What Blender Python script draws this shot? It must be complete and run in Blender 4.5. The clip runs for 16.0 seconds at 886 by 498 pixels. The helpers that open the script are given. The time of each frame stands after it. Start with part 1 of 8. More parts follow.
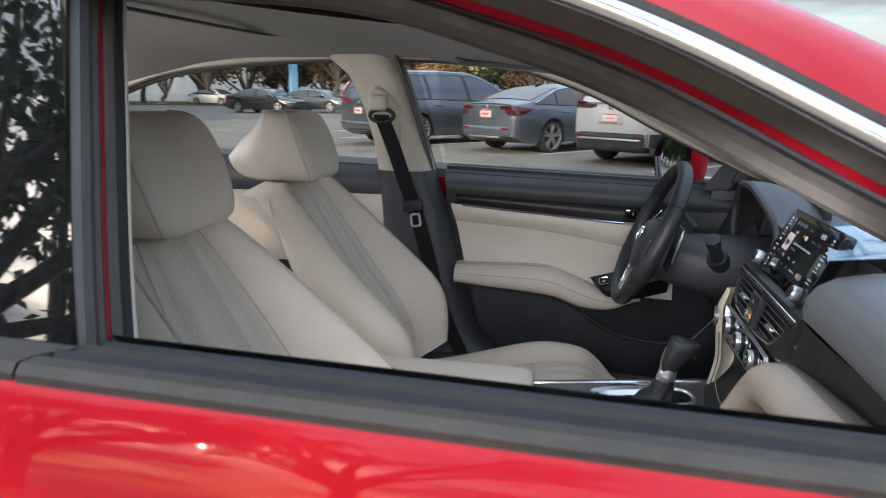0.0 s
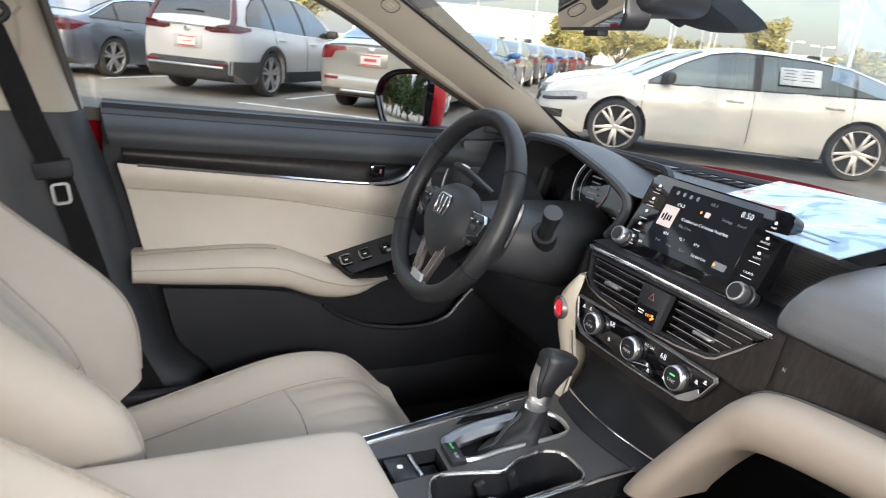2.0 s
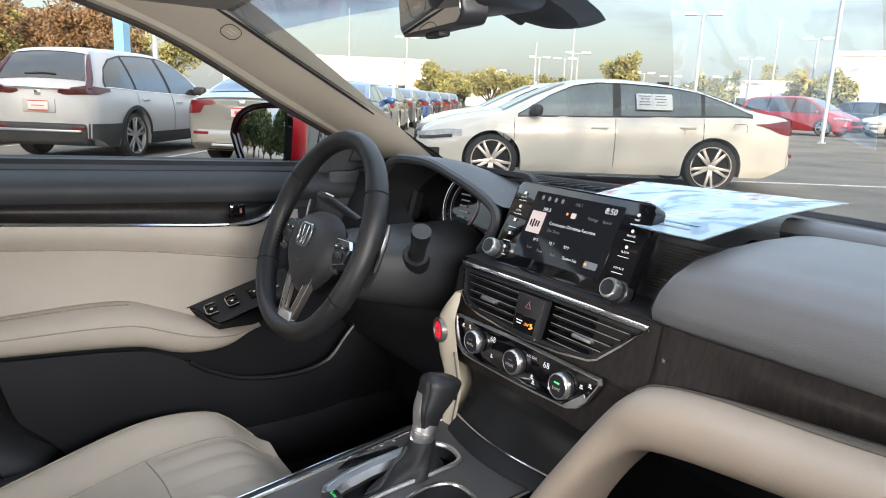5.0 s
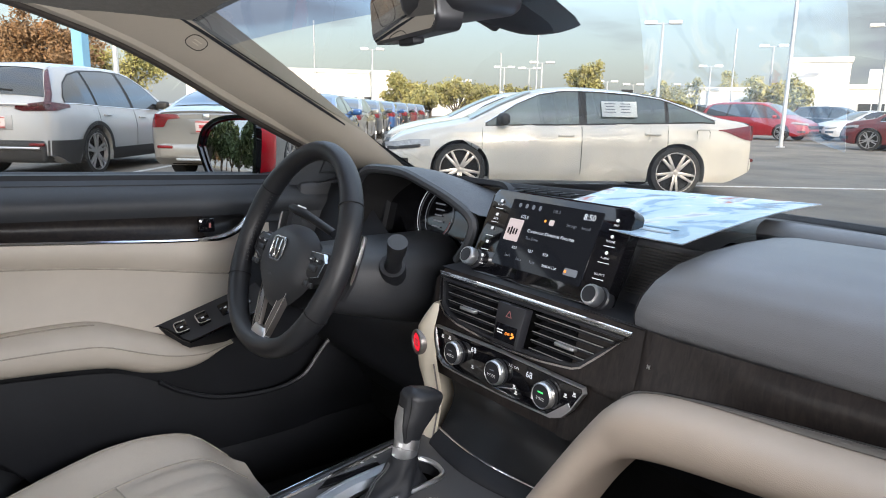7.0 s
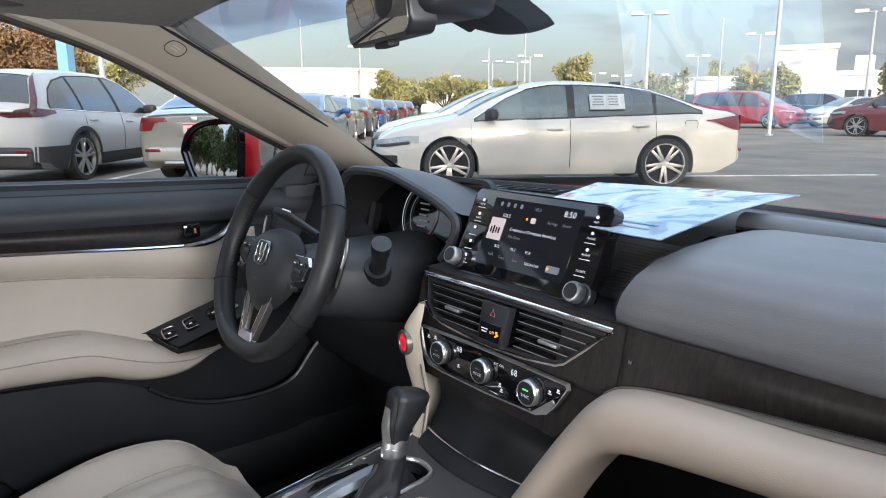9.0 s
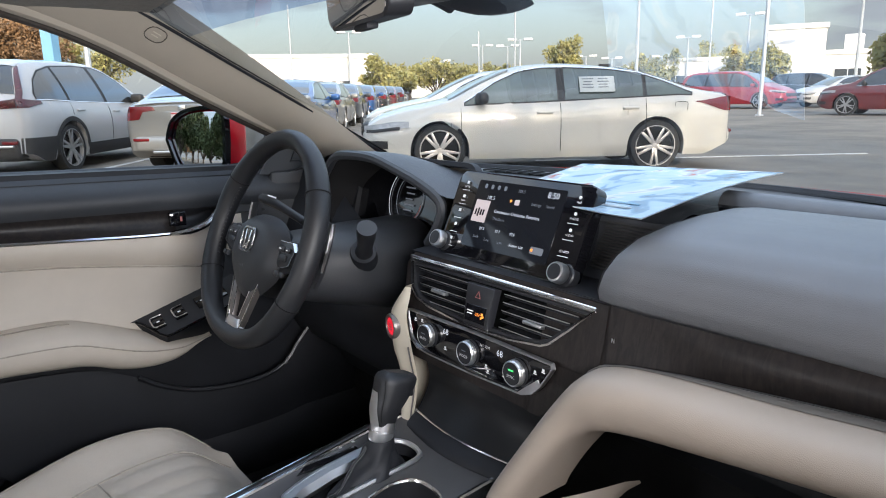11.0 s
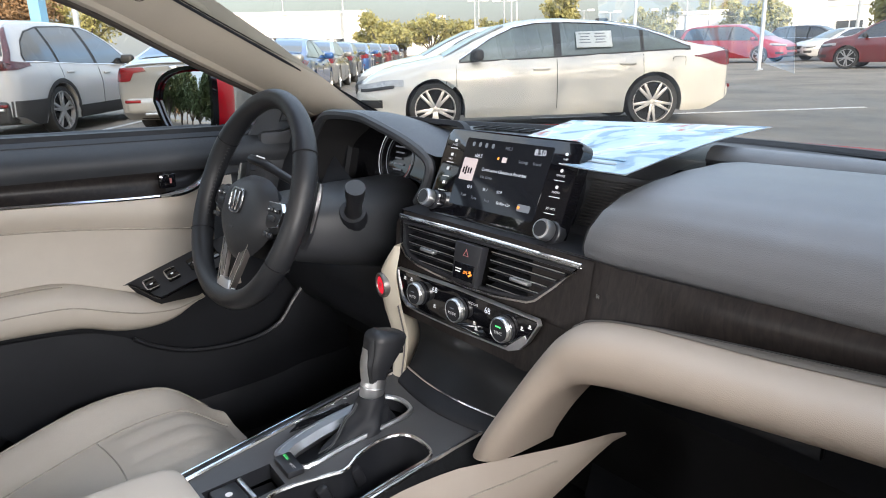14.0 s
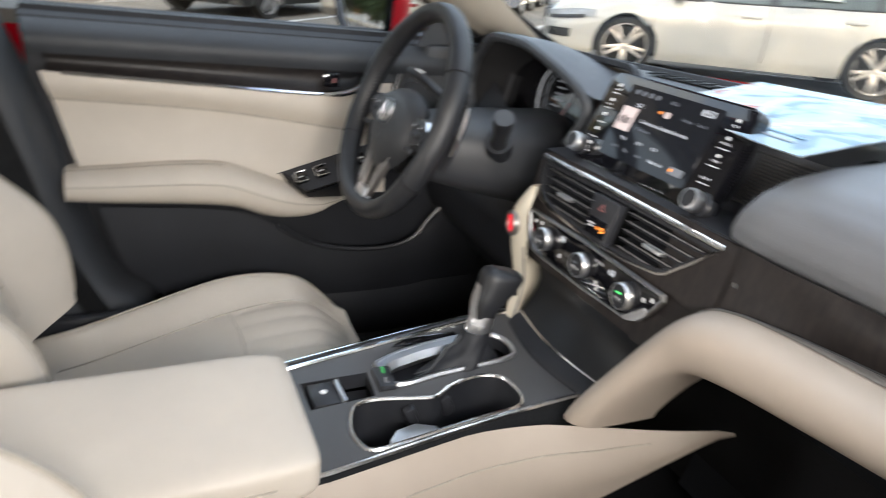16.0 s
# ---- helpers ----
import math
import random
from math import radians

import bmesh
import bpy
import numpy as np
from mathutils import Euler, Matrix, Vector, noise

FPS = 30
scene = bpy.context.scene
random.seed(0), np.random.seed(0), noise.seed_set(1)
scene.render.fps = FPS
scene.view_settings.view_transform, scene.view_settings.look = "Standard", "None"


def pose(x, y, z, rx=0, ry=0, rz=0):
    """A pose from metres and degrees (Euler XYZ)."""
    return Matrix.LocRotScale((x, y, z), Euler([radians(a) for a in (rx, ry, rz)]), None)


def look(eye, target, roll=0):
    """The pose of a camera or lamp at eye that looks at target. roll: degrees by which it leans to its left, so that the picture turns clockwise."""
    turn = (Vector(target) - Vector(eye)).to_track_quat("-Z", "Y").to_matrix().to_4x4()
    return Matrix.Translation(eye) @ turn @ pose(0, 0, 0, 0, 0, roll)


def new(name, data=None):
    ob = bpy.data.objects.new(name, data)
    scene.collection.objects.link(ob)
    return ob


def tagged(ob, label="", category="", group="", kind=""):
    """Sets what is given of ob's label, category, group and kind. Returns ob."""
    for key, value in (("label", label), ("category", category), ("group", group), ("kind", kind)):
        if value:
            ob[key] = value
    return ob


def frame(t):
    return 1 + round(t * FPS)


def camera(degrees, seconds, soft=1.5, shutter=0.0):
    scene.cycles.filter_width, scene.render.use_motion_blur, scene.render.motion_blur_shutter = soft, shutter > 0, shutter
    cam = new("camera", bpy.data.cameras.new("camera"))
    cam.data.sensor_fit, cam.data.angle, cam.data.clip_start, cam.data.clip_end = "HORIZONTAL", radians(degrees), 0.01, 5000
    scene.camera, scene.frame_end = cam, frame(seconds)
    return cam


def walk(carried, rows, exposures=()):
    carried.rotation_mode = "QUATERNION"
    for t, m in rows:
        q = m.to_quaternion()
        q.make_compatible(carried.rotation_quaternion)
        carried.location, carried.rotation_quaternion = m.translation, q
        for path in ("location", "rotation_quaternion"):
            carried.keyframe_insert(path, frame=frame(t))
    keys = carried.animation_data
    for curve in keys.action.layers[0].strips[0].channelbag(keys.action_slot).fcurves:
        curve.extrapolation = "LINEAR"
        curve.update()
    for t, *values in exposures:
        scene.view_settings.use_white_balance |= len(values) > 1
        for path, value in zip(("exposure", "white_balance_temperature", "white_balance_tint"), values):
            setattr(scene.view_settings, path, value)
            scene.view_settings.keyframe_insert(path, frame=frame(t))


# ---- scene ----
cam = camera(65.9, 16.0, soft=1.0, shutter=0.4)
PATH = [
    (0, (1.303, -0.064, 1.201), (-0.612, -0.433, 0.758), 0.5),
    (0.25, (1.221, -0.186, 1.210), (-0.715, -0.390, 0.774), 2.85),
    (0.5, (1.175, -0.305, 1.213), (-0.78, -0.325, 0.795), 5.4),
    (1, (0.936, -0.328, 1.187), (-0.969, -0.02, 0.662), 1.6),
    (1.5, (0.827, -0.365, 1.165), (-1.043, 0.061, 0.598), 1.6),
    (2, (0.717, -0.417, 1.157), (-1.01, 0.412, 0.581), 5.6),
    (2.5, (0.681, -0.381, 1.107), (-1.025, 0.516, 0.574), 3.9),
    (3, (0.679, -0.369, 1.105), (-0.996, 0.608, 0.615), 2.7),
    (3.5, (0.683, -0.362, 1.105), (-0.975, 0.651, 0.634), 2.4),
    (4, (0.689, -0.351, 1.111), (-0.949, 0.705, 0.662), 2.2),
    (6.5, (0.683, -0.352, 1.109), (-0.895, 0.805, 0.695), 1.5),
    (7, (0.669, -0.351, 1.107), (-0.894, 0.831, 0.708), 1.1),
    (7.5, (0.668, -0.346, 1.108), (-0.9, 0.829, 0.705), 0.5),
    (8, (0.678, -0.342, 1.114), (-0.886, 0.835, 0.7), -0.2),
    (8.5, (0.683, -0.34, 1.114), (-0.873, 0.847, 0.7), -0.5),
    (9, (0.68, -0.341, 1.114), (-0.869, 0.856, 0.704), -0.3),
    (11.5, (0.698, -0.331, 1.11), (-0.826, 0.877, 0.641), -1.3),
    (12, (0.71, -0.33, 1.115), (-0.806, 0.878, 0.623), -1.3),
    (12.5, (0.712, -0.329, 1.113), (-0.793, 0.878, 0.586), -1.5),
    (13, (0.71, -0.323, 1.11), (-0.787, 0.885, 0.561), -1.7),
    (13.5, (0.705, -0.322, 1.108), (-0.792, 0.884, 0.556), -1.6),
    (14, (0.701, -0.324, 1.109), (-0.804, 0.867, 0.544), -1.8),
    (14.5, (0.708, -0.319, 1.109), (-0.798, 0.864, 0.532), -2.1),
    (15, (0.716, -0.308, 1.102), (-0.783, 0.867, 0.492), -2.2),
    (15.5, (0.692, -0.271, 1.097), (-0.817, 0.856, 0.426), -1.6),
    (16, (0.689, -0.277, 1.112), (-0.981, 0.506, 0.339), 5.1),
]
EXPOSURE = [(0.0, 1.16, 6500, 12), (0.5, 1.60, 6350, 12), (1.0, 1.72, 6550, 12), (2.0, 1.92, 7000, 12), (3.5, 1.92, 7150, 12), (4.2, 1.84, 7100, 12), (7.0, 1.57, 6700, 13), (12.0, 1.5, 6500, 13), (14.5, 1.78, 6850, 13), (15.2, 1.78, 6900, 13), (16.0, 2.0, 7100, 12)]
walk(cam, [(t, look(eye, target, roll)) for t, eye, target, roll in PATH], EXPOSURE)

# ---- light ----
SUN_FROM = Vector((0.80, -0.42, 0.30)).normalized()
world = bpy.data.worlds.new("sky")
scene.world = world
world.use_nodes = True
wn, wl = world.node_tree.nodes, world.node_tree.links
wn.clear()
w_out = wn.new("ShaderNodeOutputWorld")
w_bg = wn.new("ShaderNodeBackground")
w_sky = wn.new("ShaderNodeTexSky")
w_sky.sky_type = "NISHITA"
w_sky.sun_disc = False
w_sky.sun_elevation = math.asin(SUN_FROM.z)
w_sky.sun_rotation = math.atan2(SUN_FROM.x, SUN_FROM.y)
w_sky.air_density, w_sky.dust_density = 1.0, 1.6
w_geo = wn.new("ShaderNodeTexCoord")
w_map = wn.new("ShaderNodeMapping")
w_map.inputs["Scale"].default_value = (1.0, 1.0, 4.5)
w_noise = wn.new("ShaderNodeTexNoise")
w_noise.inputs["Scale"].default_value, w_noise.inputs["Detail"].default_value = 2.2, 7.0
w_ramp = wn.new("ShaderNodeValToRGB")
w_ramp.color_ramp.elements[0].position, w_ramp.color_ramp.elements[1].position = 0.34, 0.60
w_mix = wn.new("ShaderNodeMix")
w_mix.data_type = "RGBA"
w_mix.inputs["B"].default_value = (1.75, 1.92, 2.12, 1)
wl.new(w_geo.outputs["Generated"], w_map.inputs["Vector"])
wl.new(w_map.outputs["Vector"], w_noise.inputs["Vector"])
wl.new(w_noise.outputs["Fac"], w_ramp.inputs["Fac"])
w_haze, w_most, w_up = wn.new("ShaderNodeMapRange"), wn.new("ShaderNodeMath"), wn.new("ShaderNodeSeparateXYZ")
w_haze.inputs["From Min"].default_value, w_haze.inputs["From Max"].default_value = 0.02, 0.30
w_haze.inputs["To Min"].default_value, w_haze.inputs["To Max"].default_value = 0.85, 0.0
w_most.operation = "MAXIMUM"
wl.new(w_geo.outputs["Generated"], w_up.inputs["Vector"])
wl.new(w_up.outputs["Z"], w_haze.inputs["Value"])
wl.new(w_ramp.outputs["Color"], w_most.inputs[0])
wl.new(w_haze.outputs["Result"], w_most.inputs[1])
wl.new(w_most.outputs["Value"], w_mix.inputs["Factor"])
wl.new(w_sky.outputs["Color"], w_mix.inputs["A"])
# the cloud layer is brighter overhead than at the horizon
w_sep, w_rise, w_lift = wn.new("ShaderNodeSeparateXYZ"), wn.new("ShaderNodeMapRange"), wn.new("ShaderNodeVectorMath")
w_rise.inputs["From Min"].default_value, w_rise.inputs["From Max"].default_value = 0.12, 0.9
w_rise.inputs["To Min"].default_value, w_rise.inputs["To Max"].default_value = 1.0, 4.6
w_lift.operation = "SCALE"
wl.new(w_geo.outputs["Generated"], w_sep.inputs["Vector"])
wl.new(w_sep.outputs["Z"], w_rise.inputs["Value"])
wl.new(w_mix.outputs["Result"], w_lift.inputs["Vector"])
wl.new(w_rise.outputs["Result"], w_lift.inputs["Scale"])
wl.new(w_lift.outputs["Vector"], w_bg.inputs["Color"])
w_bg.inputs["Strength"].default_value = 0.125
wl.new(w_bg.outputs["Background"], w_out.inputs["Surface"])
sun = new("sun", bpy.data.lights.new("sun", "SUN"))
sun.data.energy, sun.data.angle, sun.data.color = 2.6, radians(1.2), (1.0, 0.86, 0.68)
sun.matrix_basis = look(SUN_FROM * 60, (0, 0, 0))
# fill lamps added at the open passenger window and the rear window, besides the sky
for name, eye, target, sx, sy, watts, spread in (("side_window_fill", (0.805, -0.14, 1.07), (-0.6, 0.0, 0.90), 0.52, 0.13, 1.15, 95), ("rear_window_fill", (0.0, -1.66, 1.17), (0.0, 0.3, 0.85), 1.0, 0.20, 4.0, 180)):
    lamp = new(name, bpy.data.lights.new(name, "AREA"))
    lamp.data.shape, lamp.data.size, lamp.data.size_y = "RECTANGLE", sx, sy
    lamp.data.spread = radians(spread)
    lamp.data.energy, lamp.data.color = watts, (0.95, 0.97, 1.0)
    lamp.matrix_basis = look(eye, target)


# ---- materials ----
def material(name, colour, rough=0.5, metal=0.0, vary=0.0, scale=20.0, bump=0.0, bump_scale=300.0, coat=0.0, spec=0.5,
             colour2=None, stretch=(1, 1, 1), rough_vary=0.0, emit=None, emit_strength=0.0, noise_detail=5.0, cells=False, object_tint=0.0):
    """A Principled material with colour variation, roughness variation and a fine relief."""
    m = bpy.data.materials.new(name)
    m.use_nodes = True
    nt = m.node_tree
    b = nt.nodes["Principled BSDF"]
    b.inputs["Roughness"].default_value, b.inputs["Metallic"].default_value = rough, metal
    b.inputs["Coat Weight"].default_value, b.inputs["Specular IOR Level"].default_value = coat, spec
    b.inputs["Coat Roughness"].default_value = 0.03
    c1 = (*colour, 1)
    c2 = (*(colour2 or [c * (1 - vary) for c in colour]), 1)
    b.inputs["Base Color"].default_value = c1
    tc = nt.nodes.new("ShaderNodeTexCoord")
    mp = nt.nodes.new("ShaderNodeMapping")
    mp.inputs["Scale"].default_value = stretch
    nt.links.new(tc.outputs["Object"], mp.inputs["Vector"])
    if vary or colour2:
        n = nt.nodes.new("ShaderNodeTexNoise")
        n.inputs["Scale"].default_value, n.inputs["Detail"].default_value = scale, noise_detail
        n.inputs["Roughness"].default_value = 0.62
        nt.links.new(mp.outputs["Vector"], n.inputs["Vector"])
        r = nt.nodes.new("ShaderNodeValToRGB")
        r.color_ramp.elements[0].position, r.color_ramp.elements[1].position = 0.32, 0.68
        r.color_ramp.elements[0].color, r.color_ramp.elements[1].color = c2, c1
        nt.links.new(n.outputs["Fac"], r.inputs["Fac"])
        last = r.outputs["Color"]
        if object_tint:
            oi = nt.nodes.new("ShaderNodeObjectInfo")
            hs = nt.nodes.new("ShaderNodeHueSaturation")
            ma = nt.nodes.new("ShaderNodeMapRange")
            ma.inputs["To Min"].default_value, ma.inputs["To Max"].default_value = 1 - object_tint, 1 + object_tint
            nt.links.new(oi.outputs["Random"], ma.inputs["Value"])
            nt.links.new(ma.outputs["Result"], hs.inputs["Value"])
            nt.links.new(last, hs.inputs["Color"])
            last = hs.outputs["Color"]
        nt.links.new(last, b.inputs["Base Color"])
    if rough_vary:
        n2 = nt.nodes.new("ShaderNodeTexNoise")
        n2.inputs["Scale"].default_value, n2.inputs["Detail"].default_value = scale * 0.6, 4.0
        nt.links.new(mp.outputs["Vector"], n2.inputs["Vector"])
        mr = nt.nodes.new("ShaderNodeMapRange")
        mr.inputs["To Min"].default_value, mr.inputs["To Max"].default_value = rough - rough_vary, rough + rough_vary
        nt.links.new(n2.outputs["Fac"], mr.inputs["Value"])
        nt.links.new(mr.outputs["Result"], b.inputs["Roughness"])
    if bump:
        if cells:
            n3 = nt.nodes.new("ShaderNodeTexVoronoi")
            n3.feature = "DISTANCE_TO_EDGE"
            n3.inputs["Scale"].default_value = bump_scale
            height = n3.outputs["Distance"]
        else:
            n3 = nt.nodes.new("ShaderNodeTexNoise")
            n3.inputs["Scale"].default_value, n3.inputs["Detail"].default_value = bump_scale, 4.0
            height = n3.outputs["Fac"]
        nt.links.new(mp.outputs["Vector"], n3.inputs["Vector"])
        bp = nt.nodes.new("ShaderNodeBump")
        bp.inputs["Strength"].default_value, bp.inputs["Distance"].default_value = min(1.0, bump), 0.002
        nt.links.new(height, bp.inputs["Height"])
        nt.links.new(bp.outputs["Normal"], b.inputs["Normal"])
    if emit:
        b.inputs["Emission Color"].default_value, b.inputs["Emission Strength"].default_value = (*emit, 1), emit_strength
    return m


def clear_glass(name, tint=(0.72, 0.75, 0.74), gloss=1.0):
    """Thin sheet glass: clear, with a mirror part that follows Fresnel."""
    m = bpy.data.materials.new(name)
    m.use_nodes = True
    nt = m.node_tree
    nt.nodes.clear()
    out, mix = nt.nodes.new("ShaderNodeOutputMaterial"), nt.nodes.new("ShaderNodeMixShader")
    tr, gl, lw = nt.nodes.new("ShaderNodeBsdfTransparent"), nt.nodes.new("ShaderNodeBsdfGlossy"), nt.nodes.new("ShaderNodeLayerWeight")
    tr.inputs["Color"].default_value = (*tint, 1)
    gl.inputs["Roughness"].default_value = 0.01
    gl.inputs["Color"].default_value = (gloss, gloss, gloss, 1)
    lw.inputs["Blend"].default_value = 0.5
    pw, sc = nt.nodes.new("ShaderNodeMath"), nt.nodes.new("ShaderNodeMath")
    pw.operation, sc.operation = "POWER", "MULTIPLY_ADD"
    pw.inputs[1].default_value, sc.inputs[1].default_value, sc.inputs[2].default_value = 5.0, 0.85, 0.045
    nt.links.new(lw.outputs["Facing"], pw.inputs[0])
    nt.links.new(pw.outputs["Value"], sc.inputs[0])
    nt.links.new(sc.outputs["Value"], mix.inputs["Fac"])
    nt.links.new(tr.outputs["BSDF"], mix.inputs[1])
    nt.links.new(gl.outputs["BSDF"], mix.inputs[2])
    nt.links.new(mix.outputs["Shader"], out.inputs["Surface"])
    return m


M = dict(
    leather=material("ivory leather", (0.61, 0.543, 0.462), 0.52, vary=0.10, scale=6, bump=0.15, bump_scale=800, cells=True, rough_vary=0.08),
    leather_perf=material("perforated ivory leather", (0.61, 0.543, 0.462), 0.53, vary=0.10, scale=6, bump=0.15, bump_scale=300, cells=True),
    # darker copy of the ivory: shade on arch and console side is in the colour
    leather_shaded=material("ivory leatherette, darkened for shade", (0.44, 0.368, 0.302), 0.45, vary=0.10, scale=5, bump=0.22, bump_scale=760, cells=True),
    piping=material("ivory seam", (0.46, 0.41, 0.34), 0.7, vary=0.25, scale=120),
    stitch=material("stitching thread", (0.50, 0.45, 0.37), 0.8, vary=0.2, scale=300),
    trim_beige=material("beige moulded pillar trim", (0.47, 0.42, 0.345), 0.6, vary=0.08, scale=8, bump=0.25, bump_scale=500),
    trim_white=material("pale satin trim", (0.63, 0.57, 0.46), 0.4, vary=0.06, scale=8, bump=0.1, bump_scale=400),
    liner=material("grey woven headliner", (0.24, 0.228, 0.21), 0.95, vary=0.15, scale=90, bump=0.4, bump_scale=700),
    soft=material("black grained soft plastic", (0.046, 0.050, 0.057), 0.50, vary=0.25, scale=6, bump=0.25, bump_scale=650, cells=True, rough_vary=0.06),
    # one dash skin twice: windscreen sheen painted into the first, not the second
    pad=material("charcoal dashboard skin, lightened for sheen", (0.165, 0.171, 0.184), 0.40, vary=0.2, scale=4, bump=0.30, bump_scale=560, cells=True, rough_vary=0.05),
    pad_unlit=material("charcoal dashboard skin without painted sheen", (0.066, 0.070, 0.079), 0.45, vary=0.2, scale=4, bump=0.30, bump_scale=560, cells=True, rough_vary=0.05),
    bin_black=material("satin black bin cover", (0.012, 0.013, 0.015), 0.40, vary=0.2, scale=8, rough_vary=0.05),
    # the body red again, with the door opening's shade put into the colour
    jamb_red=material("red car paint darkened for jamb shade", (0.30, 0.002, 0.012), 0.45, vary=0.12, scale=9, spec=0.3),
    arch_lip=material("taupe satin lip", (0.17, 0.150, 0.130), 0.42, vary=0.10, scale=14),
    privacy=material("dark privacy glass", (0.012, 0.014, 0.016), 0.012, vary=0.3, scale=1.5, coat=1.0, spec=1.0),
    black=material("black moulded plastic", (0.013, 0.0145, 0.019), 0.62, vary=0.3, scale=10, bump=0.12, bump_scale=500, rough_vary=0.08),
    shell=material("black fine-grained moulding", (0.030, 0.032, 0.036), 0.52, vary=0.2, scale=10, bump=0.15, bump_scale=700, rough_vary=0.05),
    satin=material("satin black plastic", (0.024, 0.025, 0.029), 0.38, vary=0.25, scale=8, rough_vary=0.06),
    piano=material("gloss black plastic", (0.006, 0.006, 0.008), 0.08, coat=0.6, vary=0.3, scale=4),
    # near-black: the shade inside recesses is put into the colour; seams use it too
    void=material("painted black shade of recesses and seams", (0.006, 0.006, 0.007), 0.9, vary=0.3, scale=20),
    carpet=material("black carpet", (0.006, 0.007, 0.009), 1.0, vary=0.5, scale=160, bump=0.8, bump_scale=600),
    grey_trim=material("dark grey satin trim", (0.075, 0.074, 0.076), 0.38, vary=0.15, scale=10, rough_vary=0.06),
    wheel=material("black wheel leather", (0.016, 0.017, 0.020), 0.45, vary=0.3, scale=12, bump=0.15, bump_scale=800, cells=True, rough_vary=0.06),
    gunmetal=material("dark satin metal", (0.22, 0.20, 0.19), 0.4, metal=0.7, vary=0.06, scale=14, rough_vary=0.06),
    silver=material("satin silver", (0.74, 0.74, 0.75), 0.34, metal=1.0, vary=0.06, scale=14, rough_vary=0.06),
    chrome=material("polished chrome", (0.84, 0.84, 0.85), 0.17, metal=1.0, vary=0.05, scale=20),
    webbing=material("black seat belt webbing", (0.018, 0.019, 0.021), 0.8, vary=0.3, scale=60, bump=0.6, bump_scale=900),
    rubber=material("dark rubber seal", (0.088, 0.078, 0.066), 0.62, vary=0.25, scale=25, bump=0.35, bump_scale=260),
    seal=material("ribbed grey-brown weather seal", (0.075, 0.064, 0.055), 0.85, vary=0.3, scale=60, bump=0.6, bump_scale=420),
    red=material("red car paint", (0.60, 0.0, 0.012), 0.55, coat=0.55, vary=0.06, scale=3, spec=0.15),
    glass=clear_glass("clear window glass"),
    shade=clear_glass("tinted glass band", (0.42, 0.50, 0.62)),
    mirror=material("mirror glass", (0.82, 0.84, 0.86), 0.015, metal=1.0, vary=0.02, scale=3),
    ink=material("white printed legend", (0.75, 0.75, 0.75), 0.6, vary=0.05, scale=80, emit=(0.9, 0.9, 0.95), emit_strength=0.06),
    led_red=material("red lit button", (0.55, 0.02, 0.03), 0.25, coat=0.5, vary=0.2, scale=90, emit=(1.0, 0.02, 0.05), emit_strength=0.3),
    led_orange=material("orange indicator", (0.6, 0.2, 0.03), 0.4, vary=0.1, scale=60, emit=(1.0, 0.30, 0.05), emit_strength=0.5),
    led_green=material("green indicator", (0.1, 0.5, 0.15), 0.4, vary=0.1, scale=60, emit=(0.05, 1.0, 0.25), emit_strength=0.35),
    screen=material("lit display glass", (0.008, 0.009, 0.012), 0.07, vary=0.3, scale=3, emit=(0.30, 0.36, 0.48), emit_strength=0.006),
    screen_text=material("display text", (0.4, 0.42, 0.45), 0.5, vary=0.05, scale=50, emit=(0.75, 0.82, 0.92), emit_strength=0.22),
    screen_dim=material("dim display text", (0.12, 0.13, 0.15), 0.5, vary=0.05, scale=50, emit=(0.5, 0.56, 0.65), emit_strength=0.05),
    screen_pic=material("pale pink album tile", (0.35, 0.30, 0.30), 0.5, vary=0.1, scale=60, emit=(0.85, 0.72, 0.72), emit_strength=0.16),
    paper=None,
    paper_back=material("white card", (0.75, 0.76, 0.76), 0.4, vary=0.05, scale=10),
    ink_blue=material("blue print", (0.13, 0.34, 0.52), 0.3, vary=0.2, scale=30),
    ink_grey=material("grey print", (0.33, 0.38, 0.43), 0.3, vary=0.3, scale=30),
    ink_red=material("red print", (0.42, 0.16, 0.15), 0.3, vary=0.3, scale=30),
    wood=None,
)


def wood_material():
    m = material("dark brown wood-grain trim", (0.060, 0.045, 0.038), 0.44, bump=0.2, bump_scale=90, spec=0.35)
    nt = m.node_tree
    b = nt.nodes["Principled BSDF"]
    tc = nt.nodes.new("ShaderNodeTexCoord")
    mp = nt.nodes.new("ShaderNodeMapping")
    mp.inputs["Scale"].default_value = (70.0, 30.0, 16.0)
    mp.inputs["Rotation"].default_value = (0, radians(14), 0)
    w = nt.nodes.new("ShaderNodeTexNoise")
    w.inputs["Scale"].default_value, w.inputs["Detail"].default_value = 2.2, 6.0
    w.inputs["Roughness"].default_value, w.inputs["Distortion"].default_value = 0.6, 0.9
    r = nt.nodes.new("ShaderNodeValToRGB")
    r.color_ramp.elements[0].position, r.color_ramp.elements[1].position = 0.36, 0.70
    r.color_ramp.elements[0].color, r.color_ramp.elements[1].color = (0.012, 0.010, 0.010, 1), (0.030, 0.024, 0.022, 1)
    nt.links.new(tc.outputs["Object"], mp.inputs["Vector"])
    nt.links.new(mp.outputs["Vector"], w.inputs["Vector"])
    nt.links.new(w.outputs["Fac"], r.inputs["Fac"])
    nt.links.new(r.outputs["Color"], b.inputs["Base Color"])
    return m


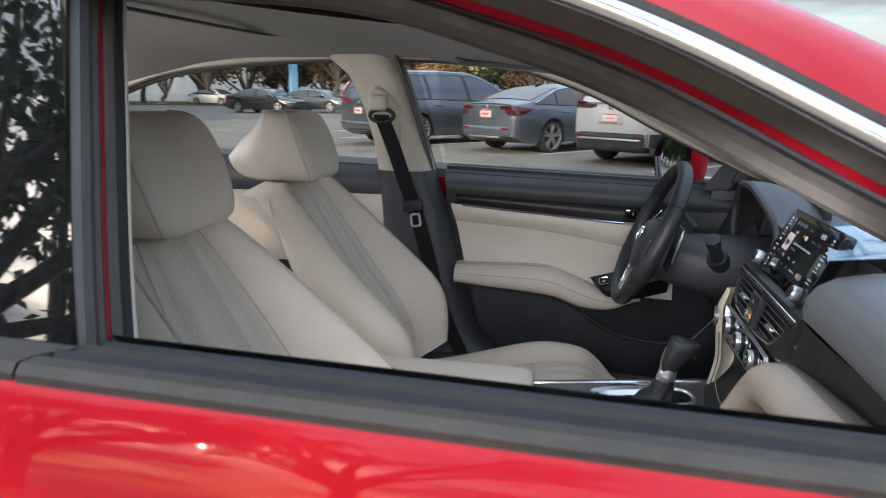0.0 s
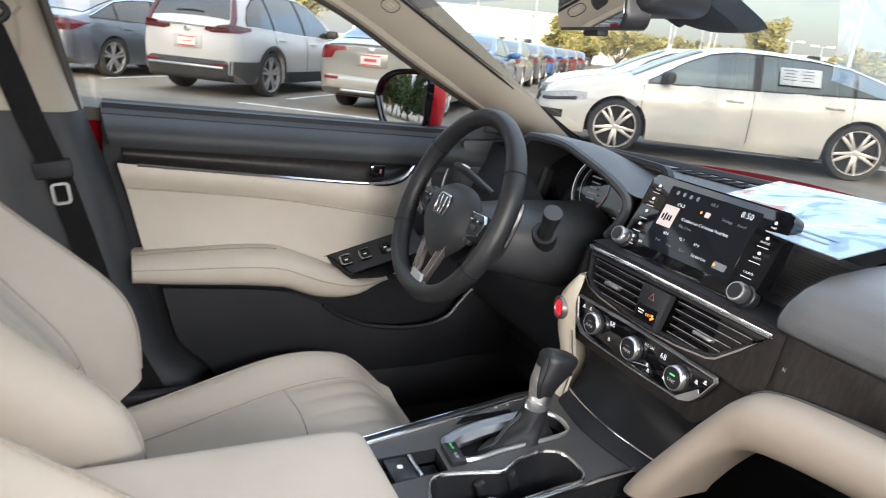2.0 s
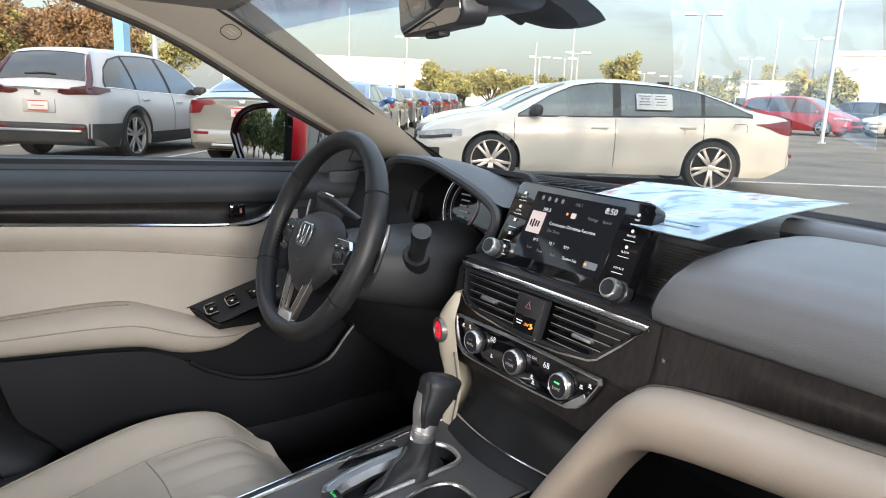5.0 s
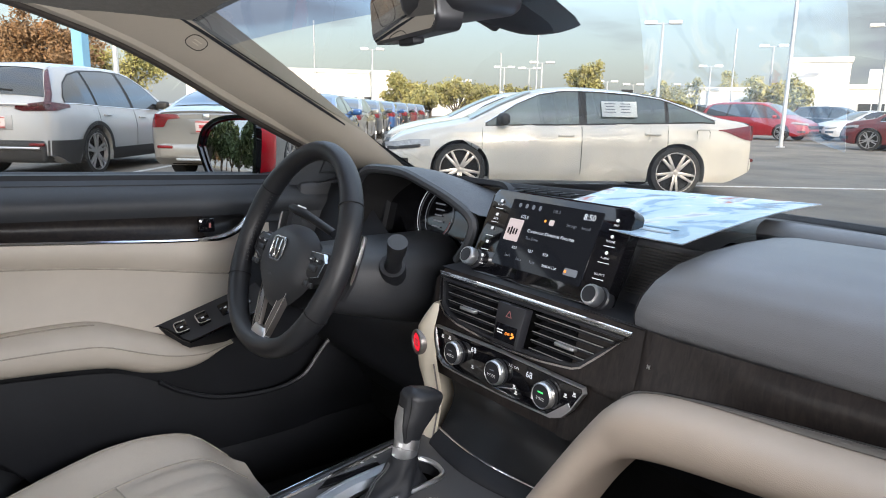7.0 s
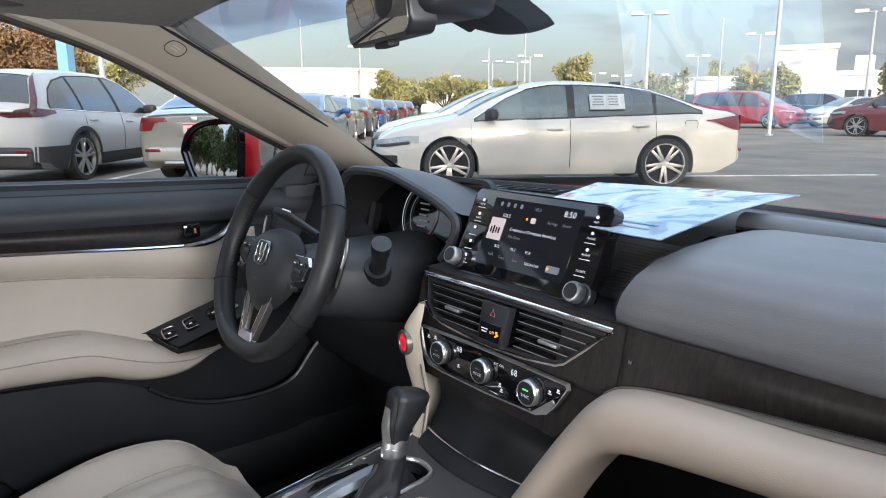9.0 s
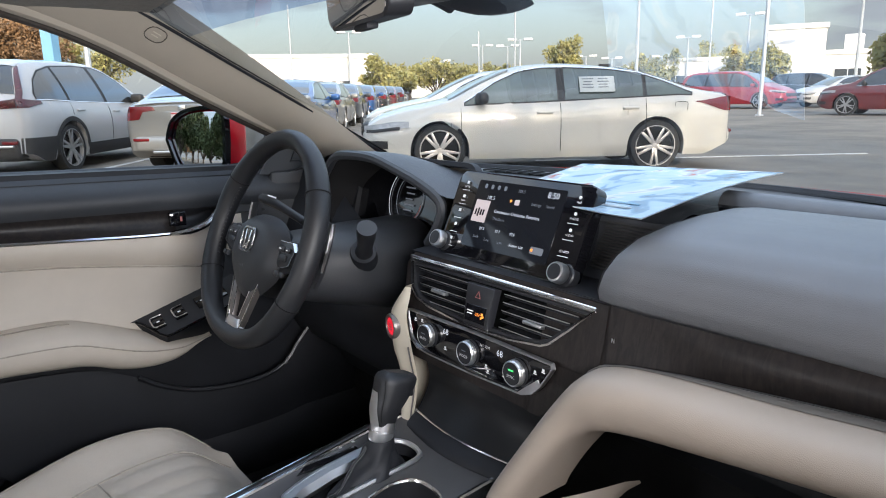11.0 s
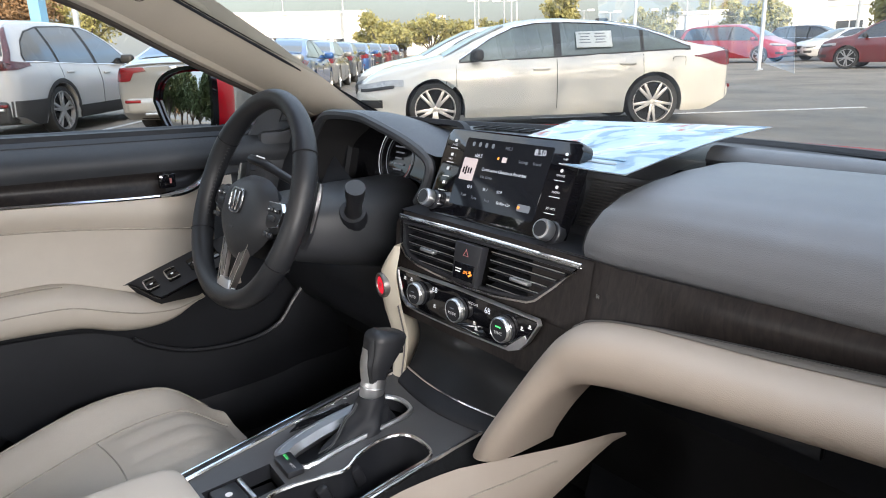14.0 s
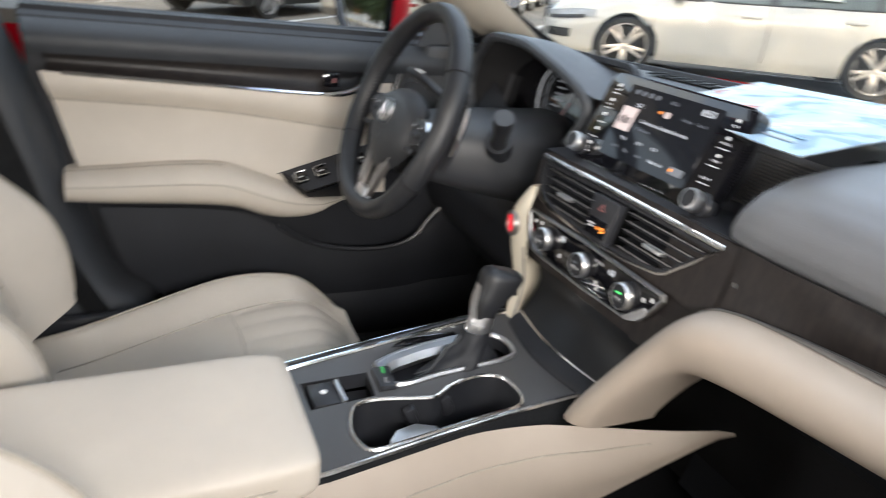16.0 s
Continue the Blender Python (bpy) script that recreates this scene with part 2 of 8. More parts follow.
def card_material():
    """A glossy colour print: pale blue ground with a row of darker figures and a few warm patches."""
    m = material("glossy printed card", (0.40, 0.53, 0.66), 0.26, vary=0.2, scale=6)
    nt = m.node_tree
    b = nt.nodes["Principled BSDF"]
    tc, mp, n = nt.nodes.new("ShaderNodeTexCoord"), nt.nodes.new("ShaderNodeMapping"), nt.nodes.new("ShaderNodeTexNoise")
    mp.inputs["Scale"].default_value = (1.0, 0.75, 1.0)
    n.inputs["Scale"].default_value, n.inputs["Detail"].default_value, n.inputs["Roughness"].default_value, n.inputs["Distortion"].default_value = 15.0, 3.0, 0.5, 0.8
    r = nt.nodes.new("ShaderNodeValToRGB")
    r.color_ramp.interpolation = "EASE"
    stops = ((0.30, (0.10, 0.17, 0.26)), (0.385, (0.15, 0.30, 0.46)), (0.43, (0.36, 0.52, 0.66)), (0.55, (0.44, 0.58, 0.70)), (0.60, (0.66, 0.68, 0.68)), (0.66, (0.36, 0.40, 0.46)), (0.72, (0.42, 0.12, 0.10)))
    r.color_ramp.elements[0].position, r.color_ramp.elements[1].position = stops[0][0], stops[-1][0]
    for pos, _ in stops[1:-1]:
        r.color_ramp.elements.new(pos)
    for e, (_, c) in zip(r.color_ramp.elements, stops):
        e.color = (*c, 1)
    nt.links.new(tc.outputs["Object"], mp.inputs["Vector"])
    nt.links.new(mp.outputs["Vector"], n.inputs["Vector"])
    nt.links.new(n.outputs["Fac"], r.inputs["Fac"])
    nt.links.new(r.outputs["Color"], b.inputs["Base Color"])
    return m


def perforate(m):
    """Rows of small dark holes, in bands, over a leather."""
    nt = m.node_tree
    b = nt.nodes["Principled BSDF"]
    tc, vo, le, mx_ = nt.nodes.new("ShaderNodeTexCoord"), nt.nodes.new("ShaderNodeTexVoronoi"), nt.nodes.new("ShaderNodeMath"), nt.nodes.new("ShaderNodeMix")
    sp, wv, gt, mu = nt.nodes.new("ShaderNodeSeparateXYZ"), nt.nodes.new("ShaderNodeMath"), nt.nodes.new("ShaderNodeMath"), nt.nodes.new("ShaderNodeMath")
    vo.voronoi_dimensions = "2D"
    up, co = nt.nodes.new("ShaderNodeMath"), nt.nodes.new("ShaderNodeCombineXYZ")
    up.operation = "SUBTRACT"
    vo.inputs["Scale"].default_value, vo.inputs["Randomness"].default_value = 190.0, 0.0
    le.operation, le.inputs[1].default_value = "LESS_THAN", 0.24
    wv.operation, wv.inputs[1].default_value = "PINGPONG", 0.045
    gt.operation, gt.inputs[1].default_value = "LESS_THAN", 0.018
    mu.operation = "MULTIPLY"
    mx_.data_type = "RGBA"
    mx_.inputs["B"].default_value = (0.22, 0.195, 0.165, 1)
    nt.links.new(sp.outputs["Z"], up.inputs[0])
    nt.links.new(sp.outputs["Y"], up.inputs[1])
    nt.links.new(sp.outputs["X"], co.inputs["X"])
    nt.links.new(up.outputs["Value"], co.inputs["Y"])
    nt.links.new(co.outputs["Vector"], vo.inputs["Vector"])
    nt.links.new(tc.outputs["Object"], sp.inputs["Vector"])
    nt.links.new(sp.outputs["X"], wv.inputs[0])
    nt.links.new(wv.outputs["Value"], gt.inputs[0])
    nt.links.new(vo.outputs["Distance"], le.inputs[0])
    nt.links.new(le.outputs["Value"], mu.inputs[0])
    nt.links.new(gt.outputs["Value"], mu.inputs[1])
    nt.links.new(mu.outputs["Value"], mx_.inputs["Factor"])
    nt.links.new(b.inputs["Base Color"].links[0].from_socket, mx_.inputs["A"])
    nt.links.new(mx_.outputs["Result"], b.inputs["Base Color"])


perforate(M["leather_perf"])
M["wood"] = wood_material()
M["paper"] = card_material()
M["privacy"].node_tree.nodes["Principled BSDF"].inputs["IOR"].default_value = 1.8


# ---- modelling helpers ----
def mesh_of(name, bm, mat, sharp=38):
    me = bpy.data.meshes.new(name)
    bmesh.ops.recalc_face_normals(bm, faces=bm.faces[:])
    bm.to_mesh(me)
    bm.free()
    me.materials.append(M[mat] if isinstance(mat, str) else mat)
    me.polygons.foreach_set("use_smooth", [True] * len(me.polygons))
    me.set_sharp_from_angle(angle=radians(sharp))
    return me


def part(name, bm, mat, parent=None, label="", sharp=38):
    """One mesh object under a thing or a part."""
    ob = new(name, mesh_of(name, bm, mat, sharp))
    if parent is not None:
        ob.parent = parent
        ob.matrix_parent_inverse = parent.matrix_basis.inverted()
    if label:
        ob["label"] = label
    return ob


def thing(name, label, category, at=(0, 0, 0), kind="", group=""):
    """An Empty at a thing's base, which its parts hang from."""
    ob = new(name)
    ob.empty_display_size = 0.05
    ob.matrix_basis = Matrix.Translation(at)
    return tagged(ob, label, category, group, kind)


def single(name, bm, mat, label, category, kind="", group="", sharp=38):
    return tagged(new(name, mesh_of(name, bm, mat, sharp)), label, category, group, kind)


def join(*bms):
    out = bms[0]
    for b in bms[1:]:
        tmp = bpy.data.meshes.new("tmp")
        b.to_mesh(tmp)
        b.free()
        out.from_mesh(tmp)
        bpy.data.meshes.remove(tmp)
    return out


def moved(bm, m):
    bm.transform(m)
    return bm


def box(c, size, r=0.0, seg=2, m=None):
    bm = bmesh.new()
    bmesh.ops.create_cube(bm, size=1.0)
    bm.transform(Matrix.Diagonal((*size, 1)))
    if r:
        bmesh.ops.bevel(bm, geom=bm.edges[:], offset=min(r, min(size) * 0.49), segments=seg, profile=0.5, affect="EDGES")
    if m is not None:
        bm.transform(m)
    bm.transform(Matrix.Translation(c))
    return bm


def grid(fn, nu, nv, wrap_u=False, wrap_v=False, cap_u=False):
    """A sheet of quads through fn(u, v) with u, v from 0 to 1."""
    bm = bmesh.new()
    du, dv = (nu if wrap_u else nu - 1), (nv if wrap_v else nv - 1)
    vs = [[bm.verts.new(fn(i / du, j / dv)) for j in range(nv)] for i in range(nu)]
    for i in range(du):
        for j in range(dv):
            q = [vs[i][j], vs[(i + 1) % nu][j], vs[(i + 1) % nu][(j + 1) % nv], vs[i][(j + 1) % nv]]
            try:
                bm.faces.new(q)
            except ValueError:
                pass
    if cap_u and wrap_v:
        for row in (vs[0], vs[-1]):
            try:
                bm.faces.new(row)
            except ValueError:
                pass
    return bm


def loft(rings, closed=True, caps=True):
    n = len(rings)
    return grid(lambda u, v: rings[round(u * (n - 1))][round(v * (len(rings[0]) if closed else len(rings[0]) - 1)) % len(rings[0])],
                n, len(rings[0]), wrap_v=closed, cap_u=caps)


def crom(pts, n, closed=False):
    """A smooth line of n points through pts."""
    p = [Vector(q) for q in pts]
    k = len(p)
    out = []
    spans = k if closed else k - 1
    for i in range(n):
        s = i / (n if closed else n - 1) * spans
        a = min(int(s), spans - 1)
        f = s - a
        if closed:
            q = [p[(a + d) % k] for d in (-1, 0, 1, 2)]
        else:
            q = [p[max(a - 1, 0)], p[a], p[min(a + 1, k - 1)], p[min(a + 2, k - 1)]]
        out.append(0.5 * (2 * q[1] + (q[2] - q[0]) * f + (2 * q[0] - 5 * q[1] + 4 * q[2] - q[3]) * f * f + (3 * q[1] - q[0] - 3 * q[2] + q[3]) * f ** 3))
    return out


def tube(pts, r, n=8, closed=False, flat=1.0, up=None, caps=True):
    """A rod along pts; r may be a number or a list; flat squeezes its second axis (up gives that axis)."""
    p = [Vector(q) for q in pts]
    k = len(p)
    rings, side = [], None
    for i in range(k):
        a, b = (p[(i - 1) % k], p[(i + 1) % k]) if closed else (p[max(i - 1, 0)], p[min(i + 1, k - 1)])
        d = (b - a).normalized()
        if up is not None:
            side = d.cross(Vector(up)).normalized()
        elif side is None:
            side = d.cross(Vector((0, 0, 1)) if abs(d.z) < 0.9 else Vector((1, 0, 0))).normalized()
        else:
            side = (side - d * side.dot(d)).normalized()
        other = side.cross(d)
        rr = r[i] if isinstance(r, (list, tuple)) else r
        rings.append([p[i] + rr * (math.cos(2 * math.pi * j / n) * side + flat * math.sin(2 * math.pi * j / n) * other) for j in range(n)])
    if closed:
        rings.append(rings[0])
        bm = grid(lambda u, v: rings[round(u * k)][round(v * n) % n], k + 1, n, wrap_v=True)
        bmesh.ops.remove_doubles(bm, verts=bm.verts[:], dist=1e-6)
        return bm
    return loft(rings, True, caps)


def prism(pts, depth, m=None, r=0.0, seg=2):
    """A plate: the outline pts (x, y) raised from z = 0 to depth, its edges rounded by r, then placed by m."""
    bm = bmesh.new()
    lo = [bm.verts.new((x, y, 0)) for x, y in pts]
    hi = [bm.verts.new((x, y, depth)) for x, y in pts]
    bm.faces.new(lo[::-1])
    top = bm.faces.new(hi)
    k = len(pts)
    for i in range(k):
        bm.faces.new((lo[i], lo[(i + 1) % k], hi[(i + 1) % k], hi[i]))
    if r:
        bmesh.ops.bevel(bm, geom=list(top.edges), offset=r, segments=seg, profile=0.5, affect="EDGES")
    if m is not None:
        bm.transform(m)
    return bm


def frame_of(pts, width, depth, m=None, closed=True):
    """A flat-sided rim that follows the outline pts."""
    p = [Vector((x, y, 0)) for x, y in pts]
    k = len(p)
    rings = []
    for i in range(k):
        a, b = (p[(i - 1) % k], p[(i + 1) % k]) if closed else (p[max(i - 1, 0)], p[min(i + 1, k - 1)])
        d = (b - a).normalized()
        s = Vector((d.y, -d.x, 0)) * width / 2
        e = Vector((0, 0, depth))
        rings.append([p[i] - s, p[i] - s * 0.7 + e, p[i] + s * 0.7 + e, p[i] + s])
    if closed:
        bm = grid(lambda u, v: rings[round(u * k) % k][round(v * 4) % 4], k, 4, wrap_u=True, wrap_v=True)
    else:
        bm = loft(rings)
    if m is not None:
        bm.transform(m)
    return bm


def lathe(profile, n, m=None, caps=True):
    """A turned body: profile of (radius, height), about z."""
    bm = grid(lambda u, v: (profile[round(u * (len(profile) - 1))][0] * math.cos(2 * math.pi * v), profile[round(u * (len(profile) - 1))][0] * math.sin(2 * math.pi * v),
                            profile[round(u * (len(profile) - 1))][1]), len(profile), n, wrap_v=True, cap_u=caps)
    bmesh.ops.remove_doubles(bm, verts=bm.verts[:], dist=1e-6)
    if m is not None:
        bm.transform(m)
    return bm


def round_rect(w, h, r, n=5, cx=0.0, cy=0.0):
    out = []
    for qx, qy, a0 in ((1, 1, 0), (-1, 1, 90), (-1, -1, 180), (1, -1, 270)):
        for i in range(n):
            a = radians(a0 + 90 * i / (n - 1))
            out.append((cx + qx * (w / 2 - r) + r * math.cos(a), cy + qy * (h / 2 - r) + r * math.sin(a)))
    return out


def ease(x, a=0.0, b=1.0):
    t = min(1.0, max(0.0, (x - a) / (b - a)))
    return t * t * (3 - 2 * t)


def lerp_table(table, s):
    """Smooth look-up: rows of (s, values...)."""
    if s <= table[0][0]:
        return table[0][1:]
    for a, b in zip(table, table[1:]):
        if s <= b[0]:
            f = (s - a[0]) / (b[0] - a[0])
            return tuple(x + (y - x) * f for x, y in zip(a[1:], b[1:]))
    return table[-1][1:]


def spline(table, s):
    """Smooth look-up with rounded knees: rows of (s, value)."""
    if s <= table[0][0]:
        return table[0][1]
    if s >= table[-1][0]:
        return table[-1][1]
    n = len(table)
    k = max(i for i in range(n - 1) if table[i][0] <= s)

    def slope(i):
        a, b = table[max(i - 1, 0)], table[min(i + 1, n - 1)]
        return (b[1] - a[1]) / (b[0] - a[0])
    (x0, y0), (x1, y1) = table[k][:2], table[k + 1][:2]
    h = x1 - x0
    t = (s - x0) / h
    return y0 * (1 + 2 * t) * (1 - t) ** 2 + slope(k) * h * t * (1 - t) ** 2 + y1 * t * t * (3 - 2 * t) + slope(k + 1) * h * t * t * (t - 1)


def axes(origin, x, y):
    """A pose whose x and y axes point along the vectors given."""
    x = Vector(x).normalized()
    z = x.cross(Vector(y)).normalized()
    y = z.cross(x)
    return Matrix(((x.x, y.x, z.x, origin[0]), (x.y, y.y, z.y, origin[1]), (x.z, y.z, z.z, origin[2]), (0, 0, 0, 1)))


def words(text, size, m, mat, parent, name="lettering", align="CENTER"):
    """Raised flat lettering in the built-in font, as a mesh."""
    cu = bpy.data.curves.new(name, "FONT")
    cu.body, cu.size, cu.align_x, cu.align_y = text, size, align, "CENTER"
    cu.resolution_u = 2
    ob = new(name, cu)
    me = bpy.data.meshes.new_from_object(ob)
    bpy.data.objects.remove(ob)
    bm = bmesh.new()
    bm.from_mesh(me)
    bpy.data.meshes.remove(me)
    bm.transform(m)
    return part(name, bm, mat, parent)

# ---- the parking lot ----
M.update(
    asphalt=material("worn asphalt", (0.205, 0.178, 0.146), 0.9, colour2=(0.095, 0.085, 0.072), scale=0.55, bump=0.8, bump_scale=45, noise_detail=9),
    line=material("worn white road paint", (0.62, 0.61, 0.58), 0.8, colour2=(0.30, 0.29, 0.28), scale=7, bump=0.3, bump_scale=60),
    grass=material("dry winter grass", (0.16, 0.15, 0.06), 1.0, colour2=(0.07, 0.09, 0.03), scale=3, bump=1.0, bump_scale=40),
    bark=material("grey-brown bark", (0.13, 0.105, 0.085), 0.95, colour2=(0.055, 0.045, 0.038), scale=14, stretch=(1, 1, 0.25), bump=1.0, bump_scale=25),
    leaf_green=material("dark green leaves", (0.085, 0.115, 0.035), 0.75, colour2=(0.035, 0.055, 0.015), scale=2.2),
    leaf_yellow=material("yellow-green leaves", (0.40, 0.35, 0.13), 0.8, colour2=(0.22, 0.22, 0.08), scale=1.2),
    leaf_rust=material("rust-brown autumn leaves", (0.29, 0.16, 0.075), 0.85, colour2=(0.14, 0.09, 0.048), scale=0.9),
    stucco=material("white painted wall", (0.80, 0.79, 0.76), 0.85, vary=0.10, scale=0.5, bump=0.4, bump_scale=30),
    shop_glass=material("dark shop window", (0.05, 0.06, 0.07), 0.1, vary=0.4, scale=0.7),
    steel=material("galvanised light pole", (0.50, 0.53, 0.56), 0.5, metal=0.4, vary=0.1, scale=4),
    lamp_head=material("white lamp housing", (0.78, 0.78, 0.78), 0.5, vary=0.05, scale=3),
    blue_steel=material("light blue painted steel", (0.20, 0.42, 0.60), 0.5, vary=0.12, scale=2),
    # greyed white: the parked row's shade is put into the paint colour
    car_white_shaded=material("white car paint, darkened for shade", (0.37, 0.372, 0.378), 0.28, coat=1.0, vary=0.05, scale=2),
    car_white=material("white car paint", (0.52, 0.505, 0.465), 0.28, coat=1.0, vary=0.05, scale=2),
    car_tan=material("tan metallic paint", (0.34, 0.27, 0.22), 0.3, metal=0.2, coat=1.0, vary=0.06, scale=3),
    car_grey=material("dark grey metallic paint", (0.075, 0.085, 0.10), 0.3, metal=0.5, coat=1.0, vary=0.1, scale=3),
    car_blue_grey=material("slate metallic paint", (0.10, 0.115, 0.14), 0.3, metal=0.5, coat=1.0, vary=0.1, scale=3),
    car_ice=material("pale blue metallic paint", (0.20, 0.26, 0.33), 0.3, metal=0.4, coat=1.0, vary=0.06, scale=3),
    sheet_white=material("white printed paper", (0.50, 0.53, 0.52), 0.6, vary=0.08, scale=12),
    car_silver=material("silver metallic paint", (0.30, 0.295, 0.28), 0.32, metal=0.5, coat=1.0, vary=0.06, scale=3),
    car_blue=material("blue metallic paint", (0.03, 0.10, 0.28), 0.3, metal=0.4, coat=1.0, vary=0.1, scale=3),
    car_black=material("black car paint", (0.012, 0.013, 0.015), 0.25, coat=1.0, vary=0.2, scale=3),
    car_red=material("bright red car paint", (0.27, 0.004, 0.010), 0.3, coat=0.8, vary=0.1, scale=3),
    car_maroon=material("maroon car paint", (0.10, 0.012, 0.014), 0.3, coat=1.0, vary=0.1, scale=3),
    car_glass=material("dark tinted car window", (0.018, 0.022, 0.027), 0.012, coat=0.5, vary=0.3, scale=1.5, spec=0.8),
    car_glass_pale=material("pale car window", (0.085, 0.115, 0.11), 0.03, coat=0.5, vary=0.45, scale=1.5, spec=0.6),
    tyre=material("tyre rubber", (0.022, 0.022, 0.022), 0.85, vary=0.3, scale=10, bump=0.4, bump_scale=60),
    alloy=material("machined alloy", (0.50, 0.50, 0.51), 0.35, metal=0.8, vary=0.15, scale=9),
    clad=material("black bumper cladding", (0.02, 0.02, 0.021), 0.65, vary=0.2, scale=12),
    tail=material("red tail lamp lens", (0.15, 0.004, 0.007), 0.12, coat=0.4, vary=0.25, scale=14),
    tail_dark=material("dark red tail lamp lens", (0.060, 0.004, 0.007), 0.12, coat=0.4, vary=0.25, scale=14),
    headlight=material("clear headlamp lens", (0.35, 0.36, 0.37), 0.08, coat=0.9, vary=0.4, scale=20),
    plate=material("red and white dealer plate", (0.62, 0.55, 0.54), 0.5, vary=0.1, scale=20),
    plate_red=material("red plate print", (0.45, 0.05, 0.05), 0.5, vary=0.1, scale=20),
)

GROUND_Z = 0.02
ground = single("ground", grid(lambda u, v: (-320 + 640 * u, -320 + 640 * v, GROUND_Z), 9, 9), "asphalt", "dark worn asphalt of a parking lot", "ground", "structure")
verge = single("verge", join(box((-62, -20, 0.08), (14, 120, 0.10), 0.03), box((-20, 108, 0.08), (180, 20, 0.10), 0.03)), "grass", "dry grass verges at the edge of the lot", "verge", "structure")

HEAD = Vector((-0.765, 0.644, 0)).normalized()
STALLS = thing("parking_stall_lines", "worn white painted stall lines on the asphalt", "road marking", kind="structure")
for base in ((-11.1, 2.25), (-13.0, -0.55), (-14.9, -3.3), (-9.0, 4.85), (-16.6, -6.1), (-18.2, -8.8)):
    b = Vector((*base, 0))
    c = b + HEAD * 2.2
    part("stall_line", box((c.x, c.y, GROUND_Z + 0.004), (5.0, 0.11, 0.006), m=Matrix.Rotation(math.atan2(HEAD.y, HEAD.x), 4, "Z")), "line", STALLS)
for base in ((-8.4, 3.2), (-5.2, 9.5)):
    part("stall_line", box((base[0], base[1], GROUND_Z + 0.004), (5.2, 0.11, 0.006), m=Matrix.Rotation(radians(53), 4, "Z")), "line", STALLS)

CARS = dict(
    # side outlines as (y, z) from tail to nose: the top of the body, the belt line, the upper edge of the side glass
    sedan=dict(top=[(-2.44, 0.95), (-2.38, 1.015), (-2.1, 1.055), (-1.85, 1.11), (-1.5, 1.235), (-1.1, 1.345), (-0.7, 1.395), (-0.3, 1.425), (0.0, 1.428), (0.3, 1.405), (0.55, 1.345), (0.9, 1.20), (1.3, 1.00), (1.5, 0.955), (1.9, 0.885), (2.2, 0.80), (2.36, 0.71), (2.44, 0.58)],
               belt=[(-2.44, 0.93), (-1.7, 0.965), (-1.0, 0.94), (0.0, 0.91), (1.0, 0.885), (1.5, 0.86), (2.44, 0.56)], half=0.93,
               dlo=[(-1.86, 1.00), (-1.55, 1.13), (-1.2, 1.255), (-0.8, 1.31), (-0.3, 1.34), (0.1, 1.342), (0.4, 1.295), (0.7, 1.17), (1.10, 0.92)],
               side=[(-1.86, -1.27), (-1.22, -0.20), (-0.10, 1.09)], back=(-1.93, -0.98), front=(0.50, 1.30), wheels=(-1.40, 1.43), wr=0.335),
    suv=dict(top=[(-2.31, 0.98), (-2.29, 1.06), (-2.22, 1.16), (-2.12, 1.37), (-2.0, 1.55), (-1.88, 1.63), (-1.5, 1.67), (-0.8, 1.69), (0.0, 1.675), (0.35, 1.61), (0.7, 1.44), (1.05, 1.22), (1.25, 1.11), (1.45, 1.075), (1.9, 1.01), (2.15, 0.92), (2.27, 0.78), (2.31, 0.62)],
             belt=[(-2.31, 1.05), (-1.8, 1.06), (-1.0, 1.02), (0.0, 0.985), (1.0, 0.965), (1.5, 0.95), (2.31, 0.60)], half=0.925,
             dlo=[(-1.98, 1.15), (-1.85, 1.34), (-1.6, 1.48), (-1.2, 1.555), (-0.5, 1.58), (0.1, 1.565), (0.4, 1.49), (0.7, 1.33), (1.05, 1.03)],
             side=[(-1.97, -1.25), (-1.18, -0.18), (-0.08, 1.03)], back=(-2.21, -1.93), front=(0.34, 1.16), wheels=(-1.33, 1.33), wr=0.36),
    minivan=dict(top=[(-2.56, 0.98), (-2.54, 1.10), (-2.47, 1.26), (-2.36, 1.52), (-2.2, 1.66), (-1.8, 1.72), (-0.6, 1.745), (0.3, 1.72), (0.7, 1.62), (1.1, 1.40), (1.5, 1.16), (1.75, 1.06), (2.1, 0.97), (2.4, 0.83), (2.52, 0.70), (2.56, 0.55)],
                 belt=[(-2.56, 1.06), (-1.0, 1.03), (0.0, 1.00), (1.0, 0.98), (1.7, 0.93), (2.56, 0.54)], half=0.98,
                 dlo=[(-2.30, 1.16), (-2.2, 1.45), (-2.0, 1.57), (-0.6, 1.61), (0.3, 1.59), (0.7, 1.49), (1.05, 1.30), (1.40, 1.04)],
                 side=[(-2.28, -1.22), (-1.12, -0.02), (0.08, 1.38)], back=(-2.45, -2.24), front=(0.66, 1.50), wheels=(-1.5, 1.5), wr=0.355),
    pickup=dict(top=[(-2.95, 1.05), (-2.93, 1.13), (-0.98, 1.14), (-0.94, 1.18), (-0.88, 1.66), (-0.76, 1.82), (-0.2, 1.87), (0.3, 1.85), (0.65, 1.74), (1.25, 1.22), (1.5, 1.18), (2.4, 1.10), (2.75, 0.92), (2.85, 0.66)],
                belt=[(-2.95, 1.08), (0.0, 1.08), (1.2, 1.08), (2.85, 0.64)], half=0.98,
                dlo=[(-0.86, 1.30), (-0.80, 1.66), (-0.2, 1.74), (0.3, 1.72), (0.6, 1.60), (1.15, 1.12)],
                side=[(-0.84, -0.12), (-0.04, 1.13)], back=(-0.925, -0.80), front=(0.62, 1.22), wheels=(-1.75, 1.75), wr=0.40),
)


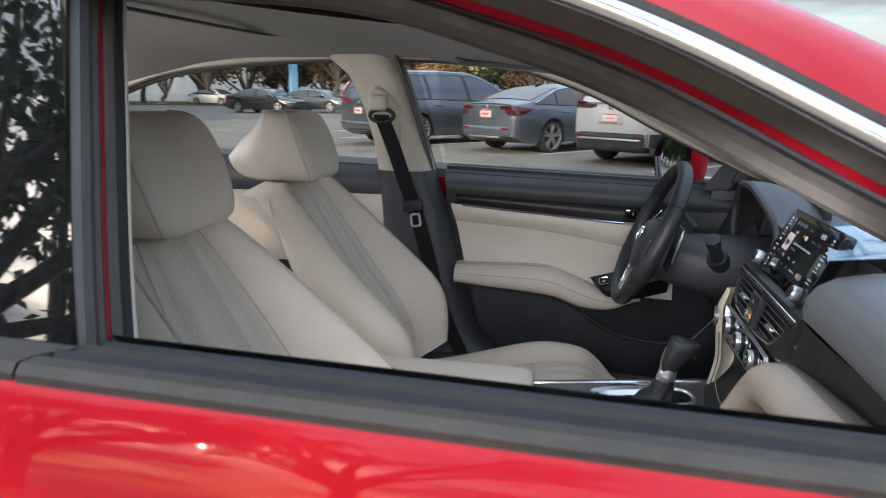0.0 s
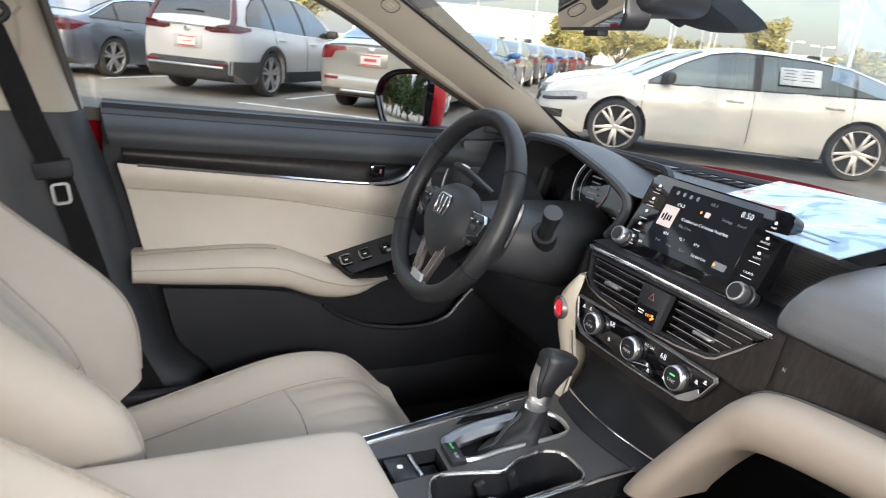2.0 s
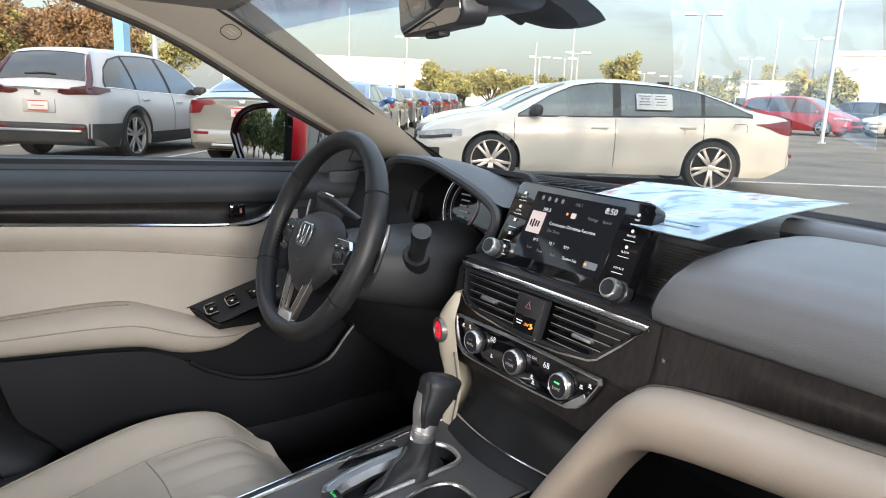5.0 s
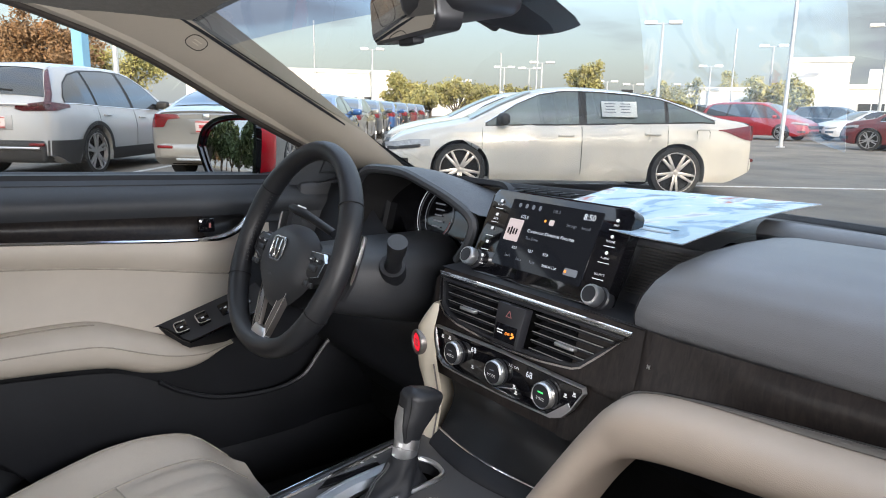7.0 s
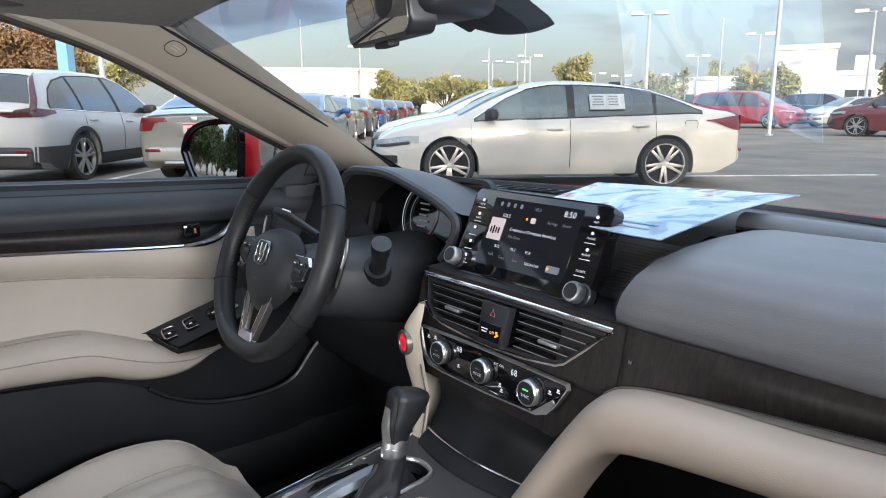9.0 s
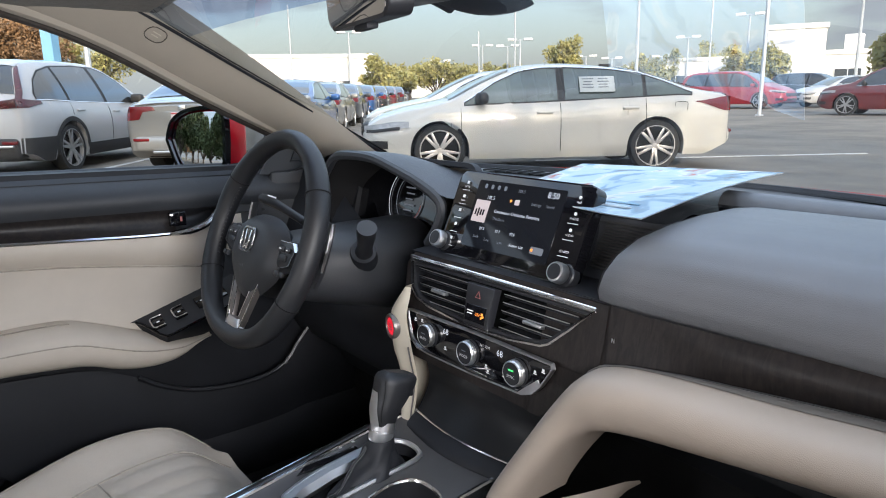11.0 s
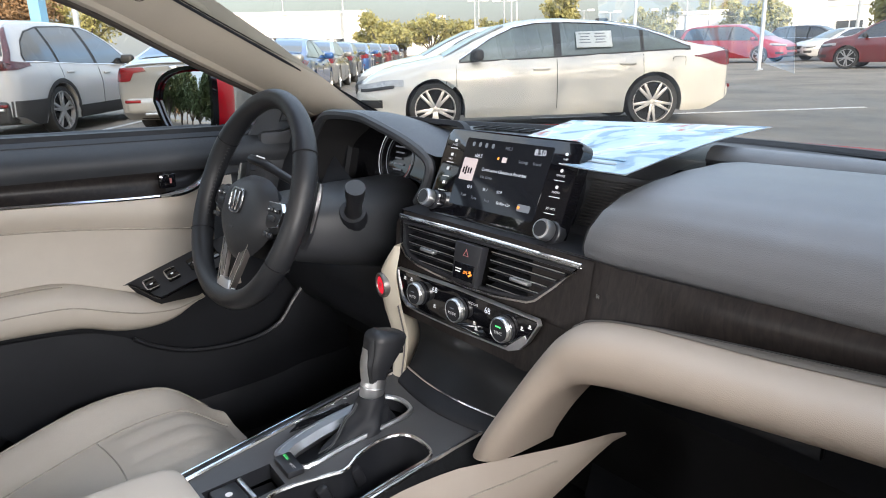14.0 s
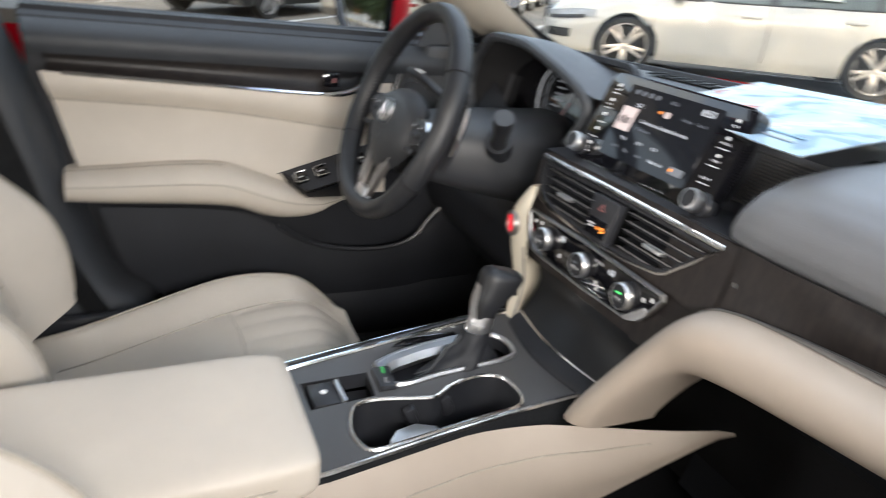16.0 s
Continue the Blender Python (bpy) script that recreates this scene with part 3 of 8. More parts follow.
def parked_car(name, label, kind, paint, at, yaw, lamp="tail", lower=None, glass="car_glass", group="parked cars", rear_plate=True, sporty=False):
    """A parked car: yaw turns its front from +y. One lofted body with open wheel arches; glass and lamps lie on it."""
    t = CARS[kind]
    car = thing(name, label, "car", (at[0], at[1], GROUND_Z), group=group)
    place = Matrix.Translation((at[0], at[1], GROUND_Z)) @ Matrix.Rotation(radians(yaw), 4, "Z")
    add = lambda nm, bm, mat, parent=car, lab="": part(nm, moved(bm, place), mat, parent, lab)  # noqa: E731
    wr, half = t["wr"], t["half"]
    y0, y1 = t["top"][0][0], t["top"][-1][0]
    gap = wr + 0.045
    plan = [(y0, 0.79), (y0 + 0.03, 0.86), (y0 + 0.12, 0.92), (y0 + 0.35, 0.965), (y0 + 0.8, 0.995), (0.0, 1.0), (y1 - 0.9, 0.985), (y1 - 0.45, 0.93), (y1 - 0.16, 0.82), (y1 - 0.05, 0.68), (y1, 0.52)]
    flank = [(0.0, 0.92), (0.10, 0.965), (0.30, 0.985), (0.55, 1.0), (0.74, 0.998), (0.80, 0.985), (0.93, 0.965), (1.0, 0.935)]

    def top(y):
        return sum(lerp_table(t["top"], min(y1, max(y0, y + d)))[0] for d in (-0.035, 0, 0.035)) / 3

    def bottom(y):
        z = 0.21 + 0.14 * ease(abs(y - (y0 + y1) / 2), (y1 - y0) / 2 - 0.4, (y1 - y0) / 2)
        for yw in t["wheels"]:
            if abs(y - yw) < gap:
                z = max(z, wr + math.sqrt(gap * gap - (y - yw) ** 2))
        return z

    def side_x(y, z):
        w, zb = half * lerp_table(plan, y)[0], lerp_table(t["belt"], y)[0]
        if z <= zb:
            return w * spline(flank, (z - 0.2) / (zb - 0.2))
        return w * 0.935 - 0.34 * (z - zb) - 0.32 * (z - zb) ** 2

    def shoulder(y):
        return max(bottom(y) + 0.04, top(y) - 0.065)

    def crown(y, k, lift=0.0):
        """A point of the upper skin: k from -1 to 1 across it."""
        ze = shoulder(y)
        xe = side_x(y, ze)
        slope = (top(y + 0.04) - top(y - 0.04)) / 0.08
        n = Vector((0, -slope, 1)).normalized()
        return Vector((k * xe, y, ze + (top(y) - ze) * max(0.0, 1 - k * k) ** 0.5)) + n * lift

    def ring(y):
        zb, ze = bottom(y), shoulder(y)
        pts = [Vector((0, y, zb)), Vector((side_x(y, zb) * 0.82, y, zb))]
        pts += [Vector((side_x(y, zb + (ze - zb) * i / 13), y, zb + (ze - zb) * i / 13)) for i in range(14)]
        pts += [crown(y, math.cos(math.pi / 2 * i / 8)) for i in range(1, 9)]
        return pts + [Vector((-p.x, p.y, p.z)) for p in pts[-2:0:-1]]

    ys = {round(y0 + (y1 - y0) * i / 90, 4) for i in range(91)} | {r[0] for r in t["top"]}
    for yw in t["wheels"]:
        ys |= {yw + gap * math.sin(math.pi / 2 * i / 9) * 0.9999 for i in range(-9, 10)} | {yw - gap - 0.002, yw + gap + 0.002}
    add("body", loft([ring(y) for y in sorted(ys)]), paint)
    add("underbody", box((0, 0, 0.36), (half * 1.45, y1 - y0 - 0.5, 0.26), 0.04), "void")

    def on_side(ya, yb, lo, hi, lift, nu=16, nv=6):
        """A patch of the flank between the heights lo(y) and hi(y)."""
        def fn(u, v):
            y = ya + (yb - ya) * u
            z = lo(y) + (hi(y) - lo(y)) * v
            return Vector((side_x(y, z) + lift, y, z))
        return grid(fn, nu, nv)

    sill = lambda y: lerp_table(t["belt"], y)[0] + 0.030  # noqa: E731
    head = lambda y: max(sill(y) + 0.004, lerp_table(t["dlo"], y)[0])  # noqa: E731
    for sx in (1, -1):
        mir = Matrix.Diagonal((sx, 1, 1, 1))
        a, b = t["side"][0][0], t["side"][-1][1]
        add("window_surround", moved(on_side(a - 0.02, b + 0.02, lambda y: sill(y) - 0.018, lambda y: head(y) + 0.020, 0.003, 40), mir), "clad")
        for ya, yb in t["side"]:
            add("side_window", moved(on_side(ya, yb, sill, head, 0.008, 18), mir), glass)
        line = [a - 0.02 + (b - a + 0.04) * i / 30 for i in range(31)]
        trim = [Vector((side_x(y, head(y) + 0.018) + 0.005, y, head(y) + 0.018)) for y in line] if kind == "sedan" else [Vector((side_x(y, sill(y) - 0.014) + 0.005, y, sill(y) - 0.014)) for y in line]
        add("bright_trim", moved(tube(trim, 0.009, 5), mir), "chrome" if kind != "minivan" else "clad")
        for n, yy in enumerate([s[0] - 0.035 for s in t["side"][1:]] + [t["side"][-1][1] + 0.06]):
            zz = [0.30 + (lerp_table(t["belt"], yy)[0] - 0.31) * i / 9 for i in range(10)]
            bend = lambda z, n=n: 0.16 * ease(0.62 - z, 0, 0.3) if n == 0 and kind != "pickup" else 0.0  # noqa: E731
            add("door_gap", moved(tube([Vector((side_x(yy + bend(z), z) + 0.0005, yy + bend(z), z)) for z in zz], 0.0045, 4), mir), "clad")
        for ya, yb in t["side"][-2:]:
            yy, zz = ya + 0.17, lerp_table(t["belt"], ya)[0] - 0.12
            add("door_handle", moved(box((side_x(yy, zz) + 0.016, yy, zz), (0.030, 0.21, 0.034), 0.012), mir), paint)
        ym = t["side"][-1][1] - 0.20
        zm = lerp_table(t["belt"], ym)[0] + 0.10
        mbm = box((side_x(ym, zm) + 0.13, ym, zm), (0.24, 0.13, 0.15), 0.055, 3, Matrix.Rotation(radians(-12), 4, "Z"))
        dm_ = add("door_mirror", moved(mbm, mir), "clad" if sporty or kind == "suv" else paint)
        part("mirror_foot", moved(moved(box((side_x(ym, zm) + 0.02, ym + 0.03, zm - 0.06), (0.10, 0.05, 0.03), 0.01), mir), place), "clad", dm_)
        if kind == "sedan":
            yf = -1.72
            add("fuel_flap", moved(frame_of(round_rect(0.17, 0.15, 0.035), 0.006, 0.002, Matrix.Translation((side_x(yf, 0.82), yf, 0.82)) @ Matrix.Rotation(radians(90), 4, "Y") @ Matrix.Rotation(radians(90), 4, "Z")), mir), "clad")
        if lower:
            add("sill_cladding", moved(on_side(t["wheels"][0] + gap - 0.02, t["wheels"][1] - gap + 0.02, bottom, lambda y: 0.40, 0.010, 20, 4), mir), lower)
            add("bumper_cladding", moved(on_side(y0, t["wheels"][0] - gap + 0.02, bottom, lambda y: 0.56, 0.008, 14, 4), mir), lower)
        for yw in t["wheels"]:
            if lower:
                def flare(u, v, yw=yw):
                    a_ = math.pi * u
                    r_ = gap + 0.065 * v - 0.004
                    y, z = yw + r_ * math.cos(a_), max(0.22, wr + r_ * math.sin(a_))
                    return Vector((side_x(y, z) + 0.014, y, z))
                add("arch_flare", moved(grid(flare, 24, 3), mir), lower)
            w = side_x(yw, wr)
            turn = Matrix.Translation((sx * (w - 0.125), yw, wr)) @ Matrix.Rotation(radians(90 * sx), 4, "Y")
            wheel = add("wheel", lathe([(wr * 0.70, -0.09), (wr * 0.94, -0.09), (wr, -0.05), (wr, 0.09), (wr * 0.96, 0.116), (wr * 0.79, 0.120), (wr * 0.77, 0.10), (wr * 0.74, 0.0)], 36, turn), "tyre")
            spokes = [lathe([(wr * 0.79, 0.095), (wr * 0.79, 0.122), (wr * 0.76, 0.122), (wr * 0.735, 0.06)], 30, None, False), lathe([(0.01, 0.07), (0.05, 0.075), (0.045, 0.108), (0.01, 0.112)], 12)]
            for i in range(5):
                for d in (-10, 10):
                    arm = prism([(-0.022, 0.03), (0.022, 0.03), (0.016, wr * 0.76), (-0.016, wr * 0.76)], 0.024, r=0.005)
                    spokes.append(moved(arm, Matrix.Rotation(2 * math.pi * i / 5 + 0.3, 4, "Z") @ Matrix.Rotation(radians(d), 4, "Z") @ Matrix.Translation((0, 0, 0.085))))
            part("rim", moved(join(*spokes), place @ turn), "alloy", wheel)
            part("brake_disc", moved(lathe([(0.01, 0.03), (wr * 0.73, 0.03), (wr * 0.73, 0.055), (0.01, 0.055)], 20), place @ turn), "void", wheel)
        # lamps
        if kind == "sedan":
            tl = add("tail_lamp", moved(on_side(y0, y0 + 0.52, lambda y: 0.765 + 0.12 * ease(y - y0, 0.05, 0.52), lambda y: 0.955 - 0.055 * ease(y - y0, 0.0, 0.52), 0.010, 14), mir), lamp)
            rear = prism([(0.38, 0.90), (0.42, 0.955), (0.73, 0.955), (0.742, 0.765), (0.62, 0.775), (0.56, 0.885)], 0.012, Matrix(((1, 0, 0, 0), (0, 0, -1, y0 + 0.002), (0, 1, 0, 0), (0, 0, 0, 1))), 0.004)
            part("lamp_inner", moved(moved(rear, mir), place), lamp, tl)
        elif kind == "pickup":
            add("tail_lamp", moved(on_side(y0, y0 + 0.22, lambda y: 0.72, lambda y: 1.03, 0.010, 6), mir), lamp)
        else:
            zl = 0.97
            tl = add("tail_lamp", moved(on_side(y0, y0 + 0.40, lambda y: zl + 0.05 * ease(y - y0, 0.05, 0.40), lambda y: zl + 0.125 - 0.03 * ease(y - y0, 0.0, 0.4), 0.012, 12), mir), lamp)
            rear = prism([(0.30, zl + 0.02), (0.33, zl + 0.075), (0.72, zl + 0.125), (0.745, zl), (0.42, zl - 0.01)], 0.022, Matrix(((1, 0, 0, 0), (0, 0, -1, y0 + 0.004), (0, 1, 0, 0), (0, 0, 0, 1))), 0.006)
            part("lamp_inner", moved(moved(rear, mir), place), lamp, tl)
            ends = t["back"]
            post = [crown(ends[0] - 0.05 + (ends[1] - ends[0] + 0.03) * i / 8, 0.965, 0.004) for i in range(9)]
            part("lamp_post", moved(moved(tube(post, [0.055, 0.052, 0.050, 0.047, 0.044, 0.040, 0.036, 0.030, 0.02], 8, flat=0.6), mir), place), lamp, tl)
        hb = 0.63 if kind == "sedan" else 0.76
        add("headlamp", moved(on_side(y1 - 0.62, y1 - 0.03, lambda y: hb - 0.05 * ease(y, y1 - 0.62, y1), lambda y: hb + 0.085 - 0.055 * ease(y, y1 - 0.5, y1), 0.010, 14), mir), "headlight")
        add("lamp_bezel", moved(on_side(y1 - 0.50, y1 - 0.06, lambda y: hb - 0.015 - 0.05 * ease(y, y1 - 0.62, y1), lambda y: hb + 0.025 - 0.05 * ease(y, y1 - 0.62, y1), 0.014, 10), mir), "clad")
        add("fog_recess", moved(on_side(y1 - 0.34, y1 - 0.06, lambda y: 0.37, lambda y: 0.47, 0.008, 8), mir), "clad")
    a, b = t["back"]
    add("rear_window", grid(lambda u, v: crown(a + (b - a) * u, (2 * v - 1) * 0.88, 0.010), 14, 15), glass)
    a2, b2 = t["front"]
    add("windscreen", grid(lambda u, v: crown(a2 + (b2 - a2) * u, (2 * v - 1) * 0.90, 0.010), 14, 15), "car_glass_pale")
    w = half * 0.79
    add("rear_bumper", box((0, y0 + 0.08, 0.44 if not lower else 0.40), (w * 1.96, 0.26, 0.22 if not lower else 0.32), 0.07, 3), lower or paint)
    add("bumper_trim", box((0, y0 - 0.055, 0.33 if not lower else 0.45), (w * (1.2 if not lower else 1.8), 0.05, 0.035), 0.012), "silver" if lower or kind == "sedan" else "clad")
    for sx in (-1, 1):
        add("reflector", box((sx * w * 0.82, y0 - 0.045, 0.50), (0.22, 0.03, 0.045), 0.01), "tail")
    if rear_plate:
        zp = 0.79 if kind != "suv" else 0.80
        rec = add("plate_recess", box((0, y0 - 0.004, zp), (0.50, 0.02, 0.20), 0.008), paint)
        plate = part("number_plate", moved(box((0, y0 - 0.022, zp), (0.31, 0.02, 0.16), 0.006), place), "plate", rec)
        for dz, ww, hh in ((0.0, 0.20, 0.045 if kind != "suv" else 0.012), (0.066, 0.30, 0.018), (-0.066, 0.30, 0.018)):
            part("plate_bar", moved(box((0, y0 - 0.0335, zp + dz), (ww, 0.004, hh), 0.001), place), "plate_red", rec)
    add("emblem", box((0, y0 - 0.008, 0.925 if kind == "sedan" else 0.985), (0.10, 0.024, 0.08), 0.010), "chrome")
    add("grille", box((0, y1 - 0.055, 0.60), (half * 1.05, 0.14, 0.16), 0.04, 2), "clad")
    add("front_intake", box((0, y1 - 0.05, 0.40), (half * 1.0, 0.14, 0.10), 0.03, 2), "clad")
    if kind == "sedan":
        add("roof_antenna", box((0, -0.95, top(-0.95) + 0.022), (0.04, 0.17, 0.055), 0.016), "clad")
        add("boot_lip", tube([crown(y0 + 0.05, k / 10, 0.012) for k in range(-9, 10)], 0.016, 6, flat=0.6), paint if not sporty else "clad")
    if kind == "suv":
        c0 = crown(a + 0.03, -0.35, 0.020)
        add("wiper", tube([c0, crown(a + 0.035, 0.0, 0.024), crown(a + 0.03, 0.28, 0.020)], 0.012, 6), "clad")
        add("tailgate_trim", box((0, y0 - 0.012, 1.05), (1.02, 0.03, 0.035), 0.010), "chrome")
        add("roof_spoiler", grid(lambda u, v: crown(-1.97 + 0.16 * u, (2 * v - 1) * 0.96, 0.018 - 0.012 * u), 4, 13), paint)
    return car


YAW = math.degrees(math.atan2(-HEAD.x, HEAD.y))
parked_car("sport_utility_car", "white sport utility car with black lower cladding, parked nose away", "suv", "car_white_shaded", (-12.66, 1.97), YAW, "tail_dark", "clad")
parked_car("sedan", "slate grey fastback sedan parked beside a white sport utility car", "sedan", "car_blue_grey", (-14.8, -0.35), YAW, "tail_dark")
parked_car("minivan", "dark grey minivan with red tail lamps, parked nose away", "minivan", "car_grey", (-16.1, -3.4), YAW)
parked_car("sedan", "silver compact sedan with large red tail lamps, parked", "sedan", "car_silver", (-11.0, 4.43), YAW)
for x, y, paint_, word in ((-14.88, 7.36, "car_blue", "deep blue"), (-18.81, 10.31, "car_silver", "silver"), (-22.69, 13.31, "car_grey", "dark grey"), (-26.47, 16.42, "car_blue", "deep blue"), (-30.22, 19.58, "car_black", "black"), (-33.96, 22.74, "car_maroon", "maroon"), (-37.69, 25.92, "car_grey", "dark grey")):
    parked_car("sedan", f"{word} sedan in a receding row of parked cars", "sedan", paint_, (x, y), YAW + 3)
WHITE_AT, WHITE_YAW = (-6.20, 6.84), 145
white_car = parked_car("sedan", "white four-door sedan with dusty five-spoke alloy wheels", "sedan", "car_white", WHITE_AT, WHITE_YAW, "tail", None, "car_glass_pale", sporty=True)
parked_car("sedan", "white sedan half hidden behind another white sedan", "sedan", "car_white", (-8.55, 8.30), WHITE_YAW, "tail", None, "car_glass_pale")
parked_car("minivan", "bright red minivan parked across the lot", "minivan", "car_red", (-16.85, 31.7), -88)
parked_car("sport_utility_car", "black sport utility car parked across the lot", "suv", "car_black", (-16.9, 40.0), -88)
parked_car("sedan", "white compact sedan parked across the lot", "sedan", "car_white_shaded", (-13.3, 35.0), 143)
parked_car("sport_utility_car", "maroon sport utility car parked across the lot", "suv", "car_maroon", (-8.16, 26.2), 96)
parked_car("sedan", "white sedan parked far off under the trees", "sedan", "car_white", (-55.6, -31.6), -14)
parked_car("sedan", "black sedan parked far off under the trees", "sedan", "car_black", (-36.7, -17.9), -14)
parked_car("sedan", "dark grey sedan parked far off under the trees", "sedan", "car_grey", (-38.9, -15.6), -14)
parked_car("pickup_truck", "tan crew-cab pickup parked behind a silver sedan", "pickup", "car_tan", (-20.8, 7.4), YAW, "tail_dark")

# paper price sheet inside the rear side window of the nearer white sedan
wc = Matrix.Translation((*WHITE_AT, GROUND_Z)) @ Matrix.Rotation(radians(WHITE_YAW), 4, "Z")
for sx in (1, -1):
    sheet_m = wc @ Matrix.Translation((sx * 0.818, -0.62, 1.135)) @ Matrix.Rotation(radians(-27 * sx), 4, "Y")
    ps = part("price_sheet", moved(box((0, 0, 0), (0.012, 0.46, 0.22), 0.002), sheet_m), "sheet_white", white_car, "white printed price sheet")
    part("sheet_print", moved(join(*[box((sx * 0.007, 0.12 - 0.20 * (i % 2), 0.075 - 0.04 * (i // 2)), (0.003, 0.15 - 0.02 * (i % 3), 0.012)) for i in range(8)]), sheet_m), "screen_dim", ps)


# ---- trees, buildings, poles ----
def tree(label, at, height, spread, leaf, seed, leaves=1400, trunk=0.22, low=0.35, size=0.20, gap=0.35):
    """A tapered trunk with limbs and a crown of many small leaf clumps with gaps."""
    rnd = random.Random(seed)
    root = thing("tree", label, "tree", (at[0], at[1], 0), group="trees round the lot")
    base = Vector((at[0], at[1], 0))
    fork = base + Vector((rnd.uniform(-0.3, 0.3), rnd.uniform(-0.3, 0.3), height * low))
    wood = tube(crom([base - Vector((0, 0, 0.05)), base + Vector((0.05, 0.04, height * low * 0.5)), fork], 7), [trunk * (1.15 - 0.07 * i) for i in range(7)], 9)
    tips = []
    for i in range(9):
        a = 2 * math.pi * (i + rnd.random() * 0.6) / 9
        r = spread * rnd.uniform(0.45, 0.9)
        tip = base + Vector((math.cos(a) * r, math.sin(a) * r, height * rnd.uniform(low + 0.2, 0.95)))
        mid = fork.lerp(tip, 0.5) + Vector((rnd.uniform(-0.4, 0.4), rnd.uniform(-0.4, 0.4), rnd.uniform(0, 0.5)))
        wood = join(wood, tube(crom([fork, mid, tip], 8), [trunk * (0.55 - 0.065 * j) for j in range(8)], 6))
        tips += [(tip, spread * rnd.uniform(0.28, 0.45)), (mid.lerp(tip, 0.4), spread * rnd.uniform(0.22, 0.36))]
        for _ in range(2):
            t2 = tip + Vector((rnd.uniform(-1, 1), rnd.uniform(-1, 1), rnd.uniform(-0.3, 0.8))) * spread * 0.35
            wood = join(wood, tube(crom([mid, mid.lerp(t2, 0.6) + Vector((0, 0, 0.2)), t2], 5), [trunk * (0.22 - 0.035 * j) for j in range(5)], 5))
            tips.append((t2, spread * rnd.uniform(0.2, 0.32)))
    part("trunk", wood, "bark", root)
    verts, faces = [], []
    for _ in range(leaves):
        c, r = rnd.choice(tips)
        d = Vector((rnd.gauss(0, 1), rnd.gauss(0, 1), rnd.gauss(0, 0.8))).normalized() * r * rnd.uniform(gap, 1.0)
        p = c + d
        if p.z < 0.6:
            continue
        n = Vector((rnd.gauss(0, 1), rnd.gauss(0, 1), rnd.gauss(0.5, 1))).normalized()
        s = size * rnd.uniform(0.6, 1.3)
        x = n.orthogonal().normalized()
        x = Matrix.Rotation(rnd.uniform(0, 6.28), 3, n) @ x
        y = n.cross(x)
        k = len(verts)
        verts += [p + x * s, p + (x * 0.2 + y * 0.55) * s + n * 0.1 * s, p - x * s * 0.9, p - (x * 0.1 + y * 0.5) * s + n * 0.12 * s, p + n * 0.22 * s]
        faces += [(k, k + 1, k + 4), (k + 1, k + 2, k + 4), (k + 2, k + 3, k + 4), (k + 3, k, k + 4)]
    me = bpy.data.meshes.new("crown")
    me.from_pydata([tuple(v) for v in verts], [], faces)
    bm = bmesh.new()
    bm.from_mesh(me)
    bpy.data.meshes.remove(me)
    ob = part("crown", bm, leaf, root, sharp=180)
    return root, ob


rw = random.Random(7)
for i in range(15):
    a = radians(98 + 3.1 * i)
    tree("tall rust and green woodland tree behind the lot", (1.3 - math.sin(a) * (72 + 6 * (i % 3)), -0.1 + math.cos(a) * (72 + 6 * (i % 3))), rw.uniform(10, 14), rw.uniform(4.4, 5.6), "leaf_rust" if i % 3 != 1 else "leaf_green", 300 + i, 3600, 0.28, 0.06, 0.34, 0.1)
OAK = "spreading oak with small dark leaves beside the lot"
tree(OAK, (8.2, -2.2), 8.5, 3.6, "leaf_green", 3, 2700, 0.24, 0.24, 0.15, 0.3)
tree(OAK, (9.5, -7.5), 9.0, 3.8, "leaf_green", 5, 2500, 0.26, 0.22, 0.15, 0.3)
tree(OAK, (11.5, 3.6), 8.0, 3.4, "leaf_green", 8, 2600, 0.22, 0.26, 0.16, 0.3)
tree(OAK, (6.4, -6.6), 9.5, 4.0, "leaf_green", 9, 3200, 0.28, 0.25, 0.11, 0.2)
rnd = random.Random(11)
for i in range(12):
    tree("tall rust-brown autumn tree at the edge of the lot", (-60 + rnd.uniform(-5, 6) + 0.35 * i, -46 + 4.6 * i), rnd.uniform(9, 14) if i < 8 else rnd.uniform(5.0, 6.6), rnd.uniform(3.6, 5.2) if i < 8 else 3.0, "leaf_rust" if (i % 4 and i > 6) or i % 3 == 1 else "leaf_green",
         20 + i, 6500, 0.26, 0.16, 0.17, 0.2)
for i in range(11):
    a = radians(78 + 3.0 * i)
    tree("autumn tree behind the parked row", (0.66 - math.sin(a) * 50, -0.36 + math.cos(a) * 50 + rnd.uniform(-2, 2)), rnd.uniform(4.6, 6.2), rnd.uniform(2.2, 3.0), "leaf_rust" if i % 3 else "leaf_yellow", 50 + i, 6500, 0.2, 0.14, 0.12, 0.15)
for i in range(10):
    tree("tall evergreen behind the lot", (-52 + 5.2 * i, -44 + rnd.uniform(-3, 3)), rnd.uniform(9, 12), rnd.uniform(3.6, 4.6), "leaf_green", 140 + i, 1800, 0.26, 0.2, 0.36, 0.2)
for i in range(9):
    tree("dark evergreen oak at the back of the lot", (-37 + 3.9 * i, -29 + rnd.uniform(-2, 2)), rnd.uniform(7, 10), rnd.uniform(2.8, 3.8), "leaf_green", 170 + i, 5000, 0.24, 0.10, 0.30, 0.1)
FAR = "rounded yellow-green tree far across the lot"
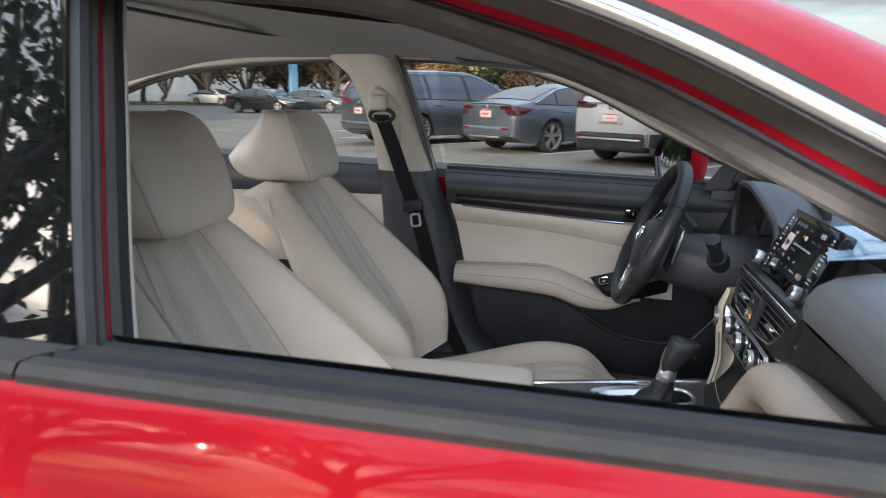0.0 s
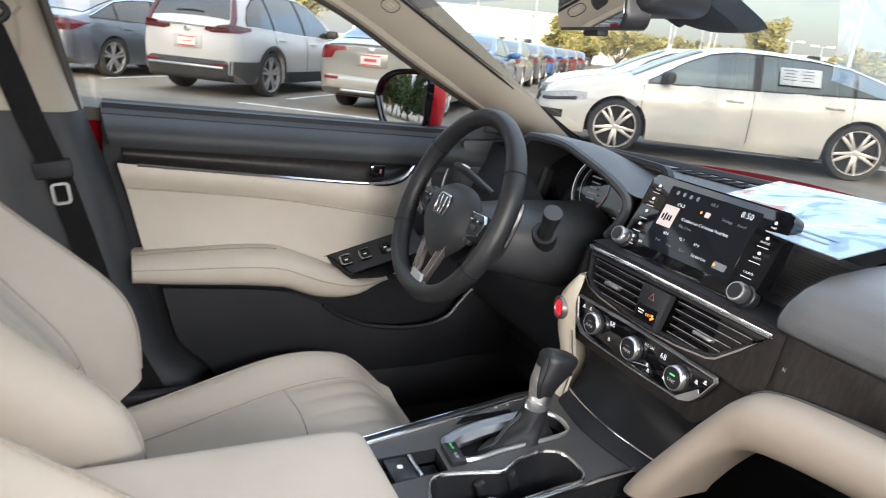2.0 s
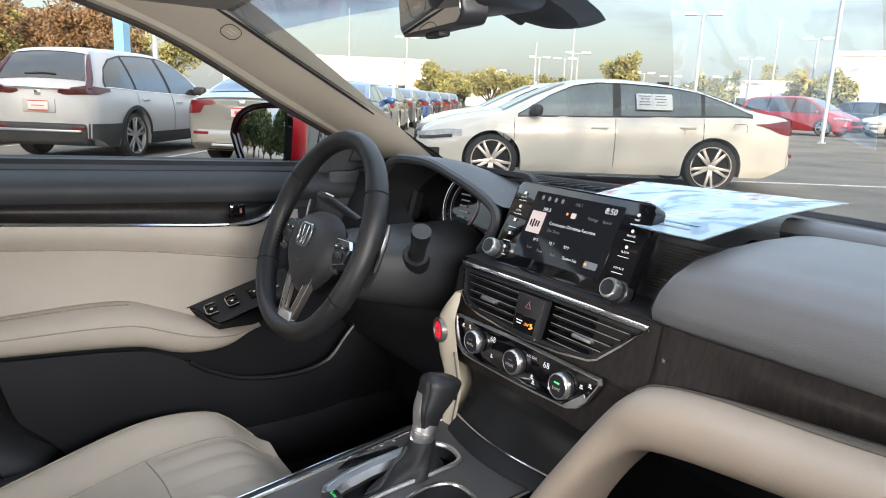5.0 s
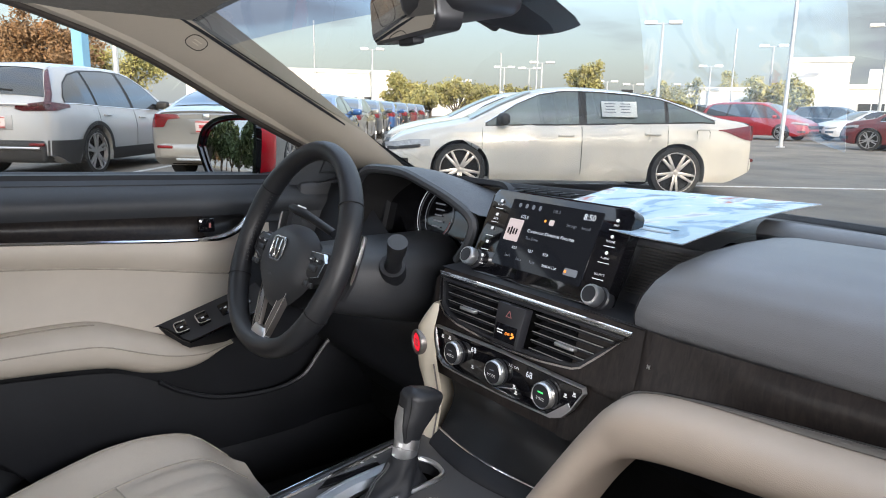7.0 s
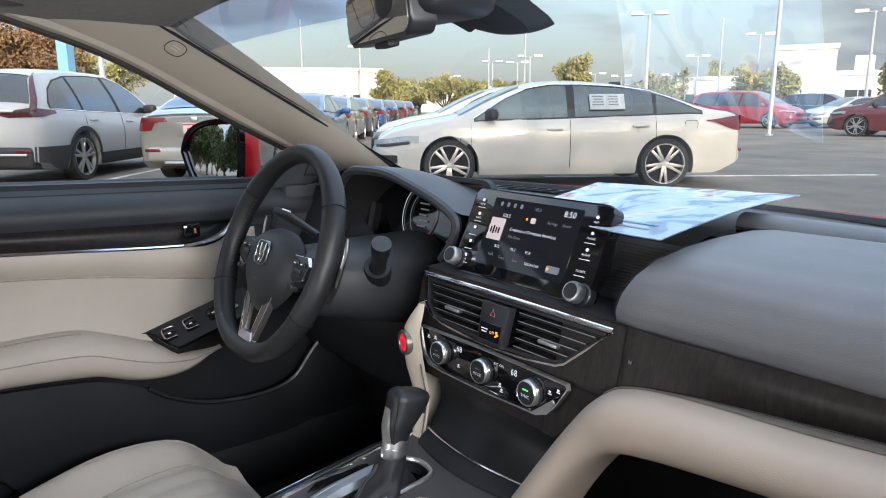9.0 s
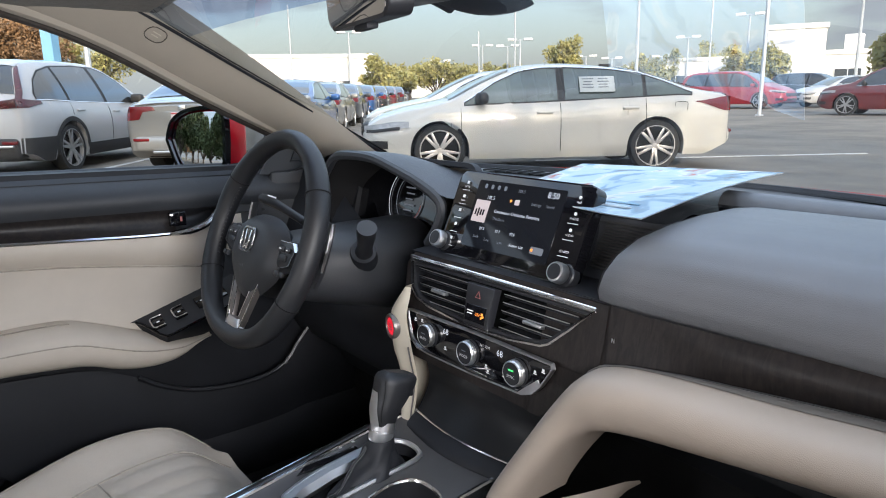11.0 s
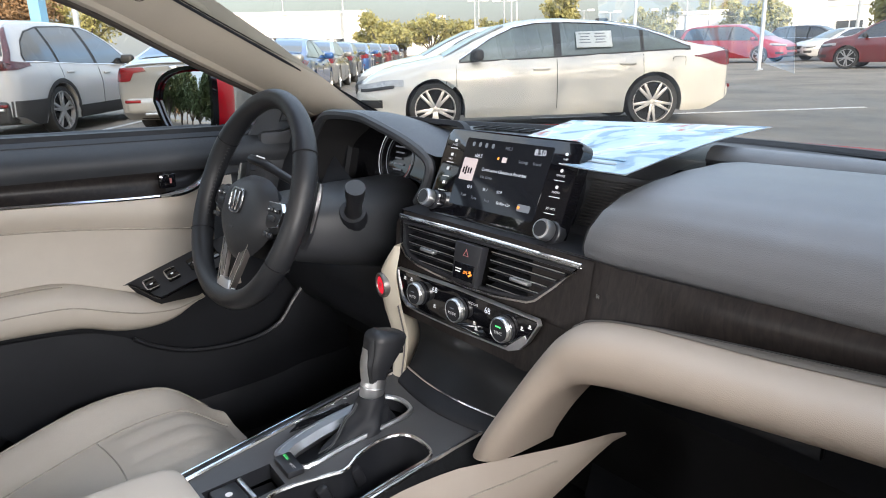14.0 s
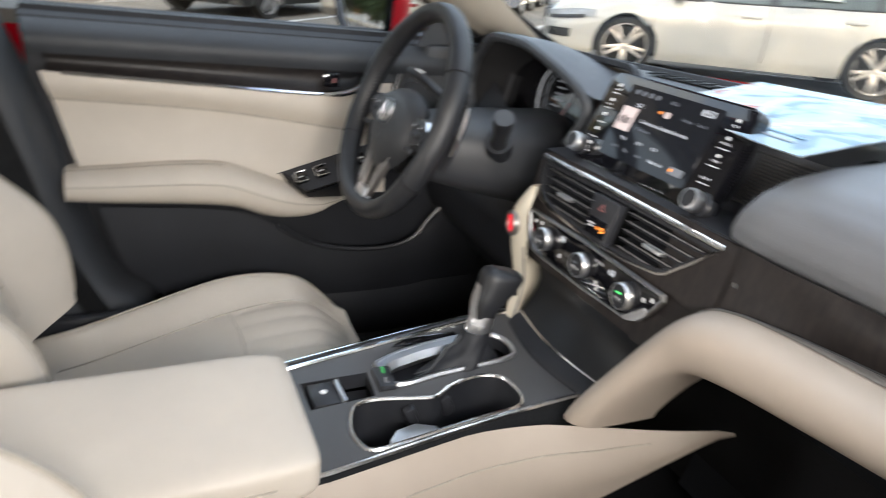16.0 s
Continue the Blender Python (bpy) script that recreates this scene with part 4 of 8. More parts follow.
for i, (px, dist, h, sp) in enumerate(((56.2, 85, 4.9, 3.0), (54.2, 88, 4.2, 2.8), (52.0, 90, 4.4, 3.0), (49.8, 92, 4.0, 2.8), (41.6, 80, 6.0, 2.6), (35.6, 95, 5.0, 3.0), (33.6, 98, 4.8, 3.0),
                                       (30.2, 105, 6.8, 3.4), (28.3, 70, 3.8, 2.6), (26.8, 68, 3.5, 2.4), (17.4, 40, 4.8, 2.2), (47.0, 94, 3.8, 2.6), (44.6, 98, 4.0, 2.6))):
    a = radians(px)
    tree(FAR, (0.66 - math.sin(a) * dist, -0.36 + math.cos(a) * dist), h, sp, "leaf_yellow", 80 + i, 4200, 0.2, 0.16, 0.22, 0.1)


def at_bearing(deg, dist):
    """A place on the ground: degrees to the left of straight ahead, and metres away."""
    a = radians(deg)
    return Vector((0.66 - math.sin(a) * dist, -0.36 + math.cos(a) * dist, 0))


def building(label, bearing, dist, width, depth, height, openings, turn=0.0, units=0):
    c = at_bearing(bearing, dist)
    b = thing("building", label, "building", (c.x, c.y, 0), group="buildings across the lot")
    m = Matrix.Translation(c) @ Matrix.Rotation(radians(bearing + turn), 4, "Z")
    part("wall", moved(box((0, depth / 2, height / 2), (width, depth, height), 0.05), m), "stucco", b)
    part("roof", moved(join(box((0, depth / 2, height + 0.15), (width + 0.3, depth + 0.3, 0.5), 0.06)), m), "stucco", b)
    for x, w, z0, z1 in openings:
        win = part("window", moved(box((x, -0.02, (z0 + z1) / 2), (w, 0.12, z1 - z0), 0.01), m), "shop_glass", b)
        part("window_frame", moved(join(*[box((x + s * w / 2, -0.06, (z0 + z1) / 2), (0.10, 0.12, z1 - z0), 0.01) for s in (-1, 0, 1)]), m), "steel", win)
    for i in range(units):
        part("roof_unit", moved(box((-width * 0.30 + i * 4.2, depth * 0.3, height + 1.2), (1.7, 1.7, 1.7), 0.05), m), "lamp_head", b)
    return b


building("long low white dealership building", 65.2, 92, 26, 14, 5.6, [(-9 + 3.6 * i, 2.6, 0.4, 2.6) for i in range(6)])
building("low white building end wall across the lot", 58.1, 92, 2.6, 14, 5.5, [])
building("white showroom with a tall front panel", 25.1, 75, 5.2, 14, 6.2, [])
building("long white showroom with dark windows", 17.0, 82, 22, 14, 4.0, [(-10 + 3.4 * i, 2.4, 0.3, 2.5) for i in range(7)], 0, 1)
building("low white showroom wing", 30.2, 96, 12, 12, 4.2, [(-5 + 3.4 * i, 2.4, 0.3, 2.4) for i in range(4)])
building("white wall far behind the parked cars", 40.0, 120, 60, 10, 4.0, [(-20 + 6 * i, 2.4, 0.3, 2.4) for i in range(7)])


def light_pole(bearing, dist, height, heads=2, blue=False):
    c = at_bearing(bearing, dist)
    p = thing("lot_light", "tall parking lot light with white lamp heads", "street lamp", c, group="lot lights")
    part("pole", tube([c + Vector((0, 0, -0.05)), c + Vector((0, 0, height))], [0.16, 0.10], 8), "blue_steel" if blue else "steel", p)
    s = Matrix.Rotation(radians(bearing), 3, "Z") @ Vector((1, 0, 0))
    part("arm", tube([c + Vector((0, 0, height - 0.1)) - s * 0.75, c + Vector((0, 0, height - 0.1)) + s * 0.75], 0.05, 6), "steel", p)
    for k in (-1, 1)[:heads]:
        q = c + Vector((0, 0, height)) + s * k * 0.95
        part("lamp_head", box(q, (1.0, 0.7, 0.28), 0.06, 2, Matrix.Rotation(radians(bearing), 4, "Z")), "lamp_head", p)


for b_, d_, h_ in ((36.1, 60, 8.3), (28.2, 85, 8.6), (21.1, 67, 8.4), (58.9, 88, 8.3), (48.2, 100, 7.2), (46.2, 92, 6.6), (45.2, 84, 6.8), (40.0, 100, 5.4), (38.0, 104, 5.2), (34.2, 108, 5.4), (51.6, 104, 5.4), (32.4, 96, 7.2), (80.0, 60, 7.0), (78.0, 36, 5.2)):
    light_pole(b_, d_, h_)
for b_, d_, h_, r_ in ((27.0, 27, 14, 0.07), (80.2, 20.5, 9, 0.20), (113.0, 45, 6, 0.30), (45.6, 70, 9.5, 0.09), (48.5, 80, 7.5, 0.09), (30.8, 90, 11, 0.10), (63.5, 80, 10.5, 0.09), (12.0, 60, 12, 0.10)):
    c = at_bearing(b_, d_)
    single("sign_post", join(tube([c + Vector((0, 0, -0.05)), c + Vector((0, 0, h_))], r_, 4 if r_ > 0.15 else 10), box(c + Vector((0, 0, 0.04)), (r_ * 3, r_ * 3, 0.08), 0.01)),
           "blue_steel" if r_ > 0.15 else "steel", "square light blue steel sign post" if r_ > 0.15 else "slim steel flagpole in the lot", "post", group="posts")


# ---- the red car's own shell ----
def belt(y, s=1):
    """The window sill line; the driver's side lies a little lower."""
    return 0.968 - 0.036 * y - (0.022 if s < 0 else 0.0)


# window-side line of the roof rail and front pillar, and the windscreen-side line, as (x outward, y, z)
RAIL_D = crom([(0.700, -1.75, 1.10), (0.665, -1.35, 1.245), (0.655, -1.0, 1.29), (0.655, -0.6, 1.300), (0.655, -0.3, 1.287), (0.665, -0.13, 1.245), (0.680, 0.0, 1.195), (0.715, 0.16, 1.112), (0.755, 0.33, 1.03), (0.79, 0.53, 0.935)], 60)
PILLAR_D = crom([(0.645, -0.16, 1.262), (0.665, 0.0, 1.198), (0.71, 0.16, 1.112), (0.75, 0.31, 1.037), (0.785, 0.50, 0.945)], 30)
PILLAR_G = crom([(0.530, 0.045, 1.275), (0.585, 0.150, 1.226), (0.642, 0.325, 1.127), (0.696, 0.545, 0.985), (0.730, 0.68, 0.90)], 30)


def flip(v, s):
    return Vector((v[0] * s, v[1], v[2]))


def glass_at(u, v):
    """The windscreen: u from its base to its top edge, v across from -1 to 1."""
    lo = Vector((v * 0.745, 0.99 - 0.30 * v * v, 0.905 + 0.02 * v * v))
    hi = Vector((v * 0.575, 0.035 - 0.02 * v * v, 1.272 - 0.012 * v * v))
    p = lo.lerp(hi, u)
    p.z += 0.035 * math.sin(math.pi * u) * (1 - v ** 4)
    return p


for s, tag in ((1, "right"), (-1, "left")):
    pil = thing("front_pillar_trim", "beige moulded front pillar trim with an oval airbag tag", "pillar trim", (s * 0.68, 0.2, 0.9), "structure")

    def trim(u, v, s=s):
        d, g = PILLAR_D[round(u * 29)], PILLAR_G[round(u * 29)]
        p = d.lerp(g, v)
        p = p + Vector((-0.022, -0.035, 0.012)) * math.sin(math.pi * v) ** 0.8
        return flip(p, s)
    part("pillar_trim", grid(trim, 30, 12), "trim_beige", pil)
    if s < 0:
        c = Vector(trim(8.5 / 29, 0.5))
        nx = (Vector(trim(10 / 29, 0.5)) - Vector(trim(7 / 29, 0.5))).normalized()
        ny = Vector(trim(8.5 / 29, 0.65)) - Vector(trim(8.5 / 29, 0.35))
        m = axes(c, nx, ny)
        if m.col[2].xyz.dot(Vector((1, -0.6, -0.2))) < 0:
            m = axes(c, nx, -ny)
        part("airbag_tag", frame_of(round_rect(0.036, 0.032, 0.013), 0.0016, 0.0010, m), "seal", pil)
        part("tag_lettering", moved(join(*[box((0, 0.004 - 0.007 * i, 0.0004), (0.016 - 0.003 * i, 0.0020, 0.0006)) for i in range(2)]), m), "trim_white", pil)
    # window seal, thin bright edge and outer rail
    single("door_frame_seal", tube([flip(p + Vector((0.030, 0.0, 0.000)), s) for p in RAIL_D], 0.016, 8, flat=0.75), "seal", "ribbed grey-brown rubber seal along the door opening", "seal", "structure")
    single("rail_trim", tube([flip(p + Vector((-0.006, -0.004, 0.008)), s) for p in RAIL_D], 0.018, 8, flat=0.7), "trim_beige", "pale beige trim edge along the roof rail", "trim", "structure")

    def ribbon(a, b, s=s, dn=0.012):
        """A strip of the body side from offset a to offset b off the rail line."""
        rings = []
        for p in RAIL_D:
            q, r = p + Vector(a), p + Vector(b)
            n = Vector((0.7, 0, 0.7)) * dn
            rings.append([flip(q, s), flip(q + n, s), flip(r + n, s), flip(r, s)])
        return loft(rings)
    single("door_jamb", ribbon((0.0475, 0.004, 0.0145), (0.052, 0.005, 0.019), dn=0.003), "jamb_red", "red painted door jamb strip", "car body", "structure")
    single("door_frame", ribbon((0.052, 0.005, 0.020), (0.066, 0.010, 0.036), dn=0.005), "rubber", "black upper door frame", "car body", "structure")
    single("window_chrome", tube([flip(p + Vector((0.067, 0.011, 0.045)), s) for p in RAIL_D], 0.0100, 10), "chrome", "bright chrome strip over the side windows", "trim", "structure")
    single("drip_rail", ribbon((0.067, 0.013, 0.053), (0.065, 0.014, 0.059), dn=0.003), "rubber", "black drip strip under the roof rail", "trim", "structure")

    def rail(u, v, s=s):
        p = RAIL_D[round(u * 59)]
        t = ease(p.y, -0.45, -0.10)
        k = PILLAR_G[round(29 * min(1.0, max(0.0, (p.y + 0.13) / 0.66)))]
        g = Vector((0.575, p.y, p.z + 0.055)).lerp(k + Vector((0.075, 0.02, -0.03)), t)
        q = (p + Vector((0.064, 0.014, 0.059))).lerp(g + Vector((0, 0.0, 0.050)), v * (1.0 if s > 0 else 1 - 0.6 * ease(p.y, -0.3, 0.1)))
        return flip(q + Vector((0.004, 0, 0.016)) * math.sin(math.pi * v), s)
    single("roof_rail", grid(rail, 60, 8), "red", "glossy red roof rail and front pillar skin", "car body", "structure")


def liner(u, v):
    """The headliner, from the windscreen header (u = 0) to the rear."""
    y = 0.05 - 1.75 * u
    x = (2 * v - 1) * (0.60 + 0.05 * ease(u, 0, 0.15))
    crown = 1.352 - 0.085 * ease(y, -0.55, 0.08) - 0.10 * ease(-y, 1.0, 1.7)
    return Vector((x, y, crown - 0.055 * abs(2 * v - 1) ** 3 * (1 - 0.6 * ease(y, -0.4, 0.05))))


single("ceiling", grid(liner, 30, 20), "liner", "grey woven headliner of the car", "ceiling", "structure")
single("car_roof", grid(lambda u, v: Vector(((2 * v - 1) * 0.60, 0.10 - 1.85 * u, 1.418 - 0.06 * ease(0.10 - 1.85 * u, -0.4, 0.1) - 0.10 * ease(1.85 * u, 1.1, 1.85) - 0.02 * (2 * v - 1) ** 2)), 24, 14),
       "red", "glossy red roof skin", "car body", "structure")
single("sunroof_frame", frame_of([(x + 0.0, y - 0.55) for x, y in round_rect(0.84, 0.60, 0.10)], 0.014, 0.006, Matrix.Translation((0, 0, 1.345)) @ Matrix.Rotation(math.pi, 4, "X") @ Matrix.Diagonal((1, -1, 1, 1))),
                    "soft", "dark sunroof seam in the headliner", "sunroof", "structure")

wind = thing("windscreen", "clear raked windscreen with a tinted top band", "windscreen", (0, 0.95, 0.9), "structure")
ws = part("pane", grid(lambda u, v: glass_at(u * 0.86, 2 * v - 1), 14, 20), "glass", wind)
band = part("tinted_band", grid(lambda u, v: glass_at(0.86 + 0.14 * u, 2 * v - 1), 4, 20), "shade", wind)
for o in (ws, band):
    o.visible_shadow = False
for s in (1, -1):
    part("frit_band", grid(lambda u, v, s=s: glass_at(u, s * 0.992) + Vector((s * 0.060 * v, 0.0, -0.010 * v)), 15, 3), "black", wind)
    part("edge_seal", tube([glass_at(i / 14, s * 0.998) + Vector((0, -0.002, -0.004)) for i in range(15)], 0.003, 6), "black", wind)
part("base_seal", tube([glass_at(0.0, -1 + i / 10) + Vector((0, 0.0, 0.004)) for i in range(21)], 0.012, 6), "black", wind)

single("hood", grid(lambda u, v: Vector(((2 * v - 1) * (0.82 - 0.10 * u * u), 1.0 - 0.30 * (2 * v - 1) ** 2 * (1 - u) + 1.05 * u + 0.05, 0.866 + 0.02 * (2 * v - 1) ** 2 * (1 - u) + 0.018 * math.sin(math.pi * u) - 0.20 * u * u - 0.03 * (2 * v - 1) ** 4)), 18, 22),
              "red", "glossy red hood of the car", "car body", "structure")
single("cowl", grid(lambda u, v: glass_at(0, 2 * v - 1) + Vector((0, 0.10 * u, -0.02 * math.sin(math.pi * u) - 0.004)), 5, 20), "black", "black plastic cowl below the windscreen", "car body", "structure")
for s in (1, -1):
    single("front_wing", grid(lambda u, v, s=s: flip(Vector((0.78 + 0.14 * math.sin(math.pi / 2 * v), 0.60 + 1.5 * u, 0.925 - 0.17 * u * u - 0.02 - 0.34 * v * v)), s), 12, 8), "red", "glossy red front wing", "car body", "structure")


# doors and body side
def door_skin(y0, y1, s):
    prof = [(0.897, 0.0), (0.906, -0.008), (0.918, -0.03), (0.936, -0.09), (0.948, -0.20), (0.950, -0.28), (0.940, -0.40), (0.925, -0.55), (0.90, -0.68)]

    def fn(u, v):
        y = y0 + (y1 - y0) * u
        x, dz = lerp_table([(i / 8, *p) for i, p in enumerate(prof)], v)
        return flip(Vector((x - 0.03 * ease(y, 0.2, 1.0), y, belt(y, s) + (0.009 if s > 0 else -0.004) + dz)), s)
    return grid(fn, 10, 17)


for s, word in ((1, "open window"), (-1, "closed window")):
    d = thing("front_door", f"glossy red front door with {word} and dark belt moulding", "car door", (s * 0.9, 0.0, 0.3), "structure")
    part("outer_skin", door_skin(-0.530, 0.62, s), "red", d)
    part("inner_skin", grid(lambda u, v: flip(Vector((0.803, -0.462 + 1.07 * u, 0.26 + (belt(-0.462 + 1.07 * u, s) - 0.275) * v)), s), 6, 6), "black", d)
    part("door_edge", grid(lambda u, v: flip(Vector((0.800 + 0.10 * u, -0.460, 0.28 + 0.69 * v)), s), 3, 8), "black", d)
    ys = [-0.462 + 1.08 * i / 16 for i in range(17)]

    drop = 0.012 if s > 0 else 0.0

    def moulding(prof):
        return loft([[flip(Vector((x - 0.03 * ease(y, 0.2, 1.0), y, belt(y, s) + z)), s) for x, z in prof] for y in ys])
    part("belt_moulding", moulding([(0.900, 0.000 if s > 0 else -0.006), (0.901, 0.012), (0.895, 0.019), (0.878, 0.018), (0.868, 0.010), (0.868, -0.02)]), "rubber" if s > 0 else "black", d)
    part("outer_seal", moulding([(0.866, -0.02), (0.866, 0.010), (0.858, 0.016), (0.850, 0.006), (0.850, -0.02)]), "black", d)
    part("inner_seal", moulding([(0.846, -0.02), (0.846, 0.012 - drop), (0.838, 0.020 - drop), (0.822, 0.018 - drop), (0.816, 0.004 - drop), (0.816, -0.02)]), "seal" if s > 0 else "black", d)
    part("sill_edge", moulding([(0.814, -0.03), (0.814, 0.006 - drop * 0.7), (0.800, 0.010 - drop * 0.7), (0.786, 0.002 - drop * 0.7), (0.780, -0.03)]), "soft" if s > 0 else "black", d)
    if s > 0:
        part("bright_patch", moulding([(0.9010, -0.004), (0.9015, 0.002), (0.9010, 0.008), (0.9000, 0.0)]), "grey_trim", d)
    # rear upright of the window frame
    up = crom([(0.830, -0.468, 0.950), (0.797, -0.488, 1.05), (0.748, -0.514, 1.17), (0.700, -0.540, 1.275), (0.675, -0.552, 1.315)], 14)
    strips = (("frame_upright", (-0.008, 0.000), 0.011, "grey_trim" if s > 0 else "rubber"), ("frame_fold", (-0.023, 0.002), 0.007, "rubber"), ("jamb_strip", (-0.032, 0.003), 0.0042, "jamb_red"), ("glass_channel", (-0.042, 0.004), 0.008, "rubber"),
              ("inner_seal_lip", (-0.054, 0.006), 0.007, "black"), ("trim_edge", (-0.064, 0.006), 0.0045, "trim_white"))
    for nm, (dx, dy), r, mat in strips:
        part(nm, tube([flip(p + Vector((dx, dy - (0.0 if s > 0 else 0.034), 0)), s) for p in up], r, 8), "rubber" if s < 0 and mat == "trim_white" else mat, d)
    if s < 0:
        def pane(u, v):
            top = RAIL_D[round(25 + 34 * u)]
            y = -0.47 + 1.0 * u
            zt = min(lerp_table([(p.y, p.z) for p in RAIL_D], y)[0], 1.30)
            z = belt(y, s) + (zt - belt(y, s)) * v
            return Vector((-(0.832 - 0.155 * ((z - 0.96) / 0.34) ** 1.15 if z > 0.96 else 0.832), y, z))
        g = part("window_pane", grid(pane, 18, 8), "glass", d)
        g.visible_shadow = False

# rear doors with glass, quarter panel and tail
for s in (1, -1):
    d = thing("rear_door", "glossy red rear door with closed dark window", "car door", (s * 0.9, -0.9, 0.3), "structure")
    part("outer_skin", door_skin(-1.65, -0.536, s), "red", d)
    ys = [-1.75 + 1.285 * i / 16 for i in range(17)]
    part("belt_moulding", loft([[flip(Vector((x, y, belt(y, s) + z)), s) for x, z in ((0.900, 0.000), (0.901, 0.012), (0.895, 0.019), (0.878, 0.018), (0.828, 0.006), (0.828, -0.02))] for y in ys]), "rubber", d)

    def pane(u, v, s=s):
        y = -0.466 - 1.13 * u
        zt = lerp_table([(p.y, p.z) for p in RAIL_D], y)[0] + 0.005
        z = belt(y, s) - 0.01 + (zt - belt(y, s) + 0.02) * v
        return flip(Vector((0.835 - 0.355 * (z - 0.955), -0.466 - 0.22 * (z - 0.955) - 1.13 * u, z)), s)
    g = part("window_pane", grid(pane, 16, 8), "privacy" if s > 0 else "glass", d)
    if s < 0:
        g.visible_shadow = False
    single("quarter_panel", grid(lambda u, v, s=s: flip(Vector((0.90 - 0.22 * ease(v, 0.5, 1.0), -1.62 - 0.9 * u, 0.35 + (0.62 + 0.30 * (1 - u) * ease(v, 0.6, 1)) * v)), s), 12, 10), "red", "glossy red rear quarter panel", "car body", "structure")
    single("rear_pillar_trim", grid(lambda u, v, s=s: flip(Vector((0.74 - 0.12 * u, -1.44 - 0.42 * v - 0.10 * u, 0.95 + 0.33 * u - 0.10 * v * u)), s), 8, 8), "trim_beige", "beige rear pillar trim", "pillar trim", "structure")
single("trunk_deck", grid(lambda u, v: Vector(((2 * v - 1) * 0.80, -1.95 - 0.5 * u, 1.02 - 0.02 * u)), 6, 10), "red", "glossy red boot lid", "car body", "structure")
g = single("rear_window_pane", grid(lambda u, v: Vector(((2 * v - 1) * (0.60 + 0.1 * (1 - u)), -1.95 + 0.32 * u, 1.02 + 0.25 * u)), 6, 10), "glass", "raked rear window", "window", "structure")
g.visible_shadow = False
single("parcel_shelf", box((0, -1.82, 0.96), (1.4, 0.42, 0.03), 0.01), "black", "black rear parcel shelf", "shelf", "structure")
single("rear_bulkhead", box((0, -1.98, 0.62), (1.5, 0.04, 0.68), 0.01), "carpet", "black carpeted rear bulkhead", "car body", "structure")
single("car_floor", join(box((-0.40, -0.55, 0.235), (0.72, 2.9, 0.04), 0.01), box((0.40, -0.55, 0.235), (0.72, 2.9, 0.04), 0.01), box((0, -0.55, 0.27), (0.22, 2.9, 0.10), 0.03), box((0, 0.93, 0.55), (1.56, 0.04, 0.66), 0.01)),
       "carpet", "black carpeted floor and footwells", "floor", "structure")
for s in (1, -1):
    single("inner_sill", box((s * 0.765, -0.5, 0.30), (0.10, 2.7, 0.17), 0.03), "black", "black plastic door sill", "sill", "structure")


# ---- centre pillar with the seat belt ----
def centre_pillar(s):
    p = thing("centre_pillar", "beige centre pillar trim with a black lower cover", "pillar trim", (s * 0.74, -0.58, 0.3), "structure")
    # y limits and x by height
    tab = [(0.25, -0.62, -0.19, 0.735), (0.40, -0.64, -0.275, 0.735), (0.45, -0.645, -0.345, 0.735), (0.65, -0.655, -0.405, 0.735), (0.85, -0.665, -0.452, 0.735), (0.966, -0.672, -0.490, 0.728),
           (1.05, -0.680, -0.512, 0.715), (1.15, -0.700, -0.538, 0.690), (1.25, -0.735, -0.562, 0.655), (1.30, -0.79, -0.59, 0.635), (1.33, -0.84, -0.55, 0.60)]

    def face(z, v, out=0.0):
        a, b, x = lerp_table(tab, z)
        k = 2 * v - 1
        return flip(Vector((x - 0.022 * (1 - k ** 4) - out + 0.055 * abs(k) ** 8, a + (b - a) * v, z)), s)
    part("upper_trim", grid(lambda u, v: face(0.966 + 0.36 * u, v), 16, 16), "trim_beige", p)
    part("lower_cover", grid(lambda u, v: face(0.25 + 0.722 * u, v, 0.004), 20, 16), "soft", p)
    part("lower_band", grid(lambda u, v: face(0.955 + 0.014 * u, v, 0.006), 3, 16), "soft", p)
    # raised surround of the belt guide
    def slot(u, v):
        q = 2 * math.pi * v
        yc, zc = -0.592 + 0.012 * (1 - u), 1.135
        return face(zc + (0.088 - 0.010 * u) * math.sin(q) * (0.7 + 0.3 * abs(math.sin(q))) , 0.5, 0.012 * u + 0.001) + Vector((0, (0.047 - 0.007 * u) * math.cos(q) * (1.15 if math.sin(q) > 0 else 0.8), 0))
    part("guide_surround", grid(slot, 4, 28, wrap_v=True, cap_u=True), "trim_beige", p)
    part("guide_cap", box(face(1.175, 0.47, 0.026), (0.03, 0.055, 0.045), 0.012, 3), "trim_beige", p)
    ring = [Vector(face(1.138, 0.46, 0.030)) + Vector((0, 0.036 * math.cos(a), 0.018 * math.sin(a))) for a in [2 * math.pi * i / 20 for i in range(20)]]
    part("belt_guide", tube(ring, 0.006, 6, closed=True), "black", p)
    return face


face_l = centre_pillar(-1)
centre_pillar(1)


